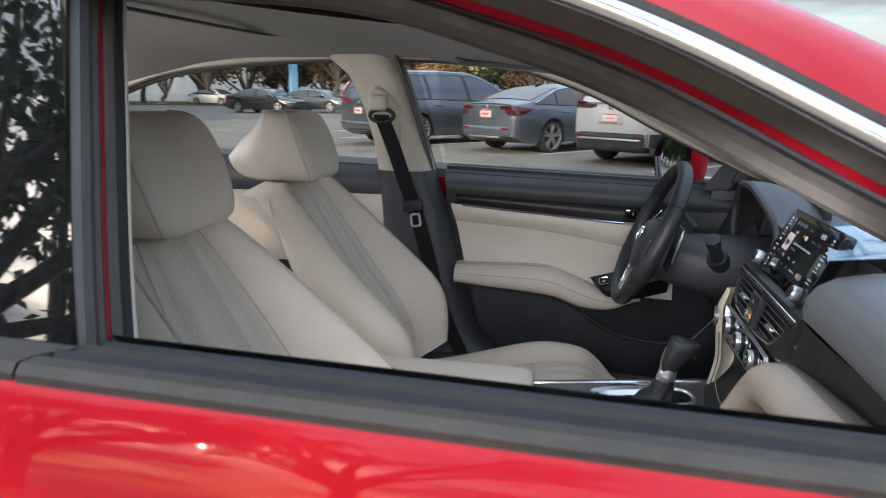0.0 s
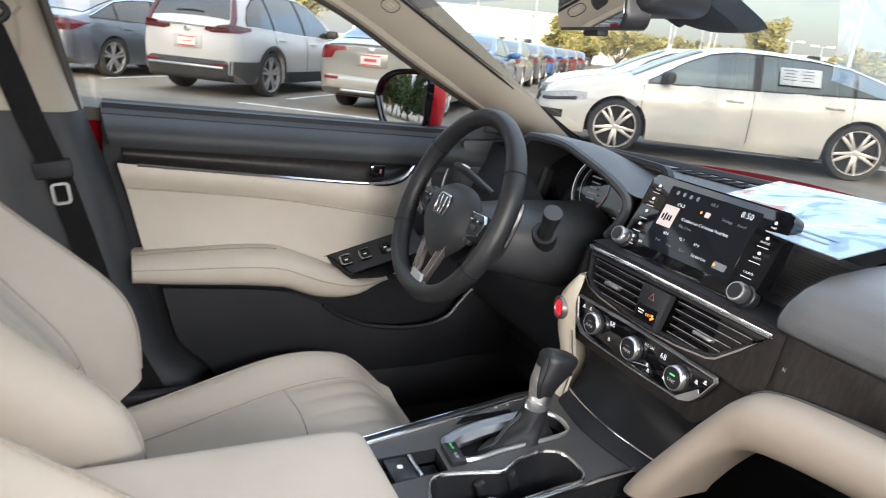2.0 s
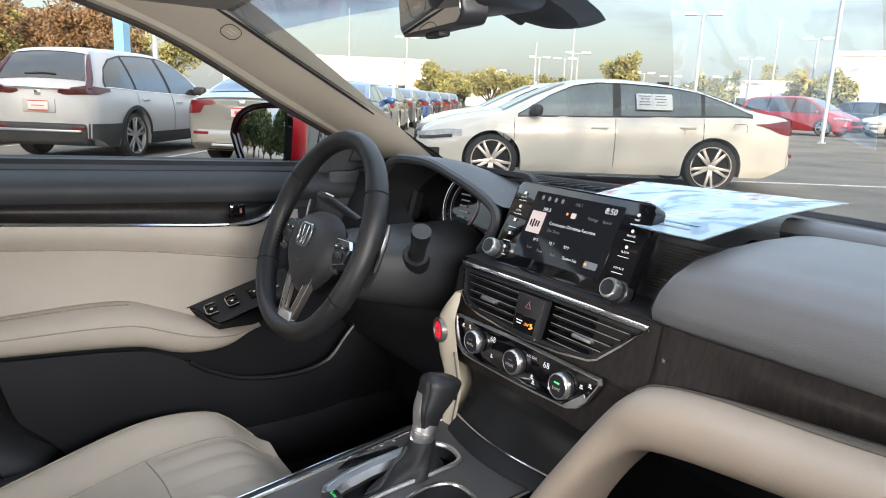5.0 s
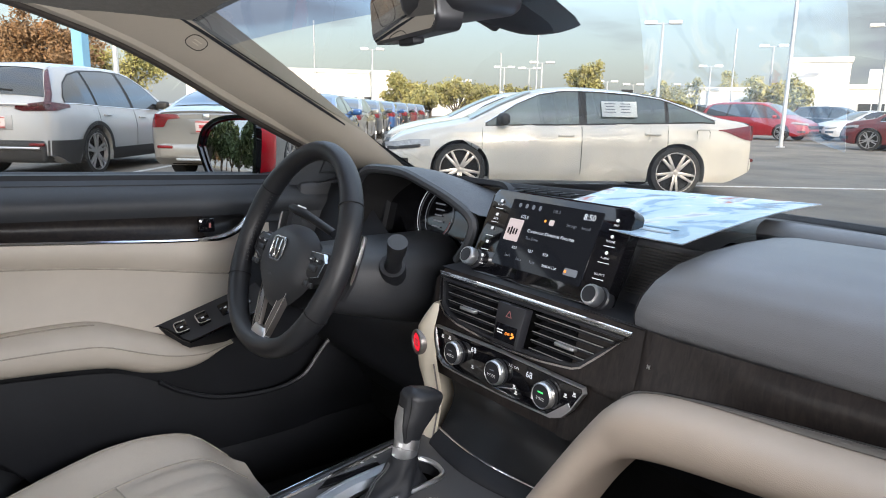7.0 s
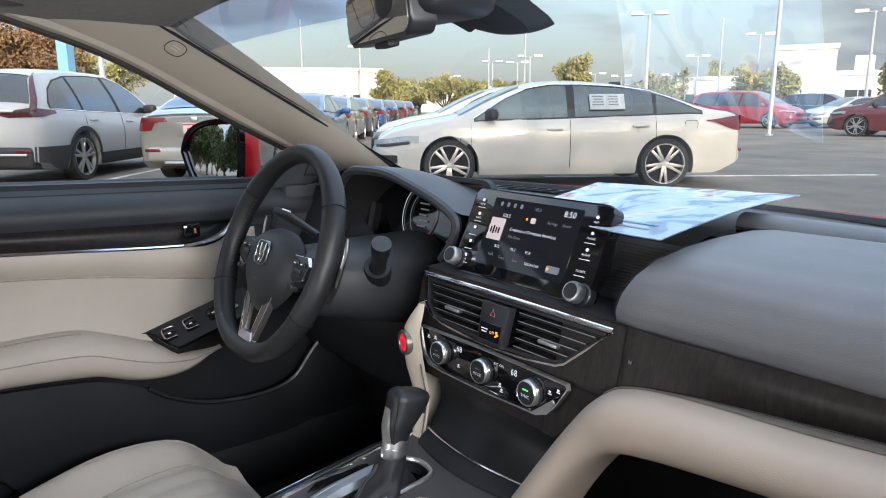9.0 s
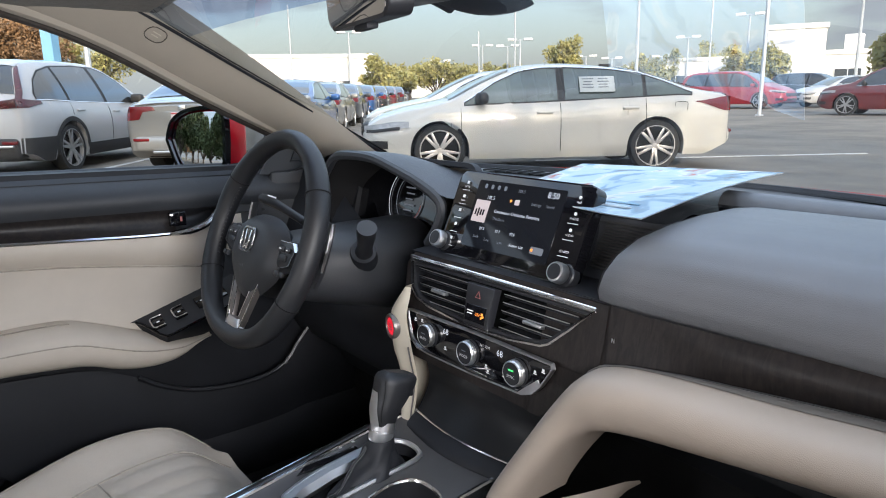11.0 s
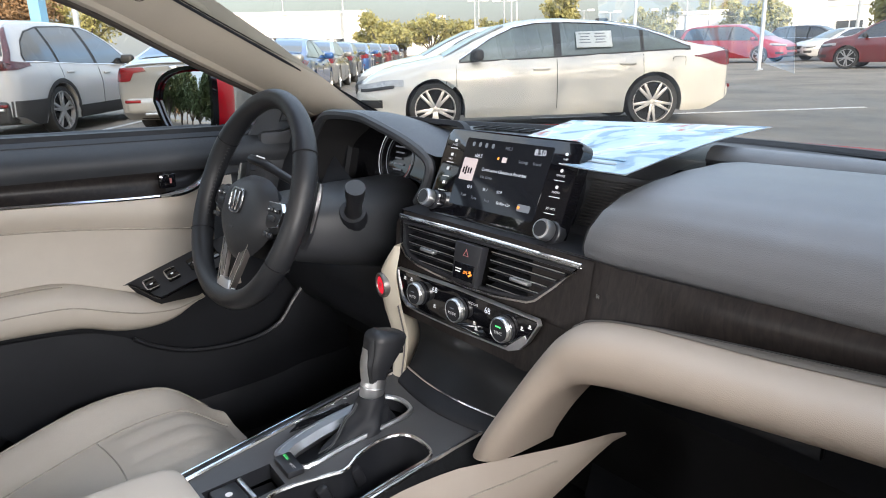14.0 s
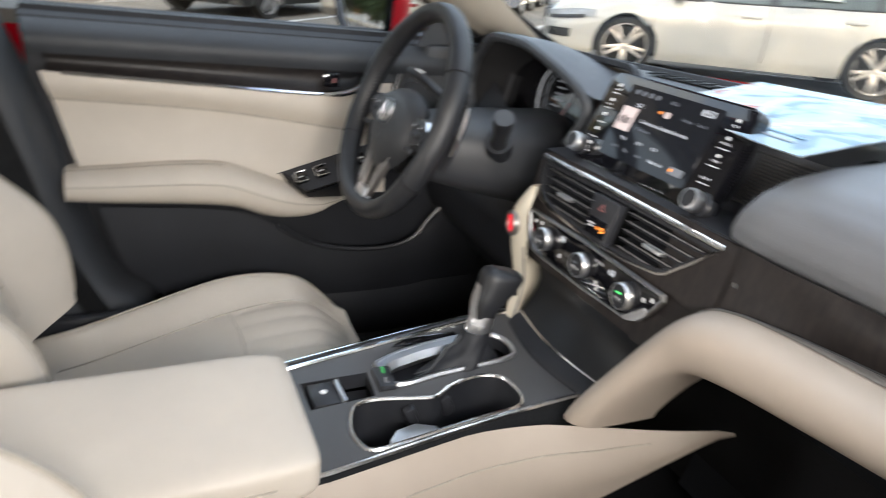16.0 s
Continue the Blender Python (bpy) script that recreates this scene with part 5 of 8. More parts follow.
def belt_strap(face):
    b = thing("seat_belt", "black seat belt hanging on the centre pillar with a silver tongue", "seat belt", (-0.68, -0.55, 0.4))
    line = crom([face(1.140, 0.46, 0.036), face(1.05, 0.50, 0.030), face(0.95, 0.56, 0.026), face(0.85, 0.62, 0.024), face(0.72, 0.68, 0.022), face(0.55, 0.72, 0.020), face(0.36, 0.70, 0.018)], 24)

    def strap(u, v):
        p = line[round(u * 23)]
        return p + Vector((0.0006 * math.sin(6 * v), (v - 0.5) * 0.047, 0))
    bm = grid(strap, 24, 7)
    bmesh.ops.solidify(bm, geom=bm.faces[:], thickness=0.0016)
    part("webbing", bm, "webbing", b)
    q = lerp_table([(p.z, p.x, p.y) for p in reversed(line)], 0.872)
    m = Matrix.Translation((q[0] + 0.008, q[1], 0.872)) @ Matrix.Rotation(radians(8), 4, "X")
    part("stop_sleeve", moved(box((0, 0, 0.0), (0.016, 0.062, 0.032), 0.004, 2), m), "black", b)
    tongue = frame_of(round_rect(0.026, 0.036, 0.006), 0.007, 0.003, m @ Matrix.Translation((0.006, 0.004, -0.044)) @ Matrix.Rotation(radians(90), 4, "Y") @ Matrix.Rotation(radians(90), 4, "Z"))
    part("tongue", tongue, "silver", b, "silver belt tongue")


belt_strap(face_l)


# ---- dashboard ----
dash = thing("dashboard", "dark charcoal dashboard with wood-grain band and ivory padded lower trim", "dashboard", (0, 0.45, 0.6))
PAD = [(0.304, 0.855), (0.295, 0.863), (0.290, 0.878), (0.292, 0.900), (0.302, 0.921), (0.325, 0.939), (0.370, 0.951), (0.430, 0.957), (0.500, 0.957), (0.540, 0.953), (0.555, 0.942), (0.560, 0.926)]


def pad_at(u, v):
    x = 0.188 + 0.585 * u
    y, z = lerp_table([(i / 11, *p) for i, p in enumerate(PAD)], v)
    left = 1 - ease(u, 0, 0.035)
    return Vector((x + 0.050 * ease(v, 0.12, 0.72) * (1 - u) ** 2, y + 0.006 * left - 0.03 * u * u * 0.5, z - 0.002 * left + 0.010 * u))


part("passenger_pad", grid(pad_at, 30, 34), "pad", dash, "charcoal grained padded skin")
part("pad_side", grid(lambda u, v: pad_at(0, v) + Vector((-0.002 - 0.006 * u, 0.05 * u, -0.05 * u)), 4, 34), "soft", dash)


def shelf(u, v):
    """The dash top between its rear ridge and the windscreen."""
    x = -0.745 + 1.49 * v
    edge = 0.555 - 0.02 * ease(abs(x), 0.3, 0.7)
    far = 0.985 - 0.30 * (x / 0.745) ** 2
    y = edge + (far - edge) * u
    z = 0.929 + 0.010 * math.sin(math.pi * min(1, u * 1.4)) - 0.020 * ease(u, 0.5, 1)
    return Vector((x, y, z))


part("rear_shelf", grid(shelf, 12, 40), "soft", dash)
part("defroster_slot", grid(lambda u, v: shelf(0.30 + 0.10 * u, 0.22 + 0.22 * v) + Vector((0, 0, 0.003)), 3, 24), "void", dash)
for i in range(10):
    q = shelf(0.35, 0.225 + 0.02 * i)
    part("defroster_rib", box(q + Vector((0, 0, 0.004)), (0.003, 0.045, 0.004)), "black", dash)
part("ridge", tube([shelf(0.02, 0.62 + 0.37 * i / 16) + Vector((0, 0.030, 0.016)) for i in range(17)], 0.024, 12, flat=0.75), "pad", dash)


def driver_top(u, v):
    """The driver's side of the dash top: u from the hood's lip to the ridge, v from the door to the middle."""
    x = -0.755 + 0.955 * v
    lip_z = lerp_table([(-0.755, 0.935), (-0.60, 0.975), (-0.50, 0.996), (-0.37, 1.000), (-0.31, 0.988), (-0.23, 0.963), (-0.165, 0.940), (-0.05, 0.935), (0.2, 0.930)], x)[0]
    lip_y = lerp_table([(-0.755, 0.36), (-0.60, 0.350), (-0.50, 0.340), (-0.30, 0.335), (-0.18, 0.345), (-0.12, 0.385), (0.0, 0.40), (0.2, 0.40)], x)[0]
    y = lip_y + (0.57 - lip_y) * u
    return Vector((x, y, lip_z + (0.942 - lip_z) * ease(u) + 0.012 * math.sin(math.pi * u)))


# same skin as the passenger pad, in the copy without painted sheen
part("driver_top", grid(driver_top, 14, 40), "pad_unlit", dash)
# hood lip and the tunnel behind it
LIP = crom([(-0.575, 0.352, 0.83), (-0.597, 0.352, 0.88), (-0.587, 0.352, 0.93), (-0.545, 0.346, 0.968), (-0.500, 0.340, 0.992), (-0.430, 0.337, 0.998), (-0.365, 0.337, 0.996), (-0.308, 0.338, 0.984), (-0.228, 0.342, 0.961), (-0.180, 0.346, 0.934),
            (-0.186, 0.345, 0.898), (-0.212, 0.342, 0.862)], 40)
part("hood_lip", tube([p + Vector((0, 0.004, -0.003)) for p in LIP], 0.009, 8), "soft", dash)
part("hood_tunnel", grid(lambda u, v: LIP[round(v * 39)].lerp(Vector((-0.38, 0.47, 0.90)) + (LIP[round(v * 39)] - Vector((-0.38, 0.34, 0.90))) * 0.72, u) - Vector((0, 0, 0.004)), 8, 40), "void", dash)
part("driver_face", grid(lambda u, v: Vector((-0.775 + 0.60 * v, lerp_table([(0, 0.40), (0.30, 0.345), (0.6, 0.33), (0.85, 0.36), (1, 0.45)], u)[0] + 0.05 * ease(v, 0.35, 0.65) * (1 - u) * 0, 0.935 * (1 - u) + 0.50 * u - 0.09 * ease(v, 0.2, 0.5) * (1 - ease(u, 0, 0.3)))), 16, 24),
     "black", dash)
part("knee_panel", grid(lambda u, v: Vector((-0.775 + 0.60 * v, 0.36 + 0.10 * u, 0.66 - 0.20 * u)), 6, 8), "black", dash)
part("glove_cavity", grid(lambda u, v: Vector((0.07 + 0.70 * v, 0.33 + 0.10 * math.sin(math.pi * min(1, u * 0.9)) + 0.10 * u, 0.80 - 0.42 * u)), 12, 12), "black", dash)
part("glove_slot", join(box((0.34, 0.386, 0.685), (0.22, 0.012, 0.030), 0.004), box((0.30, 0.380, 0.694), (0.014, 0.012, 0.010), 0.003)), "satin", dash)
# dark block that paints the shade below the dash
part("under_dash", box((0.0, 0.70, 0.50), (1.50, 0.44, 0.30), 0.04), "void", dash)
part("end_cap", box((0.765, 0.50, 0.86), (0.03, 0.40, 0.16), 0.012), "soft", dash)
part("end_cap", box((-0.775, 0.52, 0.86), (0.03, 0.40, 0.16), 0.012), "soft", dash)


# middle face behind the display, with the ribbed speaker panel
def mid_face(u, v):
    x = -0.20 + 0.48 * v
    return Vector((x, 0.335 + 0.075 * u ** 0.8 + 0.02 * ease(abs(x), 0.10, 0.20) * 0, 0.835 + 0.105 * u))


part("middle_face", grid(mid_face, 10, 20), "pad_unlit", dash)
for i in range(16):
    p0, p1 = mid_face(0.40 + 0.035 * i, 0.66), mid_face(0.40 + 0.035 * i, 0.835 + 0.004 * i)
    part("speaker_rib", tube([p0 + Vector((0, -0.003, 0.002)), p1 + Vector((0, -0.003, 0.002))], 0.0016, 5), "grey_trim", dash)


# wood band: centre surround and passenger strip
def wood_at(u, v):
    """u from the driver's end to the door, v from the lower edge to the upper one."""
    x = -0.190 + 0.955 * u
    top = lerp_table([(-0.19, 0.838), (-0.16, 0.862), (0.20, 0.862), (0.25, 0.860), (0.55, 0.868), (0.77, 0.876)], x)[0]
    low = lerp_table([(-0.19, 0.700), (0.13, 0.700), (0.165, 0.735), (0.195, 0.775), (0.215, 0.792), (0.25, 0.801), (0.31, 0.809), (0.43, 0.820), (0.55, 0.831), (0.77, 0.846)], x)[0]
    z = low + (top - low) * v
    flat = 0.283 + 0.24 * (z - 0.815) + (0.004 if x < 0.203 else 0.0)
    swell = 0.272 + 0.020 * ease(z, 0.76, 0.84) + 0.006 * ease(x, 0.2, 0.7) - 0.010 * math.sin(math.pi * v) * ease(x, 0.22, 0.4)
    y = flat + (swell - flat) * ease(x, 0.206, 0.36)
    return Vector((x, y, z))


# outline of the centre vents, in the plane of the centre surround
vm = axes((0.004, 0.283, 0.815), (1, 0, 0), (0, 0.24, 1))
VP = [(-0.181, 0.034), (0.0, 0.0365), (0.188, 0.036), (0.158, 0.006), (0.128, -0.021), (0.115, -0.0265), (0.060, -0.0335), (0.0, -0.036), (-0.060, -0.0345), (-0.120, -0.030), (-0.152, -0.0225), (-0.170, -0.008)]


def surround():
    """The centre surround: a sheet with the vents' opening cut out of it."""
    bm = bmesh.new()
    rim = [(-0.196, 0.026), (-0.180, 0.046), (0.0, 0.048), (0.10, 0.048), (0.204, 0.046), (0.206, 0.0), (0.205, -0.030), (0.10, -0.046), (0.0, -0.046), (-0.10, -0.046), (-0.176, -0.046), (-0.190, -0.016)]
    edges = []
    for ring in (rim, [(x * 0.985, y * 0.95) for x, y in VP]):
        vs = [bm.verts.new(vm @ Vector((x, y, 0))) for x, y in ring]
        edges += [bm.edges.new((vs[i], vs[(i + 1) % len(vs)])) for i in range(len(vs))]
    bmesh.ops.triangle_fill(bm, use_beauty=True, edges=edges)
    return bm


def surround_low(u, v):
    z = 0.772 - 0.075 * u
    x1 = lerp_table([(0.697, 0.130), (0.735, 0.165), (0.772, 0.200)], z)[0]
    x0 = -0.172 + 0.012 * u
    return Vector((x0 + (x1 - x0) * v, (vm @ Vector((0, -0.044, 0))).y - 0.006 * u, z))


part("centre_surround", surround(), "wood", dash, "dark brown wood-grain surround")
part("surround_lower", grid(surround_low, 6, 16), "wood", dash)
part("surround_edge", grid(lambda u, v: (vm @ Vector((-0.196 + 0.024 * ease(v), 0.028 - 0.074 * v, 0))) + Vector((-0.004 * u, 0.05 * u, 0)), 3, 8), "satin", dash)
part("surround_top", grid(lambda u, v: (vm @ Vector((-0.19 + 0.394 * v, 0.0475, 0))) + Vector((0, 0.07 * u, 0.004 * u)), 3, 12), "satin", dash)
part("wood_band", grid(lambda u, v: wood_at((0.11 + 0.19) / 0.955 + u * (1 - (0.11 + 0.19) / 0.955), v), 72, 20), "wood", dash, "dark brown wood-grain strip")
part("wood_lip", tube([wood_at((0.40 + i / 40 * 0.575) / 0.955 * 0.955 + 0.0, 0.0) + Vector((0, -0.004, -0.001)) for i in range(41)], 0.0038, 6), "grey_trim", dash)
m = axes(wood_at((0.224 + 0.19) / 0.955, 0.45) + Vector((0, -0.0035, 0)), (1, 0, 0), (0, 0.1, 1))
part("badge", moved(join(box((-0.0022, 0, 0), (0.0008, 0.0066, 0.001)), box((0.0022, 0, 0), (0.0008, 0.0066, 0.001)), box((0, 0, 0), (0.0008, 0.0074, 0.001), m=Matrix.Rotation(radians(30), 4, "Z"))), m @ Matrix.Diagonal((0.75, 0.75, 1, 1))), "silver", dash, "small pale touch badge")

# ivory padded arch

def curve2(pts, n):
    return [(p.x, p.y) for p in crom([(a, b, 0) for a, b in pts], n)]


OUT = curve2([(0.090, 0.590), (0.106, 0.622), (0.136, 0.675), (0.176, 0.742), (0.205, 0.783), (0.240, 0.803), (0.310, 0.815), (0.431, 0.824), (0.550, 0.836), (0.770, 0.856)], 46)
INN = curve2([(0.158, 0.608), (0.168, 0.632), (0.190, 0.674), (0.214, 0.708), (0.246, 0.731), (0.300, 0.745), (0.379, 0.757), (0.487, 0.772), (0.559, 0.780), (0.770, 0.800)], 46)


def arch(u, v):
    i = round(u * 45)
    (ax, az), (bx, bz) = OUT[i], INN[i]
    a = math.pi * v
    k = 0.5 - 0.5 * math.cos(a)
    y = 0.262 - 0.052 * math.sin(a) ** 0.75 - 0.030 * (1 - ease(u, 0.05, 0.45)) + 0.05 * ease(v, 0.8, 1.0)
    return Vector((ax + (bx - ax) * k, y, az + (bz - az) * k))


part("padded_arch", grid(arch, 46, 18), "leather_shaded", dash, "ivory grained padded arch")
ARCH_TOP = [(x, z) for x, z in OUT if x > 0.19]
part("arch_lip", grid(lambda u, v: wood_at((0.205 + 0.56 * u + 0.19) / 0.955, 0.0).lerp(Vector((0.205 + 0.56 * u, 0.2600, spline(ARCH_TOP, 0.205 + 0.56 * u) + 0.001)), v) + Vector((0, -0.004 * math.sin(math.pi * v), 0.003 * math.sin(math.pi * v))), 40, 5), "arch_lip", dash, "taupe lip over the padded arch")
part("arch_foot", grid(lambda u, v: arch(0, v).lerp((arch(0, 0) + arch(0, 1)) / 2 + Vector((0, 0.02, 0)), u), 3, 18), "leather_shaded", dash)


# ivory side piece with the start button
def side_piece(u, v):
    z = 0.812 - 0.235 * u
    x0 = lerp_table([(0, -0.166), (0.06, -0.185), (0.19, -0.209), (0.34, -0.217), (0.47, -0.211), (0.56, -0.196), (0.70, -0.182), (1, -0.160)], u)[0]
    x1 = lerp_table([(0, -0.150), (0.22, -0.150), (0.40, -0.140), (0.60, -0.126), (1, -0.122)], u)[0]
    return Vector((x0 + (x1 - x0) * v, 0.262 - 0.014 * math.sin(math.pi * (0.2 + 0.6 * v)) + 0.01 * (1 - ease(u, 0, 0.2)) - 0.016 * ease(u, 0.6, 1) + 0.035 * (1 - v) ** 6, z))


part("side_return", grid(lambda u, v: side_piece(v, 0.0) + Vector((0.01 * u, 0.07 * u, 0)), 3, 22), "trim_white", dash)
part("side_piece", grid(side_piece, 22, 14), "trim_white", dash, "ivory satin side piece")
part("side_edge", tube([side_piece(0.40 + 0.6 * i / 12, 0.96) + Vector((0, -0.004, 0)) for i in range(13)], 0.0014, 6), "gunmetal", dash)
sb = Matrix.Translation((-0.184, 0.2455, 0.743)) @ Matrix.Rotation(radians(90), 4, "X") @ Matrix.Rotation(radians(-12), 4, "Y")
button = part("start_button", lathe([(0.0205, -0.010), (0.0205, 0.0), (0.0195, 0.0018), (0.0160, 0.0018), (0.0150, -0.001), (0.0150, -0.01)], 28, sb), "gunmetal", dash)
part("button_face", lathe([(0.0148, -0.01), (0.0148, -0.001), (0.0135, 0.0002), (0.001, 0.0004)], 28, sb), "led_red", button, "red lit start button")
part("button_legend", moved(join(*[box((0, 0.004 - 0.004 * i, 0.0008), (0.014 - 0.003 * (i % 2), 0.0016, 0.0008)) for i in range(3)]), sb), "ink_red", button)

# ---- display ----
disp = thing("touch_display", "glossy black touch display with silver knobs, showing a radio screen", "display", (0, 0.35, 0.86))
TILT_Y = Vector((0, 0.058, 0.127)).normalized()
dm = axes((-0.006, 0.3465, 0.922), (1, 0, 0), TILT_Y)
dm = dm @ Matrix.Translation((0, 0, 0.0))
part("housing", prism(round_rect(0.272, 0.136, 0.012, 6), 0.020, dm @ Matrix.Translation((0, 0, -0.012)), 0.003), "piano", disp)
part("bracket", box((0, 0.378, 0.905), (0.22, 0.05, 0.09), 0.015), "black", disp)
part("lit_area", prism(round_rect(0.176, 0.104, 0.002, 3, 0.0, 0.004), 0.0012, dm @ Matrix.Translation((0, 0, 0.0078))), "screen", disp)
tm = dm @ Matrix.Translation((0, 0, 0.0094))
words("8:50", 0.0125, tm @ Matrix.Translation((0.066, 0.046, 0)), "screen_text", disp, "clock_text")
words("105.5", 0.0078, tm @ Matrix.Translation((-0.053, 0.030, 0)), "screen_text", disp, "station_text")
words("105.5", 0.0068, tm @ Matrix.Translation((0.005, 0.046, 0)), "screen_dim", disp, "station_text")
words("Continuous Christmas Favorites", 0.0070, tm @ Matrix.Translation((0.008, 0.011, 0)), "screen_text", disp, "title_text")
words("The Dove", 0.0064, tm @ Matrix.Translation((-0.024, 0.000, 0)), "screen_dim", disp, "subtitle_text")
for txt, x, y in (("Seek", -0.060, -0.031), ("Tune", -0.036, -0.033), ("Scan", -0.008, -0.033), ("Station List", 0.026, -0.033), ("Audio", 0.066, -0.033), ("87.5", -0.052, -0.018), ("93.7", -0.018, -0.018), ("97.9", 0.012, -0.018),
                  ("Settings", 0.040, 0.030), ("Sound", 0.066, 0.030)):
    words(txt, 0.0062, tm @ Matrix.Translation((x, y, 0)), "screen_text" if "List" in txt or txt[0] in "89" else "screen_dim", disp, "menu_text")
part("album_tile", prism(round_rect(0.030, 0.034, 0.001, 2, -0.066, 0.008), 0.0006, tm), "screen_pic", disp)
part("album_mark", moved(join(*[box((-0.075 + 0.0055 * i, 0.006, 0.001), (0.0028, 0.009 + 0.004 * (i == 1), 0.0006)) for i in range(4)]), tm), "screen", disp)
part("hd_tile", prism(round_rect(0.009, 0.008, 0.001, 2, 0.003, 0.029), 0.0006, tm), "screen_pic", disp)
part("signal_mark", prism(round_rect(0.003, 0.004, 0.001, 2, -0.010, 0.030), 0.0006, tm), "led_orange", disp)
part("soft_key", prism(round_rect(0.024, 0.010, 0.002, 3, 0.066, -0.033), 0.0004, tm), "screen_dim", disp)
part("audio_mark", prism(round_rect(0.004, 0.004, 0.001, 2, 0.057, -0.033), 0.0009, tm), "led_orange", disp)
for i in range(4):
    part("status_icon", prism(round_rect(0.005, 0.007, 0.002, 3, -0.070 + 0.014 * i, 0.047), 0.0006, tm), "screen_dim", disp)
for i, txt in enumerate(("MAP", "PHONE", "AUDIO", "SOURCE", "TUNE/")):
    y = 0.046 - 0.0225 * i
    words(txt, 0.0044, tm @ Matrix.Translation((0.1125, y - 0.004, 0)), "ink", disp, "key_text")
    if i < 4:
        part("key_bar", moved(box((0.1125, y - 0.0105, 0), (0.018, 0.0009, 0.0006)), tm), "ink", disp)
    if i < 3:
        part("key_icon", moved(lathe([(0.0024, 0), (0.0024, 0.0006), (0.0014, 0.0006)], 10), tm @ Matrix.Translation((0.1125, y + 0.003, 0))), "ink", disp)
for i, txt in enumerate(("HOME", "BACK", "", "", "VOL")):
    y = 0.046 - 0.0225 * i
    if txt:
        words(txt, 0.0042, tm @ Matrix.Translation((-0.1125, y - 0.004, 0)), "ink", disp, "key_text")
    part("key_bar", moved(box((-0.1125, y - 0.0095, 0), (0.016, 0.0009, 0.0006)), tm), "ink", disp)
    part("key_icon", moved(box((-0.1125, y + 0.003, 0), (0.005, 0.0045, 0.0006)), tm), "ink", disp)
for kx, ky in ((-0.126, -0.049), (0.124, -0.055)):
    km = dm @ Matrix.Translation((kx, ky, 0.006)) @ Matrix.Diagonal((0.84, 0.84, 1.0, 1.0))
    knob = part("knob", lathe([(0.0185, -0.01), (0.0185, 0.002), (0.0165, 0.004), (0.0165, 0.010)], 30, km), "satin", disp)
    part("knob_ring", lathe([(0.0160, 0.008), (0.0165, 0.010), (0.0165, 0.021), (0.0150, 0.024), (0.0125, 0.0245)], 30, km), "silver", knob, "silver knurled knob rim")
    part("knob_face", lathe([(0.0126, 0.02), (0.0124, 0.0250), (0.001, 0.0254)], 26, km), "satin", knob)

# ---- air vents ----
vent = thing("air_vents", "chrome-rimmed centre air vents with black blades", "air vent", (0, 0.29, 0.78))
part("chrome_rim", frame_of(VP, 0.0040, 0.006, vm), "chrome", vent)
part("top_lip", tube([vm @ Vector((-0.184 + 0.374 * i / 12, 0.0385 + 0.001 * math.sin(math.pi * i / 12), 0.004)) for i in range(13)], 0.0026, 8), "chrome", vent)
part("inner_rim", frame_of([(x * 0.965 + 0.0001, y * 0.86) for x, y in VP], 0.006, 0.004, vm), "satin", vent)
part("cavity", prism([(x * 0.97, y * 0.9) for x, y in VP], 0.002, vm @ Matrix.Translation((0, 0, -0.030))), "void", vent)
part("cavity_wall", grid(lambda u, v: vm @ Vector((VP[round(v * 12) % 12][0] * 0.97, VP[round(v * 12) % 12][1] * 0.9, -0.03 + 0.03 * u)), 2, 12, wrap_v=True), "black", vent)
for k, (xa, xb) in enumerate(((-0.160, -0.034), (0.034, 0.165))):
    for i in range(5):
        y = 0.023 - 0.0115 * i
        right = xb - (0.012 * i if k else 0.0)
        left = xa + (0.004 * i if not k else 0.0)
        part("blade", moved(box(((left + right) / 2, y, -0.006), (right - left, 0.0022, 0.017), 0.0008, 1, Matrix.Rotation(radians(18), 4, "X")), vm), "black", vent)
        part("blade_edge", moved(box(((left + right) / 2, y + 0.0005, 0.0025), (right - left, 0.0011, 0.0010)), vm), "silver", vent)
    for i in range(9):
        x = xa + 0.012 + (xb - xa - 0.03) * i / 8
        part("louvre", moved(box((x, 0.0, -0.020), (0.0018, 0.048, 0.016)), vm), "black", vent)
    part("vent_tab", moved(box(((xa + xb) / 2 - 0.002, -0.003, 0.005), (0.034, 0.0055, 0.010), 0.002), vm), "silver", vent)
haz = part("hazard_block", prism([(-0.029, 0.028), (0.029, 0.028), (0.025, -0.031), (-0.025, -0.031)], 0.014, vm @ Matrix.Translation((-0.004, -0.001, 0.0)), 0.004), "satin", vent)
tri = [(-0.0065, 0), (0.0065, 0), (0, 0.011)]
part("hazard_mark", frame_of(tri, 0.0022, 0.0006, vm @ Matrix.Translation((-0.004, 0.009, 0.0145)) @ Matrix.Diagonal((0.8, 0.8, 1, 1))), "ink_red", haz)
part("indicator_window", moved(box((-0.004, -0.014, 0.0142), (0.042, 0.024, 0.0010), 0.0004, 1), vm), "piano", haz)
part("legend_bar", moved(join(box((-0.015, -0.011, 0.0151), (0.013, 0.0016, 0.0005)), box((-0.015, -0.0148, 0.0151), (0.010, 0.0016, 0.0005))), vm), "ink", haz)
words("OFF", 0.0060, vm @ Matrix.Translation((0.001, -0.014, 0.0151)), "led_orange", haz, "off_text")
part("airbag_mark", moved(join(box((0.010, -0.012, 0.0151), (0.0035, 0.0035, 0.0005)), box((0.011, -0.0160, 0.0151), (0.007, 0.0026, 0.0005), m=Matrix.Rotation(radians(30), 4, "Z"))), vm), "led_orange", haz)

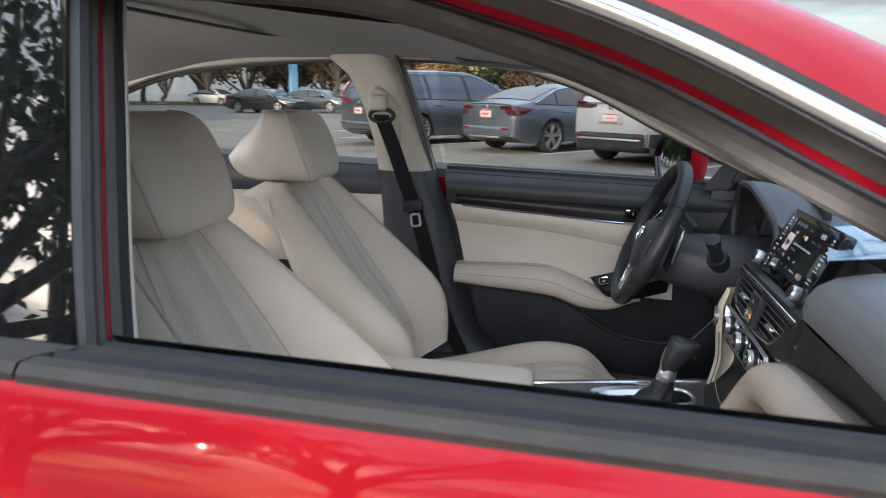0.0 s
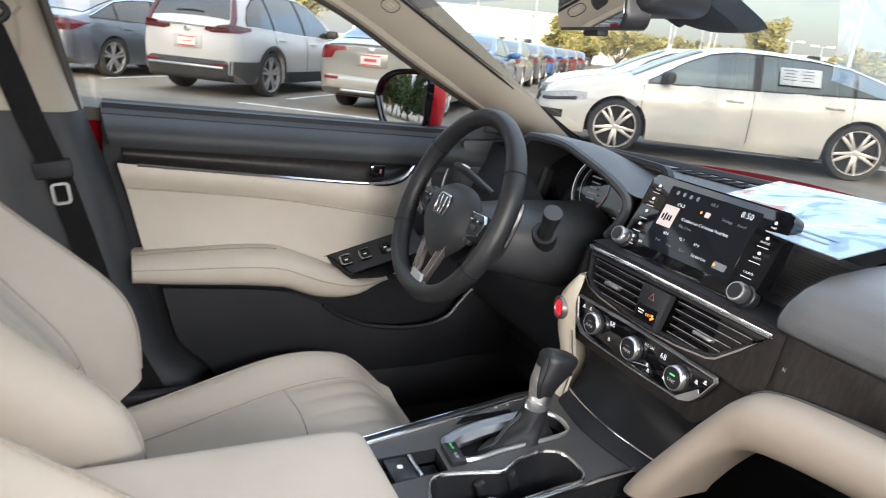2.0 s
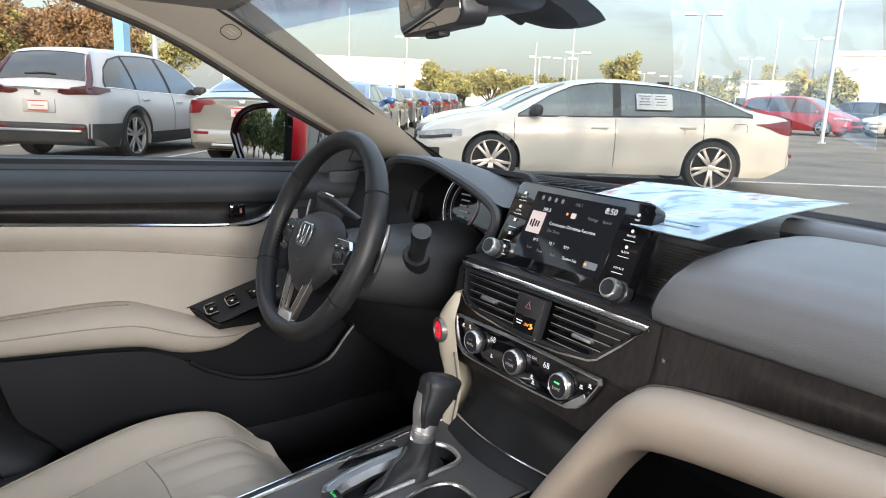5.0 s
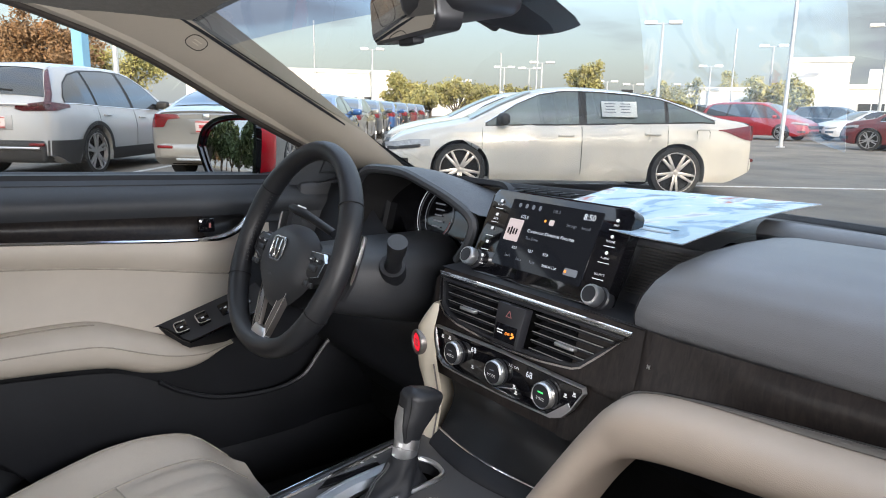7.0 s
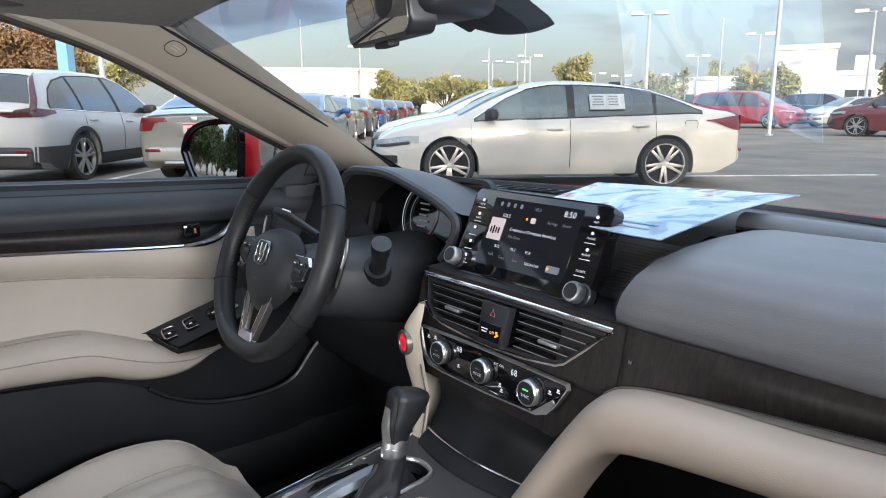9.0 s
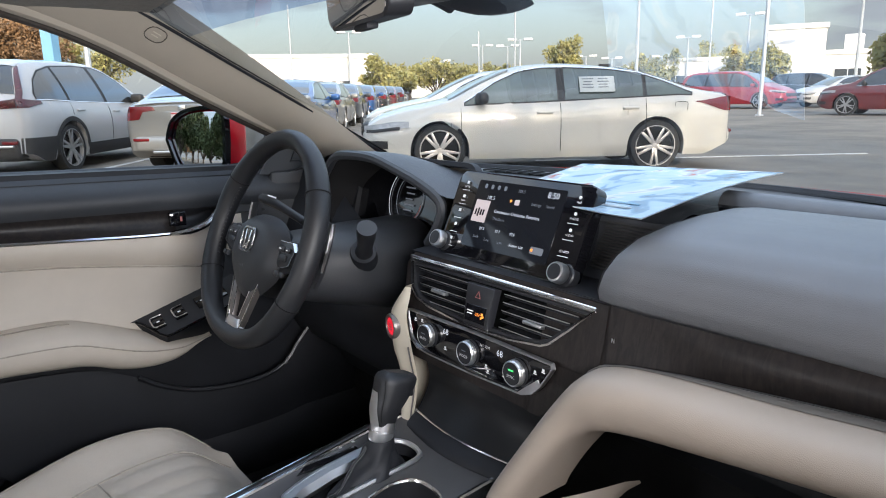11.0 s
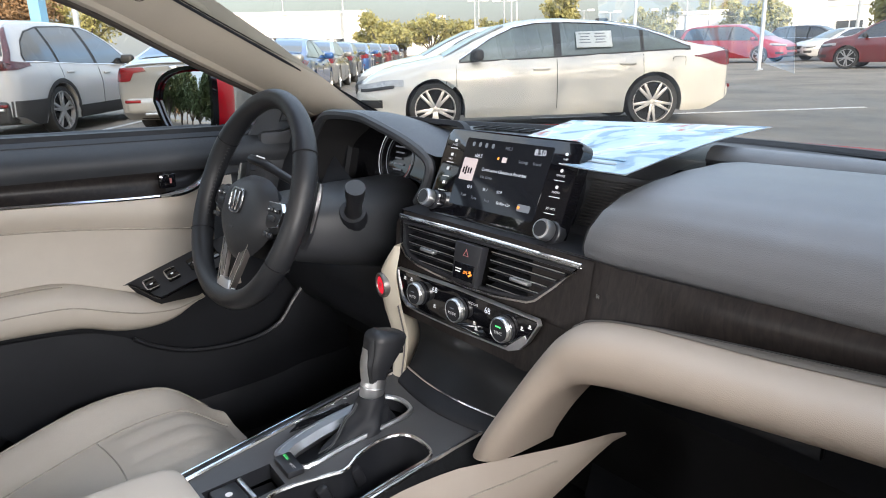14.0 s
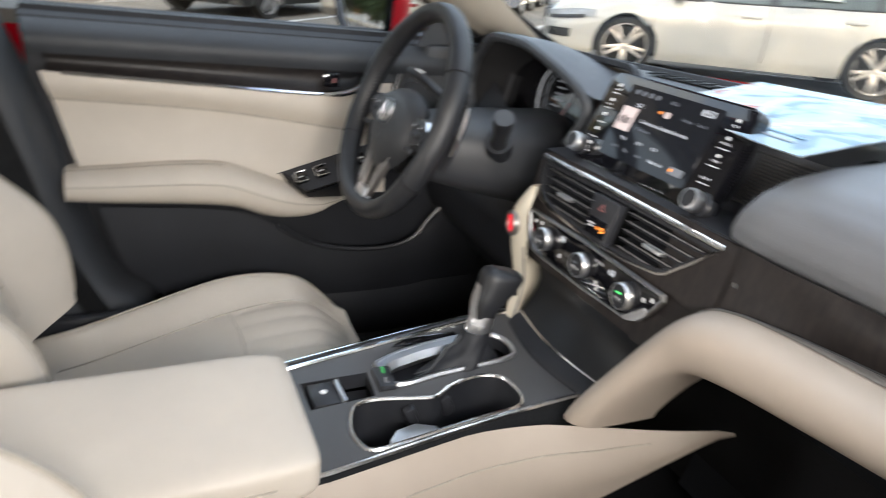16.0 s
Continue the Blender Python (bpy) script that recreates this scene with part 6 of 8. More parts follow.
# ---- climate panel ----
hv = thing("climate_panel", "gloss black climate panel with three silver dials", "control panel", (0, 0.26, 0.72))
hm = axes((0.0, 0.2655, 0.748), (1, 0, 0), (0, 0.06, 1))
HP = [(-0.156, 0.027), (0.0, 0.030), (0.148, 0.028), (0.150, 0.022), (0.132, -0.006), (0.118, -0.020), (0.100, -0.027), (0.0, -0.031), (-0.100, -0.031), (-0.130, -0.029), (-0.146, -0.018), (-0.152, 0.0)]
part("panel", prism(HP, 0.006, hm, 0.0015), "piano", hv)
part("panel_rim", frame_of(HP, 0.0028, 0.0074, hm), "silver", hv)
part("corner_plate", prism([(0.092, -0.027), (0.102, -0.0262), (0.119, -0.0185), (0.132, -0.004), (0.128, 0.002), (0.108, -0.014)], 0.0075, hm), "silver", hv)
for i, x in enumerate((-0.097, -0.003, 0.092)):
    km = hm @ Matrix.Translation((x, 0.001, 0.006)) @ Matrix.Diagonal((0.86, 0.86, 0.92, 1.0))
    dial = part("dial", lathe([(0.0215, -0.002), (0.0215, 0.004), (0.0185, 0.006), (0.0180, 0.009)], 32, km), "satin", hv)
    part("dial_ring", lathe([(0.0190, 0.004), (0.0205, 0.0050), (0.0205, 0.0085), (0.0198, 0.0092), (0.0198, 0.0100), (0.0205, 0.0107), (0.0200, 0.0135), (0.0186, 0.0148), (0.0178, 0.0140)], 40, km), "silver", dial, "silver knurled dial rim")
    part("dial_face", lathe([(0.0180, 0.006), (0.0180, 0.0136), (0.0170, 0.0146), (0.001, 0.0150)], 30, km), "black", dial)
    face = km @ Matrix.Translation((0, 0, 0.0153))
    words(("AUTO", "MODE", "SYNC")[i], 0.0068, face @ Matrix.Translation((0, -0.004, 0)), "ink", dial, "dial_text")
    if i == 2:
        part("dial_light", moved(box((0, 0.006, 0.0002), (0.011, 0.0022, 0.0005)), face), "led_green", dial)
    else:
        part("dial_light", moved(box((0, 0.005, 0.0002), (0.010, 0.0014, 0.0005)), face), "screen_dim", dial)
for x in (-0.060, 0.056):
    words("68", 0.0125, hm @ Matrix.Translation((x, 0.015, 0.0064)), "screen_text", hv, "temperature_text")
words("A/C ON", 0.0058, hm @ Matrix.Translation((0.026, 0.017, 0.0064)), "ink", hv, "panel_text")
for x, y in ((-0.135, 0.014), (-0.118, 0.016), (-0.060, -0.012), (0.030, -0.012), (0.034, -0.019), (0.066, -0.014), (0.122, 0.008), (0.136, 0.014)):
    part("panel_icon", moved(join(box((x, y, 0.0064), (0.006, 0.0014, 0.0005)), box((x, y + 0.003, 0.0064), (0.0035, 0.003, 0.0005))), hm), "ink", hv)


# ---- centre stack below: bin cover ----
def bin_at(u, v):
    x0 = lerp_table([(0, -0.140), (0.5, -0.128), (1, -0.118)], u)[0]
    x1 = lerp_table([(0, 0.160), (0.25, 0.135), (0.6, 0.105), (1, 0.085)], u)[0]
    z = 0.722 - 0.135 * u
    return Vector((x0 + (x1 - x0) * v, 0.270 - 0.042 * ease(u, 0.35, 1.0) + 0.012 * math.sin(math.pi * u) - 0.016 * math.sin(math.pi * v) * u, z))


stack = thing("bin_cover", "satin black storage bin cover with a thin chrome line", "storage bin", (0, 0.24, 0.58))
part("cover", grid(bin_at, 20, 20), "bin_black", stack)
part("chrome_line", tube([bin_at(0.755, i / 20) + Vector((0, -0.003, 0)) for i in range(21)], 0.0019, 6), "chrome", stack)
part("step", grid(lambda u, v: bin_at(0.77 + 0.23 * u, v) + Vector((0, -0.010 * math.sin(math.pi * min(1, u * 1.2)) , 0)), 8, 16), "black", stack)


# ---- console ----
con = thing("centre_console", "dark grey centre console with chrome edges and ivory sides", "console", (0, 0.0, 0.3))


def con_z(y):
    return 0.585 + 0.045 * (y + 0.12)


CL = [(-0.62, -0.105), (-0.12, -0.106), (0.04, -0.128), (0.17, -0.146), (0.24, -0.150)]
CR = [(-0.62, 0.115), (-0.12, 0.110), (0.04, 0.092), (0.17, 0.082), (0.24, 0.080)]


def edge(table, y):
    return lerp_table(table, y)[0]


# openings in the top: the cup holder and the shifter well are cut out of it
CUP = [(p.x, p.y) for p in crom([(0.006, -0.060, 0), (0.000, -0.030, 0), (0.014, 0.020, 0), (0.020, 0.045, 0), (0.004, 0.075, 0), (-0.004, 0.115, 0), (0.010, 0.146, 0), (0.045, 0.152, 0), (0.074, 0.140, 0), (0.079, 0.090, 0), (0.084, 0.030, 0), (0.090, -0.030, 0), (0.088, -0.066, 0), (0.050, -0.076, 0)], 44, closed=True)]
WELL = [(p.x, p.y) for p in crom([(-0.074, -0.006, 0), (-0.084, 0.010, 0), (-0.096, 0.045, 0), (-0.102, 0.090, 0), (-0.104, 0.140, 0), (-0.097, 0.178, 0), (-0.073, 0.194, 0), (-0.045, 0.193, 0), (-0.029, 0.178, 0), (-0.026, 0.122, 0), (-0.024, 0.066, 0), (-0.019, 0.010, 0), (-0.045, -0.002, 0)], 39, closed=True)]


def fill_between(outer, holes, zf):
    """A flat sheet with holes, filled by triangles."""
    bm = bmesh.new()
    edges = []
    for ring in (outer, *holes):
        vs = [bm.verts.new((x, y, zf(y))) for x, y in ring]
        edges += [bm.edges.new((vs[i], vs[(i + 1) % len(vs)])) for i in range(len(vs))]
    bmesh.ops.triangle_fill(bm, use_beauty=True, edges=edges)
    return bm


outer = [(edge(CL, -0.14 + 0.38 * i / 12), -0.14 + 0.38 * i / 12) for i in range(13)] + [(edge(CR, 0.24 - 0.38 * i / 12), 0.24 - 0.38 * i / 12) for i in range(13)]
TRAY = [(-0.068, -0.112), (-0.008, -0.112), (-0.010, -0.026), (-0.064, -0.022)]
part("top_panel", fill_between(outer, (CUP, WELL, TRAY), con_z), "grey_trim", con, sharp=60)
part("cup_rim", tube([(x, y, con_z(y) + 0.001) for x, y in CUP], 0.0028, 6, closed=True), "chrome", con)
cup = part("cup_holder", grid(lambda u, v: Vector((CUP[round(v * 44) % 44][0] * (1 - 0.06 * u) + 0.0025 * u, CUP[round(v * 44) % 44][1] * (1 - 0.05 * u), con_z(CUP[round(v * 44) % 44][1]) - 0.075 * u)), 6, 44, wrap_v=True), "black", con, "deep black double cup holder")
part("cup_floor", prism(CUP, 0.003, Matrix.Translation((0, 0, 0.515))), "void", cup)
for y, x in ((0.012, 0.020), (0.066, 0.010), (0.022, 0.080)):
    part("cup_tab", box((x, y, 0.570), (0.014, 0.016, 0.030), 0.004, 2, Matrix.Rotation(radians(20), 4, "X")), "satin", cup)
part("cup_divider", prism([(0.074, -0.035), (0.090, -0.035), (0.088, 0.035), (0.064, 0.028), (0.052, 0.005), (0.058, -0.022)], 0.004, Matrix.Translation((0, 0, 0.580)), 0.0012), "silver", cup)
well = part("shifter_well", grid(lambda u, v: Vector((WELL[round(v * 39) % 39][0], WELL[round(v * 39) % 39][1], con_z(WELL[round(v * 39) % 39][1]) - 0.020 * u)), 3, 39, wrap_v=True), "satin", con)
part("well_floor", prism(WELL, 0.002, Matrix.Translation((0, 0, 0.566))), "black", well)
part("well_rim", tube([(x, y, con_z(y) + 0.002) for x, y in WELL], 0.0040, 6, closed=True), "silver", well)
part("silver_cheek", loft([[Vector((edge([(-0.01, -0.070), (0.02, -0.087), (0.07, -0.098), (0.15, -0.104), (0.2, -0.098)], y) + dx, y, con_z(y) + dz)) for dx, dz in ((-0.003, 0.0), (0.002, 0.006), (0.014, 0.005), (0.021, -0.004), (0.018, -0.012))] for y in [-0.004 + 0.150 * i / 12 for i in range(13)]]), "silver", well)
part("mode_keys", box((-0.038, -0.006, con_z(0) + 0.003), (0.048, 0.024, 0.010), 0.003, 2, Matrix.Rotation(radians(-4), 4, "Z")), "satin", con)
words("ECON", 0.0050, axes((-0.050, -0.004, con_z(0) + 0.0085), (1, -0.05, 0), (0, 1, 0.05)), "led_green", con, "key_text")
words("SPORT", 0.0048, axes((-0.026, -0.007, con_z(0) + 0.0085), (1, -0.05, 0), (0, 1, 0.05)), "ink", con, "key_text")
part("tray", grid(lambda u, v: Vector((TRAY[round(v * 4) % 4][0], TRAY[round(v * 4) % 4][1], con_z(TRAY[round(v * 4) % 4][1]) - 0.022 * u)), 2, 4, wrap_v=True), "black", con)
part("tray_floor", prism(TRAY, 0.002, Matrix.Translation((0, 0, 0.560))), "satin", con)
part("brake_key", box((-0.036, -0.088, con_z(-0.08) - 0.004), (0.050, 0.036, 0.010), 0.003), "satin", con)
part("brake_mark", lathe([(0.0045, 0), (0.0045, 0.0006), (0.0030, 0.0006)], 12, Matrix.Translation((-0.038, -0.088, con_z(-0.08) + 0.0012))), "ink", con)
part("key_edge", box((-0.036, -0.066, con_z(-0.06) - 0.001), (0.050, 0.006, 0.006), 0.0015), "silver", con)
part("gear_strip", prism([(-0.108, 0.030), (-0.107, 0.060), (-0.110, 0.150), (-0.128, 0.150), (-0.122, 0.050)], 0.002, Matrix.Translation((0, 0, con_z(0.09))), 0.0006), "piano", con)
for i, y in enumerate((0.055, 0.085, 0.115, 0.138)):
    part("gear_mark", box((-0.131 - 0.06 * (y - 0.045), y, con_z(y) + 0.0008), (0.004, 0.004, 0.0006)), "ink", con)
for tab, s in ((CL, -1), (CR, 1)):
    line = [Vector((edge(tab, -0.62 + 0.86 * i / 24), -0.62 + 0.86 * i / 24, con_z(-0.62 + 0.86 * i / 24) + 0.001)) for i in range(25)]
    part("edge_chrome", tube(line, 0.0032, 6), "chrome", con)
    if s < 0:
        part("side_ledge", loft([[p + Vector(o) for o in ((0, 0, 0), (-0.006, 0, 0.003), (-0.022, 0, -0.004), (-0.026, 0, -0.016), (-0.02, 0, -0.05))] for p in line], closed=False), "satin", con)
        part("side_chrome", tube([p + Vector((-0.025, 0, -0.007)) for p in line], 0.0024, 6), "chrome", con)
    part("side_wall", loft([[p + Vector((s * dx, 0, dz)) for dx, dz in ((0.0 if s > 0 else 0.026, -0.002 if s > 0 else -0.02), (0.024, -0.05), (0.034, -0.16), (0.030, -0.33))] for p in line], closed=False), "carpet", con)
# ivory side wedge of the console


def wedge(u, v):
    y = -0.66 + 1.03 * u
    top = con_z(min(y, 0.22)) - 0.004 + 0.020 * ease(y, 0.18, 0.38)
    h = 0.150 * (1 - ease(y, 0.02, 0.40) ** 1.2) + 0.004
    x = edge(CR, min(y, 0.24)) + 0.004 + 0.030 * ease(y, 0.05, 0.22) + 0.095 * ease(y, 0.14, 0.37)
    top -= 0.010 * ease(y, 0.335, 0.37)
    return Vector((x + 0.043 * math.sin(math.pi / 2 * min(1, v * 1.3)) * (1 - 0.95 * ease(y, 0.15, 0.37)), y, top - h * v - 0.004 * (1 - v)))


# shade under the dash comes from this darkened ivory
part("ivory_side", grid(wedge, 40, 12), "leather_shaded", con, "ivory stitched console side")
part("side_seam", tube([wedge(0.05 + 0.85 * i / 30, 0.26) + Vector((0.0012, 0, 0.0005)) for i in range(31)], 0.0012, 5), "piping", con)

# ---- armrest ----
arm = thing("armrest_box", "ivory leather padded centre armrest with stitched edge", "armrest", (0.02, -0.36, 0.5))


def pad_box(x0, x1, y0, y1, z0, z1, r, crown, n=26, m=30):
    """A soft box: a rounded slab with a slightly domed top."""
    def fn(u, v):
        a = math.pi * (u - 0.5)
        b = 2 * math.pi * v
        def sg(w, e):
            return math.copysign(abs(w) ** e, w)
        cx, cy = sg(math.cos(b), 0.16), sg(math.sin(b), 0.16)
        k = sg(math.cos(a), 0.22)
        z = sg(math.sin(a), 0.35)
        x, y = (x0 + x1) / 2 + (x1 - x0) / 2 * cx * k, (y0 + y1) / 2 + (y1 - y0) / 2 * cy * k
        return Vector((x, y, (z0 + z1) / 2 + (z1 - z0) / 2 * z + (crown * (1 - cx * cx * k * k) * (1 - cy * cy * k * k) if z > 0 else 0)))
    bm = grid(fn, n, m, wrap_v=True)
    bmesh.ops.remove_doubles(bm, verts=bm.verts[:], dist=1e-5)
    return bm


part("lid", pad_box(-0.098, 0.138, -0.62, -0.128, 0.575, 0.630, 0.02, 0.004, 30, 60), "leather", arm)
part("lid_seam", tube([Vector((0.139, -0.56 + 0.40 * i / 20, 0.604)) for i in range(20)], 0.0012, 5), "piping", arm)
part("box", box((0.015, -0.37, 0.49), (0.20, 0.46, 0.19), 0.02), "black", arm)

# ---- gear lever ----
gear = thing("gear_lever", "black leather gear lever with silver trim and a pleated boot", "gear lever", (-0.09, 0.12, 0.57))
g0, g1 = Vector((-0.048, 0.118, 0.585)), Vector((-0.060, 0.160, 0.724))


def boot(u, v):
    """The leather boot: wide and slack at the console, gathered at the collar."""
    a = 2 * math.pi * v
    c = g0.lerp(g1, 0.40 * u) + Vector((0, 0.006 * (1 - u), -0.010 * (1 - u)))
    w, d = lerp_table([(0, 0.033, 0.070), (0.2, 0.030, 0.052), (0.42, 0.026, 0.035), (0.7, 0.0215, 0.0235), (1, 0.0185, 0.0190)], u)
    fold = 1 + (0.10 * math.sin(4 * a + 5 * u) + 0.06 * math.sin(7 * a - 9 * u)) * math.sin(math.pi * min(1, u * 1.08)) ** 0.8
    return c + Vector((math.cos(a) * w * fold, math.sin(a) * d * fold - 0.010 * (1 - u), 0.005 * math.sin(9 * u + 2 * a) * (1 - u)))


part("boot", grid(boot, 22, 40, wrap_v=True, cap_u=True), "black", gear, "pleated black leather boot", sharp=55)
for d_ in (0.70, 0.73):
    part("boot_seam", tube([boot(i / 16, d_) + Vector((0.0006, -0.001, 0.0005)) for i in range(15)], 0.0011, 5), "soft", gear)
part("collar", tube([g0.lerp(g1, 0.365), g0.lerp(g1, 0.375), g0.lerp(g1, 0.46), g0.lerp(g1, 0.465), g0.lerp(g1, 0.475), g0.lerp(g1, 0.56)], [0.0165, 0.0175, 0.0178, 0.0165, 0.0178, 0.0175], 24), "silver", gear, "satin silver collar")


def grip(u, v):
    """The knob: it swells and leans forward towards a flat, sloping top."""
    a = 2 * math.pi * v
    c = g0.lerp(g1, 0.55 + 0.46 * u) + Vector((0, 0.010 * ease(u, 0.15, 0.8), 0))
    w, d, lean = lerp_table([(0, 0.0165, 0.0165, 0.0), (0.15, 0.0178, 0.0185, 0.0), (0.4, 0.0205, 0.0245, 0.002), (0.7, 0.0225, 0.0290, 0.004), (0.88, 0.0225, 0.0300, 0.006), (0.96, 0.0195, 0.0270, 0.007), (1.0, 0.0120, 0.0190, 0.008)], u)
    cs, sn = math.cos(a), math.sin(a)
    return c + Vector((math.copysign(abs(cs) ** 0.72, cs) * w, math.copysign(abs(sn) ** 0.72, sn) * d, -lean * sn * 0.9))


part("grip", grid(grip, 24, 36, wrap_v=True, cap_u=True), "wheel", gear, "black leather grip")
part("silver_flank", grid(lambda u, v: grip(0.01 + 0.66 * u, 0.665 + 0.02 * u + (0.19 - 0.11 * u) * v) + Vector((0.0006, -0.0012, 0)), 12, 8), "silver", gear, "satin silver flank plate")
part("grip_seam", tube([grip(0.10 + 0.80 * i / 12, 0.885 - 0.05 * i / 12) + Vector((0.0004, -0.0004, 0)) for i in range(13)], 0.0007, 5), "void", gear)
part("release_button", box(grip(0.60, 0.25) + Vector((0.0, 0.001, 0)), (0.016, 0.007, 0.022), 0.003), "black", gear)


# ---- steering wheel and column ----
WC = Vector((-0.374, 0.118, 0.877))
WM = axes(WC, (1, 0, 0), (0, math.sin(radians(22.7)), math.cos(radians(22.7))))  # x right, y up the wheel, z towards the driver
steer = thing("steering_wheel", "black leather steering wheel with silver lower spoke and switch pods", "steering wheel", WC)


def rim_r(a):
    """The rim's section: thicker at the hand rests."""
    return 0.0162 + 0.0020 * (math.exp(-((abs(math.degrees(a)) - 62) / 20) ** 2) + math.exp(-((abs(math.degrees(a)) - 118) / 26) ** 2))


def rim(u, v):
    a = 2 * math.pi * u - math.pi
    b = 2 * math.pi * v
    r = rim_r(a)
    rr = 0.1725 - (0.006 * ease(abs(a), 2.4, 3.14))
    return WM @ Vector(((rr + r * math.cos(b)) * math.sin(a), (rr + r * math.cos(b)) * math.cos(a), 1.06 * r * math.sin(b)))


part("rim", grid(rim, 96, 16, wrap_u=True, wrap_v=True), "wheel", steer, "black stitched leather rim")
for a in (-1.02, 1.02, -2.05, 2.05):
    r = rim_r(a) + 0.0006
    rr = 0.1725
    ring = [WM @ Vector(((rr + r * math.cos(b)) * math.sin(a), (rr + r * math.cos(b)) * math.cos(a), 1.06 * r * math.sin(b))) for b in [2 * math.pi * i / 20 for i in range(20)]]
    part("rim_seam", tube(ring, 0.0009, 4, closed=True), "void", steer)
for i in range(40):
    a = -1.9 + 0.046 * i * 1.0
    if not -1.95 < a < -1.05:
        continue
    for k in (-1, 1):
        b = math.pi - 0.12 * k
        q = [((0.1725 + (rim_r(a) + 0.0005) * math.cos(b + d)) * math.sin(a + e), (0.1725 + (rim_r(a) + 0.0005) * math.cos(b + d)) * math.cos(a + e), 1.06 * (rim_r(a) + 0.0005) * math.sin(b + d)) for d, e in ((0, 0), (0.14 * k, 0.018))]
        part("stitch", tube([WM @ Vector(p) for p in q], 0.0006, 4), "grey_trim", steer)


WH = WM @ Matrix.Translation((0, -0.020, -0.014))  # the hub sits a little below the rim's centre


def hub(u, v):
    """The airbag pad: a soft rounded shield."""
    a = 2 * math.pi * v
    k = ease(u, 0, 1) ** 0.6
    w = 0.072 + 0.010 * math.cos(2 * a)
    x = math.copysign(abs(math.cos(a)) ** 0.8, math.cos(a)) * (0.092 - 0.034 * ease(-math.sin(a), 0.2, 1.0)) * k
    y = math.copysign(abs(math.sin(a)) ** 0.85, math.sin(a)) * (0.058 if math.sin(a) > 0 else 0.088) * k
    return WH @ Vector((x, y + 0.004, 0.030 - 0.026 * k ** 5 + 0.004 * (1 - k)))


pad = part("airbag_pad", grid(hub, 14, 40, wrap_v=True), "shell", steer)
logo = WH @ Matrix.Translation((0.0, 0.014, 0.0335)) @ Matrix.Diagonal((1.30, 1.36, 1.0, 1.0))
part("emblem_plate", prism(round_rect(0.036, 0.031, 0.009, 5), 0.001, logo), "satin", pad)
part("emblem", join(frame_of(round_rect(0.033, 0.029, 0.008, 5), 0.0028, 0.0028, logo), moved(box((-0.0055, 0, 0.0018), (0.0042, 0.024, 0.002), 0.0008, 1, Matrix.Rotation(radians(7), 4, "Z")), logo),
                    moved(box((0.0055, 0, 0.0018), (0.0042, 0.024, 0.002), 0.0008, 1, Matrix.Rotation(radians(-7), 4, "Z")), logo)), "chrome", pad, "chrome maker's emblem")
part("srs_mark", moved(box((0, -0.030, 0.0325), (0.014, 0.0035, 0.0008)), WH), "soft", pad)
for s in (-1, 1):
    sp = [(s * 0.060, 0.030), (s * 0.118, 0.034), (s * 0.152, 0.022), (s * 0.156, -0.004), (s * 0.120, -0.016), (s * 0.080, -0.030), (s * 0.055, -0.030)]
    spoke = part("side_spoke", prism(sp if s > 0 else sp[::-1], 0.012, WH @ Matrix.Translation((0, 0, -0.004)), 0.005), "wheel", steer)
    pod = [(s * 0.074, 0.028), (s * 0.118, 0.030), (s * 0.130, 0.018), (s * 0.122, -0.006), (s * 0.092, -0.014), (s * 0.076, -0.004)]
    pod = pod if s > 0 else pod[::-1]
    part("switch_pod", prism(pod, 0.006, WH @ Matrix.Translation((0, 0, 0.009)), 0.002), "satin", spoke)
    part("pod_rim", frame_of(pod[:5] if s > 0 else pod[1:], 0.0015, 0.0066, WH @ Matrix.Translation((0, 0, 0.009)), closed=False), "chrome", spoke)
    for x, y, w, h in ((0.090, 0.017, 0.018, 0.008), (0.112, 0.017, 0.016, 0.008), (0.100, 0.004, 0.024, 0.010), (0.096, -0.022, 0.014, 0.009), (0.112, -0.022, 0.012, 0.008)):
        part("switch", moved(box((s * x, y, 0.0165), (w, h, 0.005), 0.002), WH), "satin", spoke)
    part("switch_mark", moved(join(box((s * 0.090, 0.017, 0.0194), (0.006, 0.0016, 0.0005)), box((s * 0.112, 0.017, 0.0194), (0.005, 0.0016, 0.0005))), WH), "ink", spoke)
    low = [(s * 0.026, -0.082), (s * 0.048, -0.066), (s * 0.036, -0.112), (s * 0.024, -0.150), (s * 0.008, -0.152), (s * 0.013, -0.134)]
    lower = part("lower_spoke", prism(low[::-1] if s > 0 else low, 0.010, WM @ Matrix.Translation((0, 0, -0.008)), 0.003), "gunmetal", steer, "dark satin lower spoke")
    part("spoke_edge", tube([WM @ Vector((s * x, y, 0.0030)) for x, y in ((0.049, -0.066), (0.037, -0.112), (0.027, -0.148), (0.024, -0.158))], 0.0012, 6), "chrome", lower, "chrome spoke edge")
    part("spoke_edge", tube([WM @ Vector((s * x, y, 0.0025)) for x, y in ((0.026, -0.082), (0.014, -0.132))], 0.0012, 6), "chrome", lower, "chrome spoke edge")
part("spoke_foot", prism([(-0.026, -0.150), (-0.020, -0.136), (0.020, -0.136), (0.026, -0.150), (0.021, -0.163), (-0.021, -0.163)], 0.012, WM @ Matrix.Translation((0, 0, -0.006)), 0.004), "silver", steer)
part("spoke_infill", prism([(-0.034, -0.058), (-0.013, -0.140), (0.013, -0.140), (0.034, -0.058)], 0.004, WM @ Matrix.Translation((0, 0, -0.010)), 0.001), "void", steer)
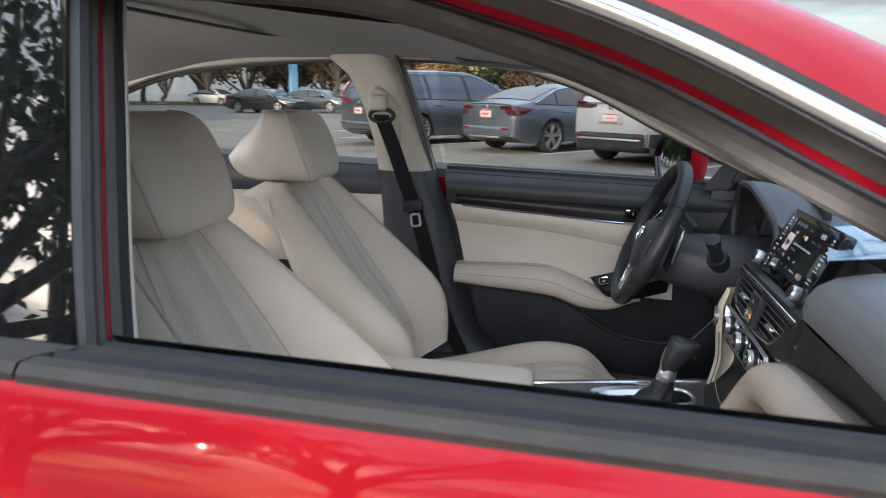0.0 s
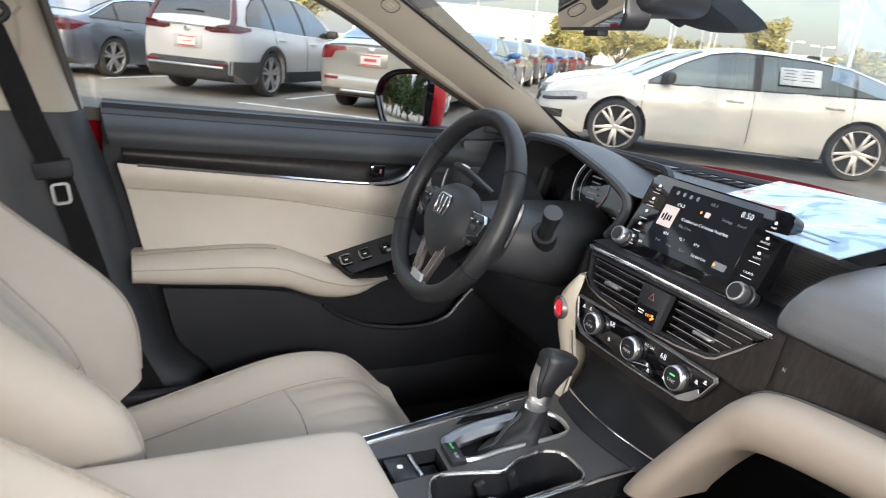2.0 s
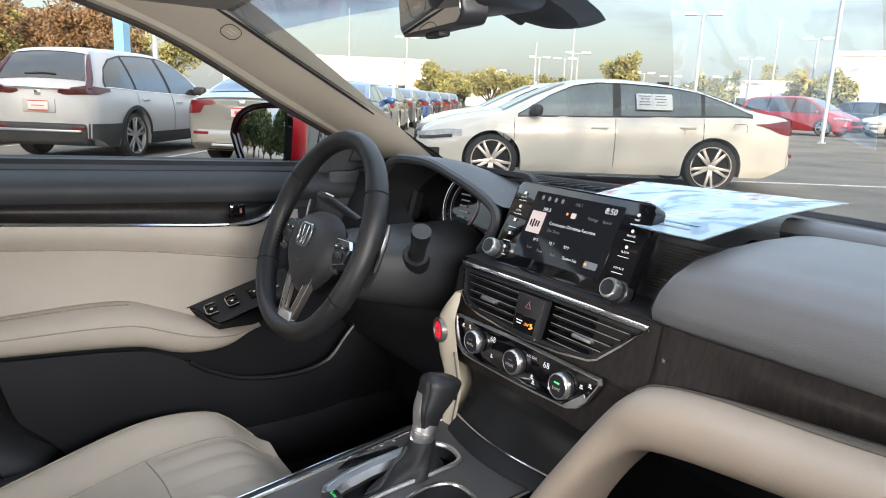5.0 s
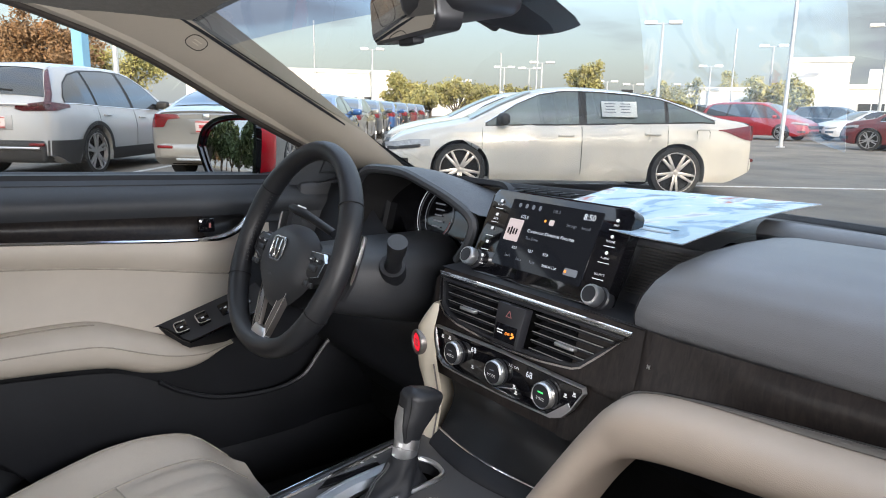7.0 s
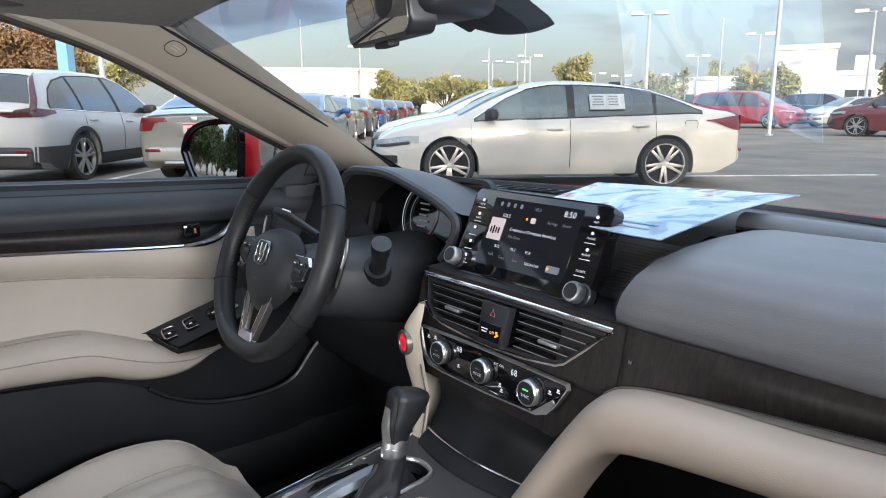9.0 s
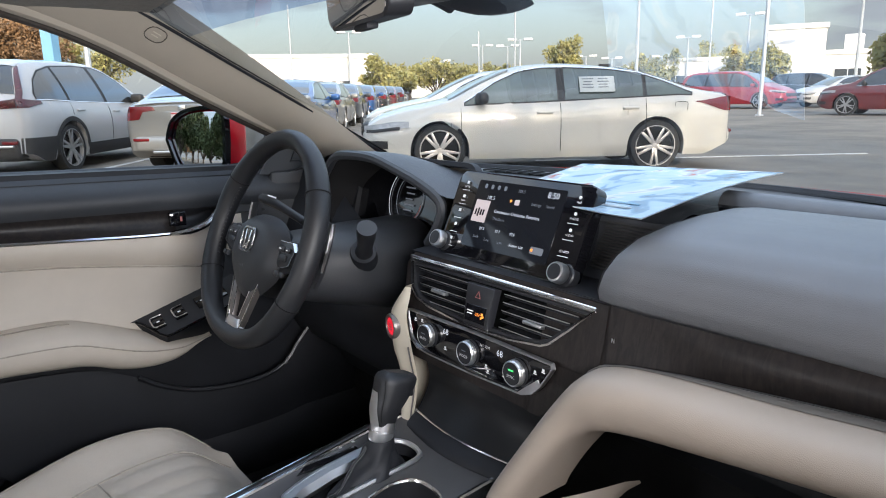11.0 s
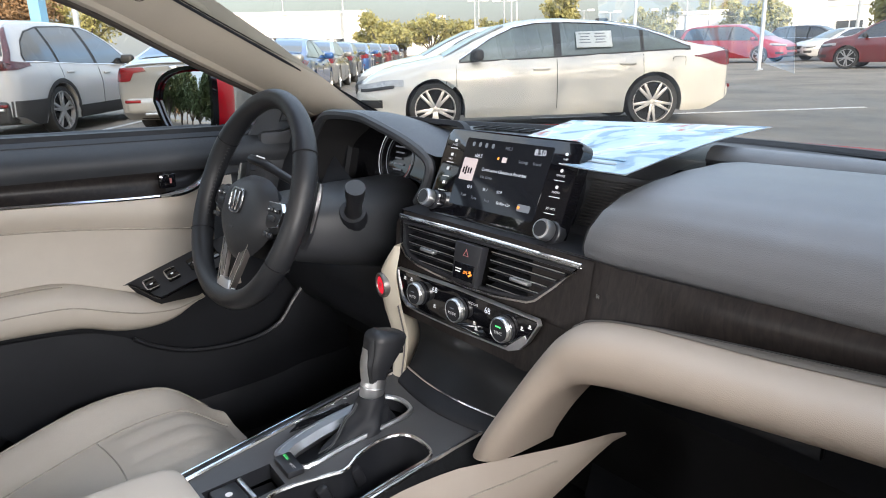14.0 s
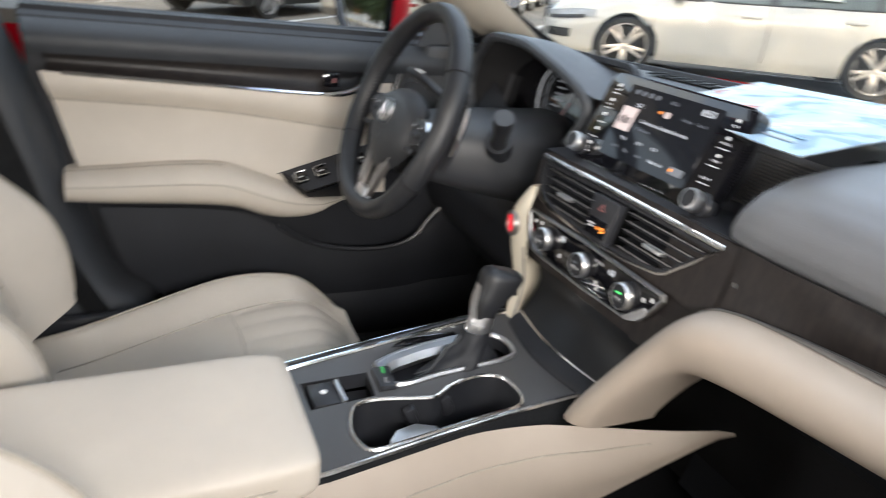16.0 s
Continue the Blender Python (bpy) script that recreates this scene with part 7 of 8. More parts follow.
part("hub_back", tube([WH @ Vector((0, 0, 0.0)), WH @ Vector((0, -0.01, -0.03))], [0.058, 0.046], 20), "black", steer)

column = thing("steering_column", "black steering column cover with stalks and shift paddles", "steering column", WC + Vector((0, 0.15, -0.1)))


def shroud(u, v):
    a = 2 * math.pi * v
    c = (WM @ Vector((0, -0.034, -0.034))).lerp(Vector((-0.374, 0.40, 0.80)), u)
    cs, sn = math.cos(a), math.sin(a)
    w, h = 0.066 + 0.034 * ease(u, 0, 0.5), 0.044 + 0.032 * u
    return c + Vector((math.copysign(abs(cs) ** 0.7, cs) * w, 0.02 * sn, math.copysign(abs(sn) ** 0.7, sn) * h * (1.0 if sn > 0 else 1.25)))


part("shroud", grid(shroud, 10, 32, wrap_v=True, cap_u=True), "shell", column)
# right stalk: stands up towards the driver with a round knob
part("wiper_stalk", tube(crom([(-0.285, 0.262, 0.838), (-0.250, 0.246, 0.868), (-0.224, 0.234, 0.900)], 8), [0.020, 0.017, 0.014, 0.013, 0.0135, 0.0155, 0.0165, 0.0165], 14), "satin", column)
part("stalk_boot", tube([(-0.305, 0.272, 0.822), (-0.272, 0.255, 0.850)], [0.030, 0.022], 16), "black", column)
st = tube(crom([(-0.44, 0.235, 0.880), (-0.50, 0.215, 0.905), (-0.545, 0.200, 0.918)], 6), [0.008, 0.008, 0.0085, 0.009, 0.0095, 0.008], 10)
lstalk = part("lamp_stalk", st, "satin", column)
part("stalk_mark", tube([(-0.505, 0.212, 0.920), (-0.525, 0.205, 0.924)], 0.0016, 4), "ink", lstalk)
for s in (-1, 1):
    pts = [WM @ Vector((s * x, y, z)) for x, y, z in ((0.150, 0.056, -0.036), (0.151, 0.030, -0.040), (0.146, 0.005, -0.044), (0.137, -0.022, -0.050))]
    paddle = part("shift_paddle", loft([[p, p + WM.to_3x3() @ Vector((-s * 0.045, 0.004, 0.008)), p + WM.to_3x3() @ Vector((-s * 0.045, 0.004, 0.0)), p + WM.to_3x3() @ Vector((0, 0, -0.006))] for p in crom(pts + [WM @ Vector((s * 0.118, -0.052, -0.056))], 12)]), "satin", column)
    part("paddle_edge", tube(crom(pts, 10), [0.0015, 0.0026, 0.003, 0.003, 0.003, 0.003, 0.003, 0.0028, 0.0024, 0.0015], 6), "silver", paddle, "silver paddle edge")

# ---- instrument cluster ----
clus = thing("instrument_cluster", "dark instrument cluster with a lit round gauge behind a hood", "instrument cluster", (-0.37, 0.42, 0.86))
cm = axes((-0.375, 0.435, 0.902), (1, 0, 0), (0, 0.26, 1))
part("face", prism(round_rect(0.36, 0.150, 0.03, 6), 0.004, cm, 0.001), "piano", clus)
part("bezel", frame_of(round_rect(0.37, 0.160, 0.03, 6), 0.012, 0.014, cm), "black", clus)
arc = [Vector((-0.010 + 0.062 * math.cos(radians(a)), 0.004 + 0.062 * math.sin(radians(a)), 0.006)) for a in range(60, 290, 8)]
part("gauge_rim", tube([cm @ p for p in arc] + [cm @ Vector((0.085, -0.054, 0.006))], 0.0006, 5), "screen_text", clus)
part("gauge_ring", tube([cm @ Vector((-0.004 + 0.042 * math.cos(2 * math.pi * i / 36), 0.004 + 0.046 * math.sin(2 * math.pi * i / 36), 0.006)) for i in range(36)], 0.0008, 5, closed=True), "screen_dim", clus)
part("red_zone", tube([cm @ Vector((-0.004 + 0.040 * math.cos(radians(a)), 0.004 + 0.044 * math.sin(radians(a)), 0.0065)) for a in range(-75, -5, 8)], 0.0013, 5), "ink_red", clus)
part("speed_rim", tube([cm @ Vector((0.165 + 0.060 * math.cos(radians(a)), -0.010 + 0.060 * math.sin(radians(a)), 0.006)) for a in range(125, 235, 8)], 0.0007, 5), "grey_trim", clus)
for i, a in enumerate(range(130, 236, 15)):
    part("speed_mark", moved(box((0.165 + 0.052 * math.cos(radians(a)), -0.010 + 0.052 * math.sin(radians(a)), 0.0062), (0.007, 0.0016, 0.0006), m=Matrix.Rotation(radians(a), 4, "Z")), cm), "ink", clus)
words("40", 0.010, cm @ Matrix.Translation((0.125, 0.012, 0.0064)), "ink", clus, "gauge_text")
words("20", 0.010, cm @ Matrix.Translation((0.122, -0.016, 0.0064)), "ink", clus, "gauge_text")
for i in range(5):
    part("readout_bar", moved(box((-0.006 + 0.003 * (i % 2), 0.026 - 0.011 * i, 0.0062), (0.030 - 0.004 * (i % 3), 0.0028, 0.0005)), cm), "screen_dim", clus)
part("warning_lamp", moved(box((0.090, -0.058, 0.0066), (0.006, 0.010, 0.001), 0.002), cm), "led_red", clus)
part("info_bar", moved(join(box((0.090, -0.020, 0.0062), (0.006, 0.006, 0.0005)), box((0.088, -0.036, 0.0062), (0.018, 0.003, 0.0005))), cm), "screen_dim", clus)


# ---- seats ----
def seat(label, cx, dy, dz=0.0, low_shift=0.0, plump=1.0):
    """A bucket front seat in pale leather: backrest with bolsters and fluted insert, cushion, head restraint."""
    s = thing("front_seat", label, "car seat", (cx, -0.25 + dy, 0.26), group="front seats")
    low, high = Vector((0, -0.455 + dy + low_shift, 0.455 + dz)), Vector((0, -0.778 + dy, 1.008 + dz))
    up = (high - low).normalized()
    out = Vector((0, up.z, -up.y))

    def back(u, v, lift=0.0):
        """Front of the backrest: u up, v across from -1 to 1."""
        half = spline([(0, 0.235), (0.15, 0.250), (0.35, 0.258), (0.55, 0.246), (0.75, 0.215), (0.90, 0.182), (0.97, 0.150), (1.0, 0.105)], u)
        k = abs(v)
        bol = spline([(0, 0.085), (0.12, 0.104), (0.25, 0.110), (0.42, 0.096), (0.6, 0.068), (0.78, 0.040), (1, 0.004)], u) * plump
        f = bol * ease(k, 0.46, 0.80) - 0.085 * max(0.0, (k - 0.80) / 0.20) ** 2.2
        belly = 0.028 * math.exp(-((u - 0.22) / 0.2) ** 2)
        flute = 0.0017 * abs(math.sin(v * 17.0)) * ease(0.36 - k, 0, 0.04) * ease(u, 0.16, 0.22) * ease(0.93 - u, 0, 0.06)
        roll = -0.055 * ease(u, 0.93, 1.0) ** 2
        p = low.lerp(high, u) + Vector((half * v, 0, 0)) + out * (f + belly + flute + roll + 0.012 * math.sin(math.pi * u) + lift)
        return p + Vector((cx, 0, 0))

    def shell(u, v):
        """The whole backrest: front for v under a half, the back of it beyond."""
        if v < 0.62:
            return back(u, -1 + 2 * v / 0.62)
        f = (v - 0.62) / 0.38
        e = back(u, 1 - 2 * f)
        t = math.sin(math.pi * f) ** 0.5
        base = low.lerp(high, u) + Vector((e.x, 0, 0)) - out * (0.02 + 0.075 * t * (1 - 0.6 * u))
        return base + Vector((0, 0, -0.02 * ease(u, 0.9, 1)))
    part("backrest", grid(shell, 44, 96, wrap_v=True, cap_u=True), "leather", s, sharp=60)
    part("back_insert", grid(lambda u, v: back(0.17 + 0.76 * u, (-1 + 2 * v) * 0.335, 0.0012), 40, 40), "leather_perf", s, "fluted perforated leather insert")
    for k in (-0.50, 0.50):
        part("bolster_seam", tube([back(0.08 + 0.88 * i / 30, k * (1 - 0.10 * ease(i / 30, 0.6, 1)), 0.0008) for i in range(31)], 0.0016, 5), "piping", s)
    for k in (-0.79, 0.79):
        part("edge_seam", tube([back(0.03 + 0.93 * i / 36, k, 0.0012) for i in range(37)], 0.0022, 6), "piping", s)
    part("cross_seam", tube([back(0.17 + 0.03 * math.sin(math.pi * i / 20), -0.5 + i / 20, 0.001) for i in range(21)], 0.0014, 5), "piping", s)

    def cushion(u, v, lift=0.0):
        """Top of the cushion: u from rear to front, v across."""
        y = -0.50 + 0.575 * u + dy
        half = spline([(0, 0.225), (0.3, 0.255), (0.65, 0.262), (0.82, 0.254), (0.93, 0.228), (1, 0.180)], u)
        k = abs(v)
        z = 0.398 + 0.088 * ease(u, 0.0, 0.80) - 0.055 * ease(u, 0.80, 1.0) ** 1.6 + dz
        z += 0.034 * ease(k, 0.44, 0.76) * (1 - 0.75 * ease(u, 0.55, 1.0)) - 0.080 * max(0.0, (k - 0.76) / 0.24) ** 2.0
        z += 0.0030 * abs(math.sin(v * 15.0)) * ease(0.40 - k, 0, 0.05) * ease(u, 0.60, 0.66) * ease(1 - u, 0.03, 0.1)
        return Vector((cx + half * v, y, z + lift))

    def seat_pan(u, v):
        if v < 0.66:
            return cushion(u, -1 + 2 * v / 0.66)
        f = (v - 0.66) / 0.34
        e = cushion(u, 1 - 2 * f)
        return Vector((e.x, e.y - 0.02 * ease(u, 0.85, 1), 0.30 + dz + 0.10 * (1 - math.sin(math.pi * f) ** 0.4)))
    part("cushion", grid(seat_pan, 40, 90, wrap_v=True, cap_u=True), "leather", s, sharp=60)
    part("cushion_insert", grid(lambda u, v: cushion(0.30 + 0.66 * u, (-1 + 2 * v) * 0.40, 0.001), 30, 36), "leather", s, "fluted leather insert")
    for k in (-0.46, 0.46):
        part("cushion_seam", tube([cushion(0.10 + 0.88 * i / 26, k, 0.0008) for i in range(27)], 0.0016, 5), "piping", s)
    part("cushion_cross_seam", tube([cushion(0.60 + 0.02 * math.sin(math.pi * i / 20), -0.46 + 0.92 * i / 20, 0.001) for i in range(21)], 0.0014, 5), "piping", s)
    for k in (-0.77, 0.77):
        part("cushion_edge_seam", tube([cushion(0.04 + 0.92 * i / 26, k, 0.001) for i in range(27)], 0.0018, 5), "piping", s)

    hc = Vector((cx, -0.788 + dy, 1.070 + dz))

    def head(u, v):
        """The head restraint: a rounded wedge, thick in front."""
        a = 2 * math.pi * v
        b = math.pi * (u - 0.5)
        sg = lambda w, e: math.copysign(abs(w) ** e, w)  # noqa: E731
        x = sg(math.cos(a), 0.24) * sg(math.cos(b), 0.26)
        d = sg(math.sin(a), 0.42) * sg(math.cos(b), 0.30)
        z = sg(math.sin(b), 0.48)
        wide = 0.124 - 0.012 * abs(z) - 0.020 * ease(-d, 0.2, 1.0)
        depth = 0.080 if d > 0 else 0.150 * (1 - 0.90 * ease(z, -0.35, 1.0))
        return hc + Vector((x * wide, d * depth - 0.030 * z, z * 0.087 + 0.010 * d * (1 - abs(z))))
    bm = grid(head, 34, 72, wrap_v=True)
    bmesh.ops.remove_doubles(bm, verts=bm.verts[:], dist=1e-5)
    hr = part("head_restraint", bm, "leather", s, sharp=70)
    for sx in (0.1075, 0.3925):
        part("restraint_seam", tube([head(0.04 + 0.92 * i / 24, sx) + (head(0.04 + 0.92 * i / 24, sx) - hc).normalized() * 0.0008 for i in range(25)], 0.0019, 5), "piping", hr)
    for sx in (-0.05, 0.05):
        part("restraint_post", tube([(cx + sx, -0.785 + dy, 0.94 + dz), (cx + sx, -0.80 + dy, 1.02 + dz)], 0.006, 8), "chrome", hr)
    part("seat_base", box((cx, -0.22 + dy, 0.275), (0.42, 0.50, 0.07), 0.02), "black", s)
    for sx in (-0.19, 0.19):
        part("seat_rail", box((cx + sx, -0.22 + dy, 0.255), (0.05, 0.62, 0.035), 0.008), "black", s)
    part("side_cover", box((cx + (-0.262 if cx < 0 else 0.262), -0.33 + dy, 0.37), (0.03, 0.34, 0.12), 0.014), "satin", s)
    return back, cushion


seat("ivory leather driver's seat with fluted insert and shaped bolsters", -0.372, 0.0, 0.0, -0.032, 0.95)
seat("ivory leather passenger seat with fluted insert, beside the open window", 0.380, 0.088, 0.014, -0.050, 1.10)
part("belt_buckle", box((-0.125, -0.50, 0.545), (0.03, 0.05, 0.09), 0.01), "black", bpy.data.objects["front_seat"])

# rear bench
bench = thing("rear_bench", "ivory leather rear bench in the shade behind the front seats", "car seat", (0, -1.4, 0.25))
part("bench_back", pad_box(-0.70, 0.70, -1.78, -1.55, 0.42, 0.98, 0.05, 0.0, 24, 48), "leather", bench)
part("bench_cushion", pad_box(-0.70, 0.70, -1.65, -1.10, 0.26, 0.48, 0.05, 0.02, 24, 48), "leather", bench)
for x in (-0.42, 0.42):
    part("head_restraint", pad_box(x - 0.12, x + 0.12, -1.80, -1.66, 0.96, 1.10, 0.04, 0.0, 20, 36), "leather", bench)


# ---- inner door panels ----
def door_panel(s, label):
    d = thing("door_panel", label, "door panel", (s * 0.77, 0.0, 0.3), group="door panels")
    F = lambda v: flip(Vector(v), s)  # noqa: E731

    def rear(z):
        return lerp_table([(0.30, -0.20), (0.40, -0.272), (0.45, -0.335), (0.65, -0.397), (0.85, -0.440), (0.99, -0.470)], z)[0]

    def line(table, y):
        return spline(table, y)
    WT = [(-0.45, 0.902), (-0.2, 0.892), (0.10, 0.880), (0.55, 0.862)]      # lower edge of the upper pad
    CH = [(-0.45, 0.873), (-0.371, 0.866), (-0.125, 0.847), (0.083, 0.832), (0.15, 0.836), (0.187, 0.855), (0.55, 0.85)]  # bright strip
    CR2 = [(-0.45, 0.820), (-0.127, 0.793), (0.16, 0.747), (0.55, 0.69)]     # crease
    AT = [(-0.45, 0.683), (-0.36, 0.687), (-0.139, 0.690), (-0.06, 0.664), (0.018, 0.632), (0.139, 0.604), (0.55, 0.60)]  # arm rest's upper edge
    AB = [(-0.45, 0.630), (-0.361, 0.620), (-0.114, 0.597), (-0.036, 0.570), (0.05, 0.566), (0.139, 0.598), (0.55, 0.60)]  # lower edge

    def sheet(lo, hi, xlo, xhi, bulge, y1=0.56, n=26, m=10, y0=None):
        def fn(u, v):
            zz = line(lo, 0) * (1 - v) + line(hi, 0) * v
            a = rear(zz) if y0 is None else y0
            y = a + (y1 - a) * u
            z = line(lo, y) * (1 - v) + line(hi, y) * v
            return F((xlo + (xhi - xlo) * v - bulge * math.sin(math.pi * v), y, z))
        return grid(fn, n, m)
    BT = [(-0.5, belt(-0.5, s) + 0.004), (0.56, belt(0.56, s) + 0.004)]
    part("upper_pad", sheet(WT, BT, 0.762, 0.792, 0.022), "soft", d)
    part("wood_strip", sheet(CH, [(y, z + 0.001) for y, z in WT], 0.752, 0.764, -0.012, 0.100, y0=-0.425), "wood", d, "dark brown wood-grain strip")
    part("handle_bowl", sheet(CH, WT, 0.758, 0.772, -0.020, 0.30, y0=0.100), "satin", d)
    part("front_filler", sheet([(0.3, 0.70), (0.56, 0.66)], WT, 0.768, 0.766, 0.006, 0.56, y0=0.19), "soft", d)
    chrome = [F((0.752, y, line(CH, y))) for y in [-0.40 + 0.555 * i / 30 for i in range(31)]]
    part("bright_strip", tube(chrome, 0.0036, 6), "chrome", d, "thin chrome strip")
    part("inner_handle", tube(crom([F((0.748, 0.085, 0.833)), F((0.742, 0.130, 0.836)), F((0.740, 0.165, 0.850)), F((0.744, 0.188, 0.876))], 12), [0.0045, 0.006, 0.007, 0.008, 0.008, 0.008, 0.008, 0.008, 0.007, 0.006, 0.005, 0.003], 8), "chrome", d, "chrome inner door handle")
    lock = part("lock_switch", box(F((0.752, 0.102, 0.862)), (0.012, 0.034, 0.030), 0.003), "piano", d)
    part("lock_light", box(F((0.745, 0.108, 0.862)), (0.002, 0.004, 0.010)), "ink_red", lock)
    part("upper_insert", sheet(CR2, CH, 0.772, 0.754, 0.008, 0.24), "leather", d)
    part("lower_insert", sheet(AT, CR2, 0.768, 0.772, -0.006, 0.24), "leather", d)
    part("crease_seam", tube([F((0.7715, y, line(CR2, y))) for y in [-0.425 + 0.66 * i / 24 for i in range(25)]], 0.0022, 5), "piping", d)

    def rest(u, v):
        y = -0.418 + 0.565 * u
        a, b = line(AT, y), line(AB, y)
        w = lerp_table([(0, 0.080), (0.45, 0.086), (0.70, 0.085), (0.88, 0.075), (1.0, 0.040)], u)[0]
        q = math.pi * v
        return F((0.790 - w * math.sin(q) ** 0.6, y, (a + b) / 2 + (a - b) / 2 * math.copysign(abs(math.cos(q)) ** 0.8, math.cos(q)) - 0.006 * math.sin(q)))
    part("arm_rest", grid(rest, 36, 18), "leather", d, "ivory stitched arm rest")
    part("rest_end", grid(lambda u, v: rest(0, v).lerp(F((0.785, -0.418, 0.655)), u), 3, 18), "leather", d)
    part("rest_seam", tube([rest(i / 34, 0.42) + F((-0.0010, 0, 0.0008)) for i in range(35)], 0.0014, 5), "piping", d)
    part("rest_top_seam", tube([rest(i / 34 * 0.52, 0.10) + F((-0.001, 0, 0.001)) for i in range(35)], 0.0014, 5), "piping", d)
    # switch plate that climbs forward from the arm rest
    def plate_at(u, v):
        y = -0.012 + 0.222 * u
        zt = 0.655 + 0.30 * (y + 0.012)
        w = 0.058 * ease(u, -0.02, 0.22)
        return F((0.768 - w * v, y + 0.012 * v, zt - 0.040 * v * ease(u, -0.02, 0.22)))
    plate = part("switch_plate", grid(plate_at, 20, 6), "satin", d)
    part("plate_edge", tube([plate_at(i / 20, 1.0) for i in range(21)], 0.0028, 6), "piano", plate)
    part("pull_cup", grid(lambda u, v: plate_at(u, 1.0).lerp(plate_at(u, 1.0) + F((0.045, 0, -0.055)), v), 20, 4), "black", d)
    for u0, v0, big in ((0.20, 0.45, True), (0.40, 0.45, True), (0.62, 0.45, False), (0.80, 0.45, False)):
        o = plate_at(u0, v0)
        km = axes(o, plate_at(u0 + 0.05, v0) - o, plate_at(u0, v0 + 0.1) - o)
        if km.col[2].z < 0:
            km = axes(o, plate_at(u0 + 0.05, v0) - o, o - plate_at(u0, v0 + 0.1))
        key = part("window_key", moved(box((0, 0, 0.001), (0.026, 0.030, 0.008), 0.003), km), "piano", plate)
        if big:
            part("key_edge", tube(crom([km @ Vector(q) for q in ((0.012, -0.013, 0.006), (-0.010, -0.012, 0.0075), (-0.013, 0.0, 0.008), (-0.010, 0.012, 0.0075), (0.012, 0.013, 0.006))], 16), 0.0014, 5), "chrome", key)
        part("key_mark", moved(box((0, 0, 0.0054), (0.006, 0.003, 0.0005)), km), "ink", key)
    # lower panel with the map pocket
    LO = [(-0.45, 0.30), (0.56, 0.30)]
    MID = [(-0.45, 0.625), (-0.36, 0.618), (-0.11, 0.594), (-0.03, 0.56), (0.02, 0.525), (0.10, 0.492), (0.22, 0.480), (0.30, 0.500), (0.345, 0.552), (0.40, 0.60), (0.56, 0.64)]
    part("lower_panel", sheet(LO, MID, 0.745, 0.715, 0.014, n=40, m=14), "black", d)
    part("pocket_lip", tube([F((0.716, y, line(MID, y))) for y in [-0.02 + 0.42 * i / 30 for i in range(31)]], 0.0055, 6), "satin", d)
    part("pocket_back", sheet([(-0.45, 0.45), (0.56, 0.45)], [(-0.45, 0.68), (0.139, 0.66), (0.56, 0.72)], 0.785, 0.775, 0.0, y0=-0.10), "black", d)
    part("sail_panel", prism([(0.30, belt(0.3, s)), (0.56, belt(0.56, s) - 0.02), (0.50, 0.965), (0.355, 1.020)], 0.012, Matrix(((0, 0, s, s * 0.772), (1, 0, 0, 0), (0, 1, 0, 0), (0, 0, 0, 1))), 0.004), "soft", d)
    part("tweeter", frame_of([(p[0] + 0.425, p[1] + 0.972) for p in ((-0.05, -0.012), (0.05, -0.020), (0.04, 0.012), (-0.03, 0.026))], 0.006, 0.004, Matrix(((0, 0, -s, s * 0.771), (1, 0, 0, 0), (0, 1, 0, 0), (0, 0, 0, 1)))), "black", d)
    return d


door_panel(-1, "driver's door panel with ivory insert, wood strip and black pocket")
door_panel(1, "passenger door panel with ivory insert under the open window")
for s in (1, -1):
    rp = thing("rear_door_panel", "rear door panel with ivory insert and black upper pad", "door panel", (s * 0.77, -1.0, 0.3), group="door panels")
    part("upper_pad", grid(lambda u, v, s=s: flip(Vector((0.762 + 0.03 * v - 0.02 * math.sin(math.pi * v), -0.60 - 0.95 * u, 0.89 + (belt(-0.6 - 0.95 * u, s) - 0.885) * v)), s), 8, 8), "soft", rp)
    part("insert", grid(lambda u, v, s=s: flip(Vector((0.765, -0.60 - 0.95 * u, 0.66 + 0.23 * v)), s), 6, 6), "leather", rp)
    part("lower_panel", grid(lambda u, v, s=s: flip(Vector((0.755, -0.60 - 0.95 * u, 0.28 + 0.38 * v)), s), 6, 6), "black", rp)

# ---- mirrors ----
rv = thing("interior_mirror", "black frameless interior mirror on a stalk below the roof console", "mirror", (-0.04, 0.15, 1.2))
mm = axes((-0.045, 0.118, 1.222), (1, -0.24, 0.0), (0, -0.08, 1))
if mm.col[2].y > 0:
    mm = mm @ Matrix.Rotation(math.pi, 4, "Y")
part("shell", prism(round_rect(0.225, 0.066, 0.018, 6), 0.030, mm @ Matrix.Translation((0, 0, -0.030)), 0.004), "satin", rv)
part("mirror_glass", prism(round_rect(0.216, 0.058, 0.015, 6), 0.0012, mm @ Matrix.Translation((0, 0, 0.0004))), "mirror", rv)
part("mirror_button", moved(box((0.0, -0.036, -0.012), (0.05, 0.008, 0.016), 0.003), mm), "black", rv)
part("stalk", tube(crom([(-0.035, 0.150, 1.228), (-0.01, 0.19, 1.232), (0.0, 0.235, 1.215)], 6), 0.013, 10), "black", rv)
pod = thing("camera_pod", "black camera and sensor housing at the top of the windscreen", "sensor housing", (0.02, 0.1, 1.2))


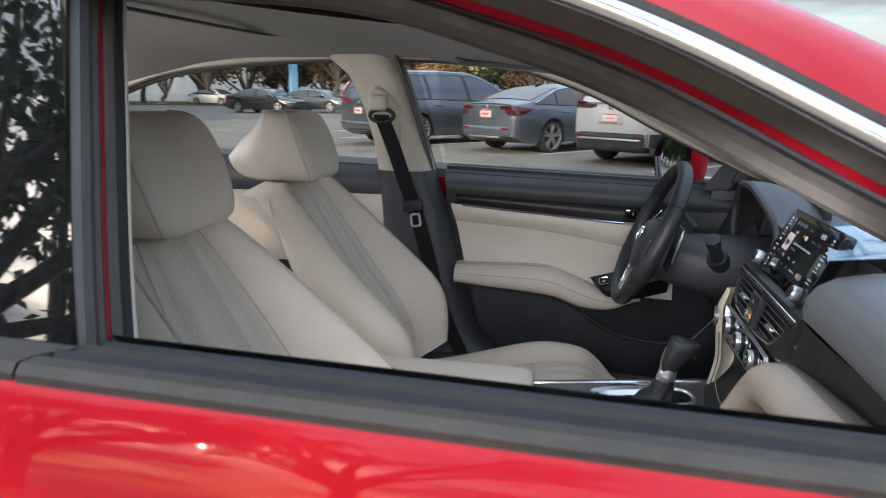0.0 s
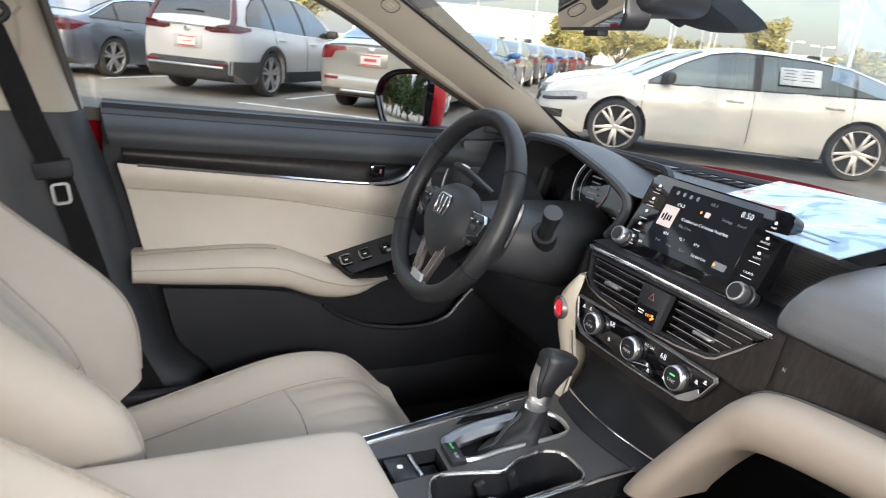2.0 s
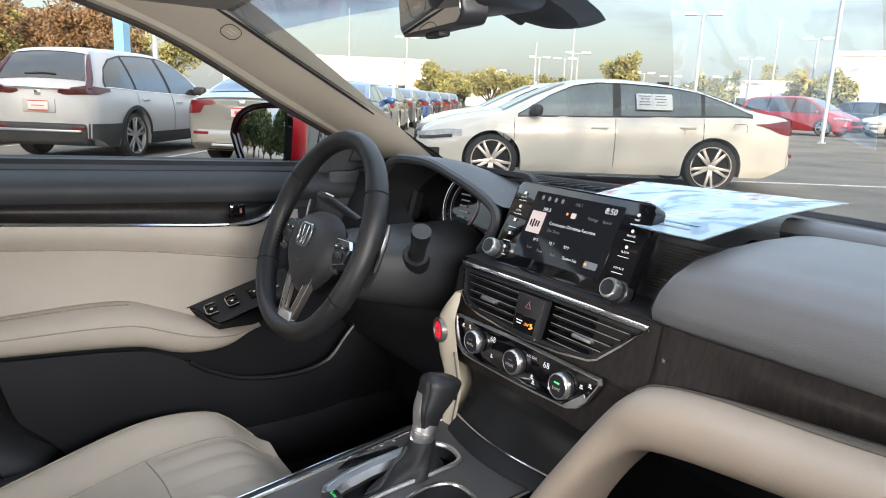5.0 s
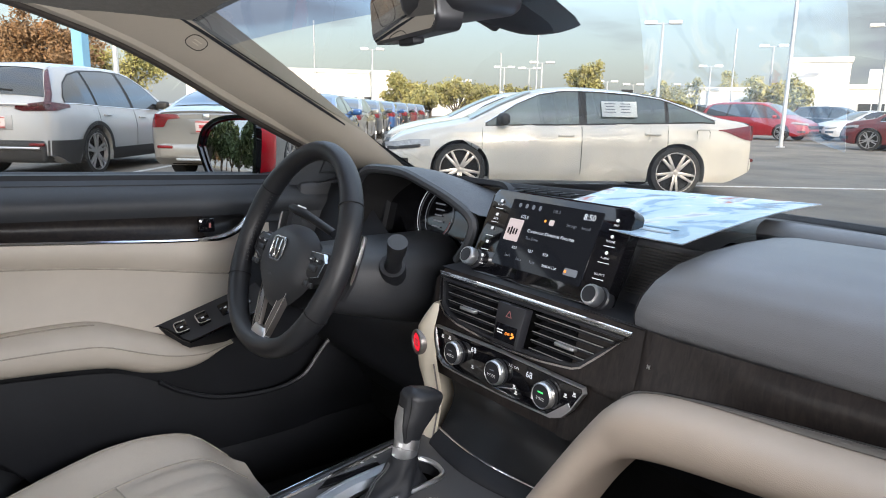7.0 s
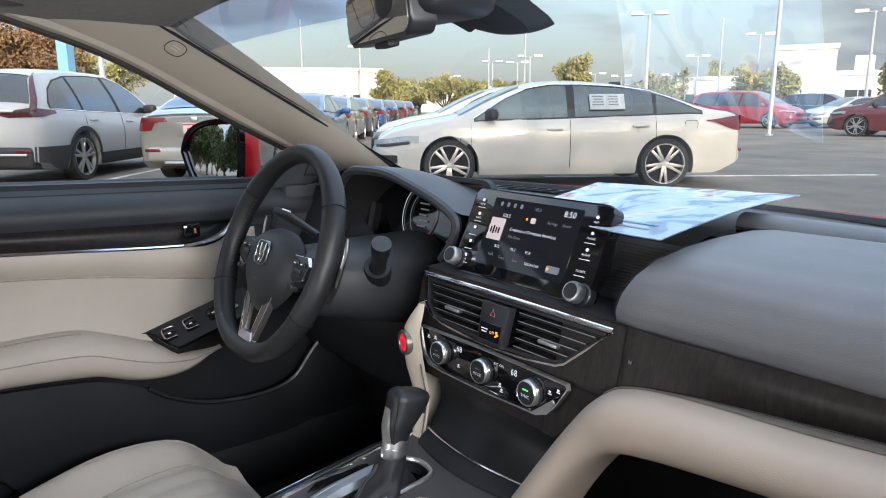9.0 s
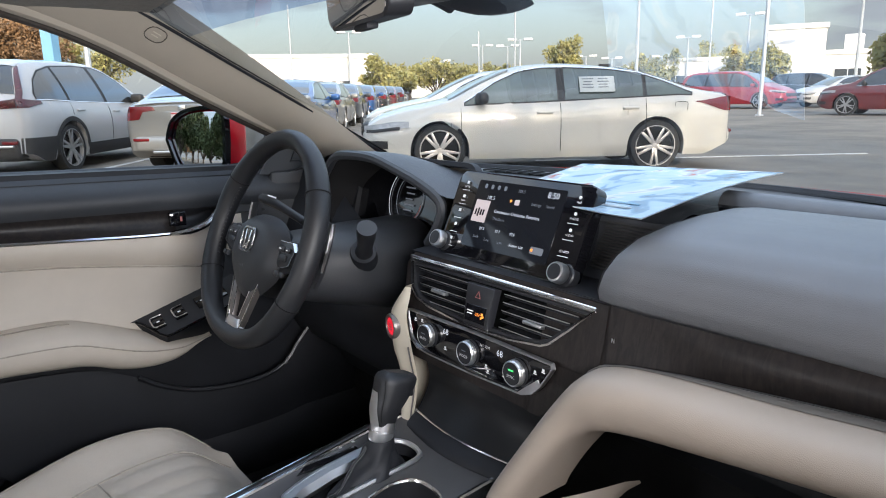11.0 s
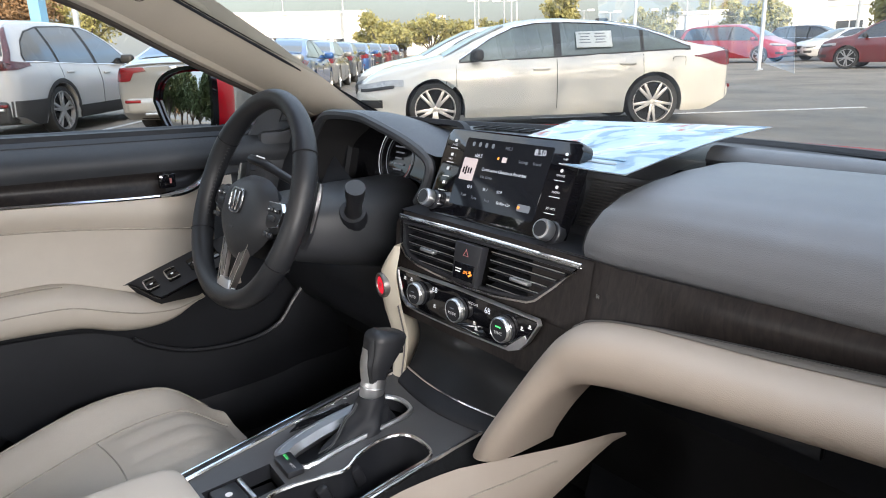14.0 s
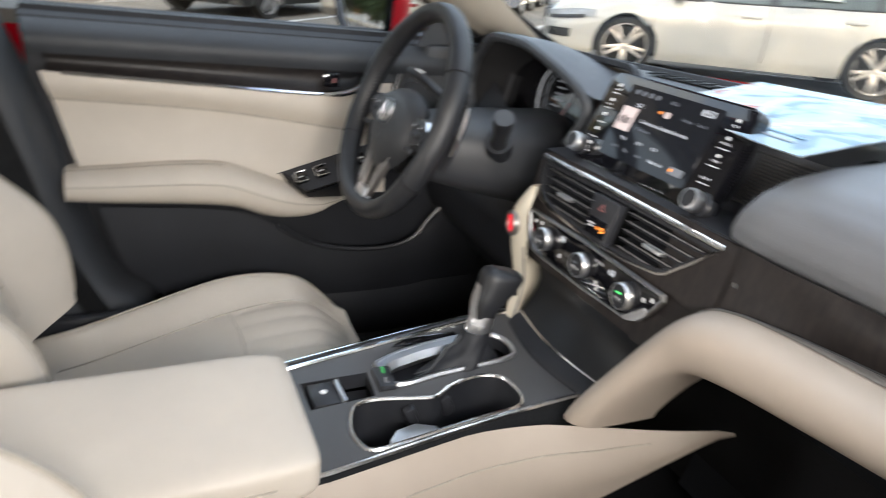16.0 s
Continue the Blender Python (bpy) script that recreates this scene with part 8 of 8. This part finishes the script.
def pod_at(u, v):
    """The housing under the glass: u from the header forward, v across."""
    y = 0.045 + 0.25 * u
    half = 0.088 * (1 - 0.30 * u) * (1 if u < 0.99 else 0.9)
    k = 2 * v - 1
    top = 1.290 - 0.385 * (y - 0.035) + 0.02
    return Vector((0.025 + half * k, y, top - (0.036 * math.sin(math.pi * min(1, u * 0.85 + 0.12)) ** 0.7) * (1 - abs(k) ** 2.5)))


part("housing", grid(pod_at, 14, 18), "black", pod)
part("housing_nose", box((0.03, 0.15, 1.232), (0.12, 0.10, 0.045), 0.018, 3), "satin", pod)

om = thing("door_mirror", "red-backed door mirror with a black frame", "mirror", (-0.93, 0.25, 0.95))
mx = axes((-0.955, 0.238, 1.012), (0.94, 0.34, 0), (-0.019, 0.120, 1))
if mx.col[2].y > 0:
    mx = axes((-0.955, 0.238, 1.012), (0.94, 0.34, 0), (-0.019, 0.120, 1)) @ Matrix.Rotation(math.pi, 4, "Y")
shape = [(-0.108, -0.006), (-0.092, 0.036), (-0.040, 0.062), (0.045, 0.070), (0.086, 0.060), (0.096, -0.015), (0.088, -0.072), (0.025, -0.086), (-0.040, -0.084), (-0.072, -0.064)]
smooth = curve2(shape + shape[:1], 40)[:-1]


def cap(u, v):
    x, y = smooth[round(v * 39) % 39]
    k = math.cos(math.pi / 2 * u) ** 0.6
    return mx @ Vector((x * (0.35 + 0.59 * k), y * (0.35 + 0.59 * k), -0.002 - 0.085 * math.sin(math.pi / 2 * u)))


part("cap", grid(cap, 8, 39, wrap_v=True, cap_u=True), "red", om)
part("frame", frame_of(smooth, 0.013, 0.014, mx), "piano", om)
part("frame_edge", tube([mx @ Vector((x * 1.03, y * 1.03, 0.006)) for x, y in smooth], 0.003, 5, closed=True), "silver", om)
part("mirror_glass", grid(lambda u, v: mx @ Vector((smooth[round(v * 39) % 39][0] * 0.90 * u, smooth[round(v * 39) % 39][1] * 0.88 * u, 0.0095 - ((smooth[round(v * 39) % 39][0] * u) ** 2 + (smooth[round(v * 39) % 39][1] * u) ** 2) / 2.4)), 10, 39, wrap_v=True), "mirror", om)
part("foot", box((-0.845, 0.275, 0.925), (0.12, 0.06, 0.04), 0.014), "black", om)

# ---- roof fittings ----
for x, lab in ((-0.33, "driver's"), (0.36, "passenger's")):
    sv = thing("sun_visor", f"grey {lab} sun visor folded up with a yellow label", "sun visor", (x, -0.05, 1.25))
    vmx = Matrix.Translation((x, -0.105, 1.296)) @ Matrix.Rotation(radians(-16), 4, "X")
    part("panel", moved(box((0, 0, 0), (0.36, 0.15, 0.018), 0.008, 2), vmx), "liner", sv)
    part("warning_label", moved(box((0.02, 0.02, -0.0098), (0.045, 0.018, 0.0008)), vmx), material("yellow label", (0.55, 0.40, 0.06), 0.6, vary=0.1, scale=60), sv)
    part("label_bar", moved(join(*[box((0.075, 0.025 - 0.006 * i, -0.0098), (0.05, 0.0016, 0.0006)) for i in range(4)]), vmx), "trim_beige", sv)
roofc = thing("roof_console", "grey roof console with map lamps", "roof console", (0.0, -0.14, 1.26))
part("body", moved(box((0, 0, 0), (0.20, 0.22, 0.03), 0.012, 3), Matrix.Translation((0.0, -0.13, 1.285)) @ Matrix.Rotation(radians(-14), 4, "X")), "liner", roofc)
for x in (-0.055, 0.055):
    part("map_lamp", moved(box((x, 0.03, -0.016), (0.05, 0.05, 0.004), 0.003), Matrix.Translation((0.0, -0.13, 1.285)) @ Matrix.Rotation(radians(-14), 4, "X")), "trim_white", roofc)
gh = thing("grab_handle", "dark grey folding grab handle above the driver's window", "grab handle", (-0.60, -0.28, 1.29))
part("handle", tube(crom([(-0.605, -0.40, 1.306), (-0.588, -0.37, 1.284), (-0.585, -0.28, 1.278), (-0.588, -0.19, 1.272), (-0.605, -0.16, 1.284)], 16), 0.011, 8, flat=0.7), "grey_trim", gh)

# ---- the printed card on the dash ----
card = thing("printed_card", "pale blue glossy printed card lying on the dash top", "card", (0.15, 0.45, 0.97))
PC = [Vector((0.238, 0.305, 0.967)), Vector((0.190, 0.735, 0.977)), Vector((-0.145, 0.660, 0.974)), Vector((-0.060, 0.408, 0.966))]


def sheet_at(u, v, lift=0.0):
    a = PC[0].lerp(PC[1], u)
    b = PC[3].lerp(PC[2], u)
    p = a.lerp(b, v)
    return p + Vector((0, 0, lift + 0.006 * math.sin(math.pi * u) * (1 - v) - 0.008 * math.sin(math.pi * v) * (1 - u)))


bm = grid(sheet_at, 20, 14)
part("front", bm, "paper", card)
part("back", grid(lambda u, v: sheet_at(u, v, -0.0012), 20, 14), "paper_back", card)
# printed lines along the near edge of the card
for i in range(2):
    part("print_bar", grid(lambda u, v: sheet_at(0.08 + 0.055 * i + 0.018 * u, 0.16 + (0.58 - 0.07 * i) * v, 0.0009), 2, 12), "ink_blue" if i % 2 else "ink_grey", card)


# ---- the red car's outside: bumpers and wheels ----
def nose(u, v):
    k = 2 * v - 1
    y = 2.08 + 0.16 * math.sin(math.pi * min(1.0, u * 0.75 + 0.12)) * (1 - 0.55 * k * k) - 0.12 * abs(k) ** 6
    return Vector((k * (0.80 + 0.12 * ease(u, 0.0, 0.35)), y, 0.70 - 0.46 * u - 0.03 * k * k))


def tail(u, v):
    k = 2 * v - 1
    y = -2.44 - 0.13 * math.sin(math.pi * min(1.0, u * 0.8 + 0.1)) * (1 - 0.4 * k * k) + 0.08 * abs(k) ** 6
    return Vector((k * (0.82 + 0.07 * ease(u, 0.0, 0.3)), y, 1.00 - 0.70 * u - 0.02 * k * k))


front_bumper = thing("front_bumper", "glossy red front bumper of the car with black grille", "car body", (0, 2.15, 0.25), "structure")
part("skin", grid(nose, 14, 24), "red", front_bumper)
part("grille", grid(lambda u, v: nose(0.12 + 0.26 * u, 0.26 + 0.48 * v) + Vector((0, 0.008, 0)), 6, 14), "clad", front_bumper)
part("intake", grid(lambda u, v: nose(0.66 + 0.20 * u, 0.22 + 0.56 * v) + Vector((0, 0.008, 0)), 5, 14), "clad", front_bumper)
for v0 in (0.04, 0.78):
    part("headlamp", grid(lambda u, v: nose(0.06 + 0.16 * u, v0 + 0.18 * v) + Vector((0, 0.010, 0.004)), 5, 8), "headlight", front_bumper)
rear_bumper = thing("rear_bumper", "glossy red rear end of the car with red lamps", "car body", (0, -2.5, 0.3), "structure")
part("skin", grid(tail, 14, 24), "red", rear_bumper)
part("valance", grid(lambda u, v: tail(0.82 + 0.16 * u, 0.12 + 0.76 * v) + Vector((0, -0.008, 0)), 4, 14), "clad", rear_bumper)
for v0 in (0.02, 0.74):
    part("tail_lamp", grid(lambda u, v: tail(0.08 + 0.16 * u, v0 + 0.24 * v) + Vector((0, -0.010, 0.003)), 5, 8), "tail", rear_bumper)
for s in (1, -1):
    single("rocker_panel", grid(lambda u, v: flip(Vector((0.905 - 0.06 * v, -1.70 + 2.45 * u, 0.31 - 0.09 * v)), s), 10, 4), "red", "glossy red rocker panel below the doors", "car body", "structure")
    for y in (1.36, -1.46):
        turn = Matrix.Translation((s * 0.815, y, GROUND_Z + 0.335)) @ Matrix.Rotation(radians(90 * s), 4, "Y")
        wheel = thing("car_wheel", "dark tyre on a silver five-spoke alloy wheel", "wheel", (s * 0.815, y, GROUND_Z), group="wheels of the red car")
        part("tyre", lathe([(0.24, -0.10), (0.315, -0.10), (0.335, -0.06), (0.335, 0.06), (0.32, 0.10), (0.265, 0.105), (0.255, 0.0)], 36, turn), "tyre", wheel)
        rim_bm = [lathe([(0.265, 0.06), (0.265, 0.105), (0.25, 0.105), (0.245, 0.05)], 30, None, False), lathe([(0.01, 0.06), (0.06, 0.07), (0.05, 0.10), (0.01, 0.105)], 14)]
        for i in range(5):
            rim_bm.append(moved(prism([(-0.04, 0.03), (0.04, 0.03), (0.028, 0.255), (-0.028, 0.255)], 0.03, r=0.006), Matrix.Rotation(2 * math.pi * i / 5, 4, "Z") @ Matrix.Translation((0, 0, 0.065))))
        part("rim", moved(join(*rim_bm), turn), "alloy", wheel)
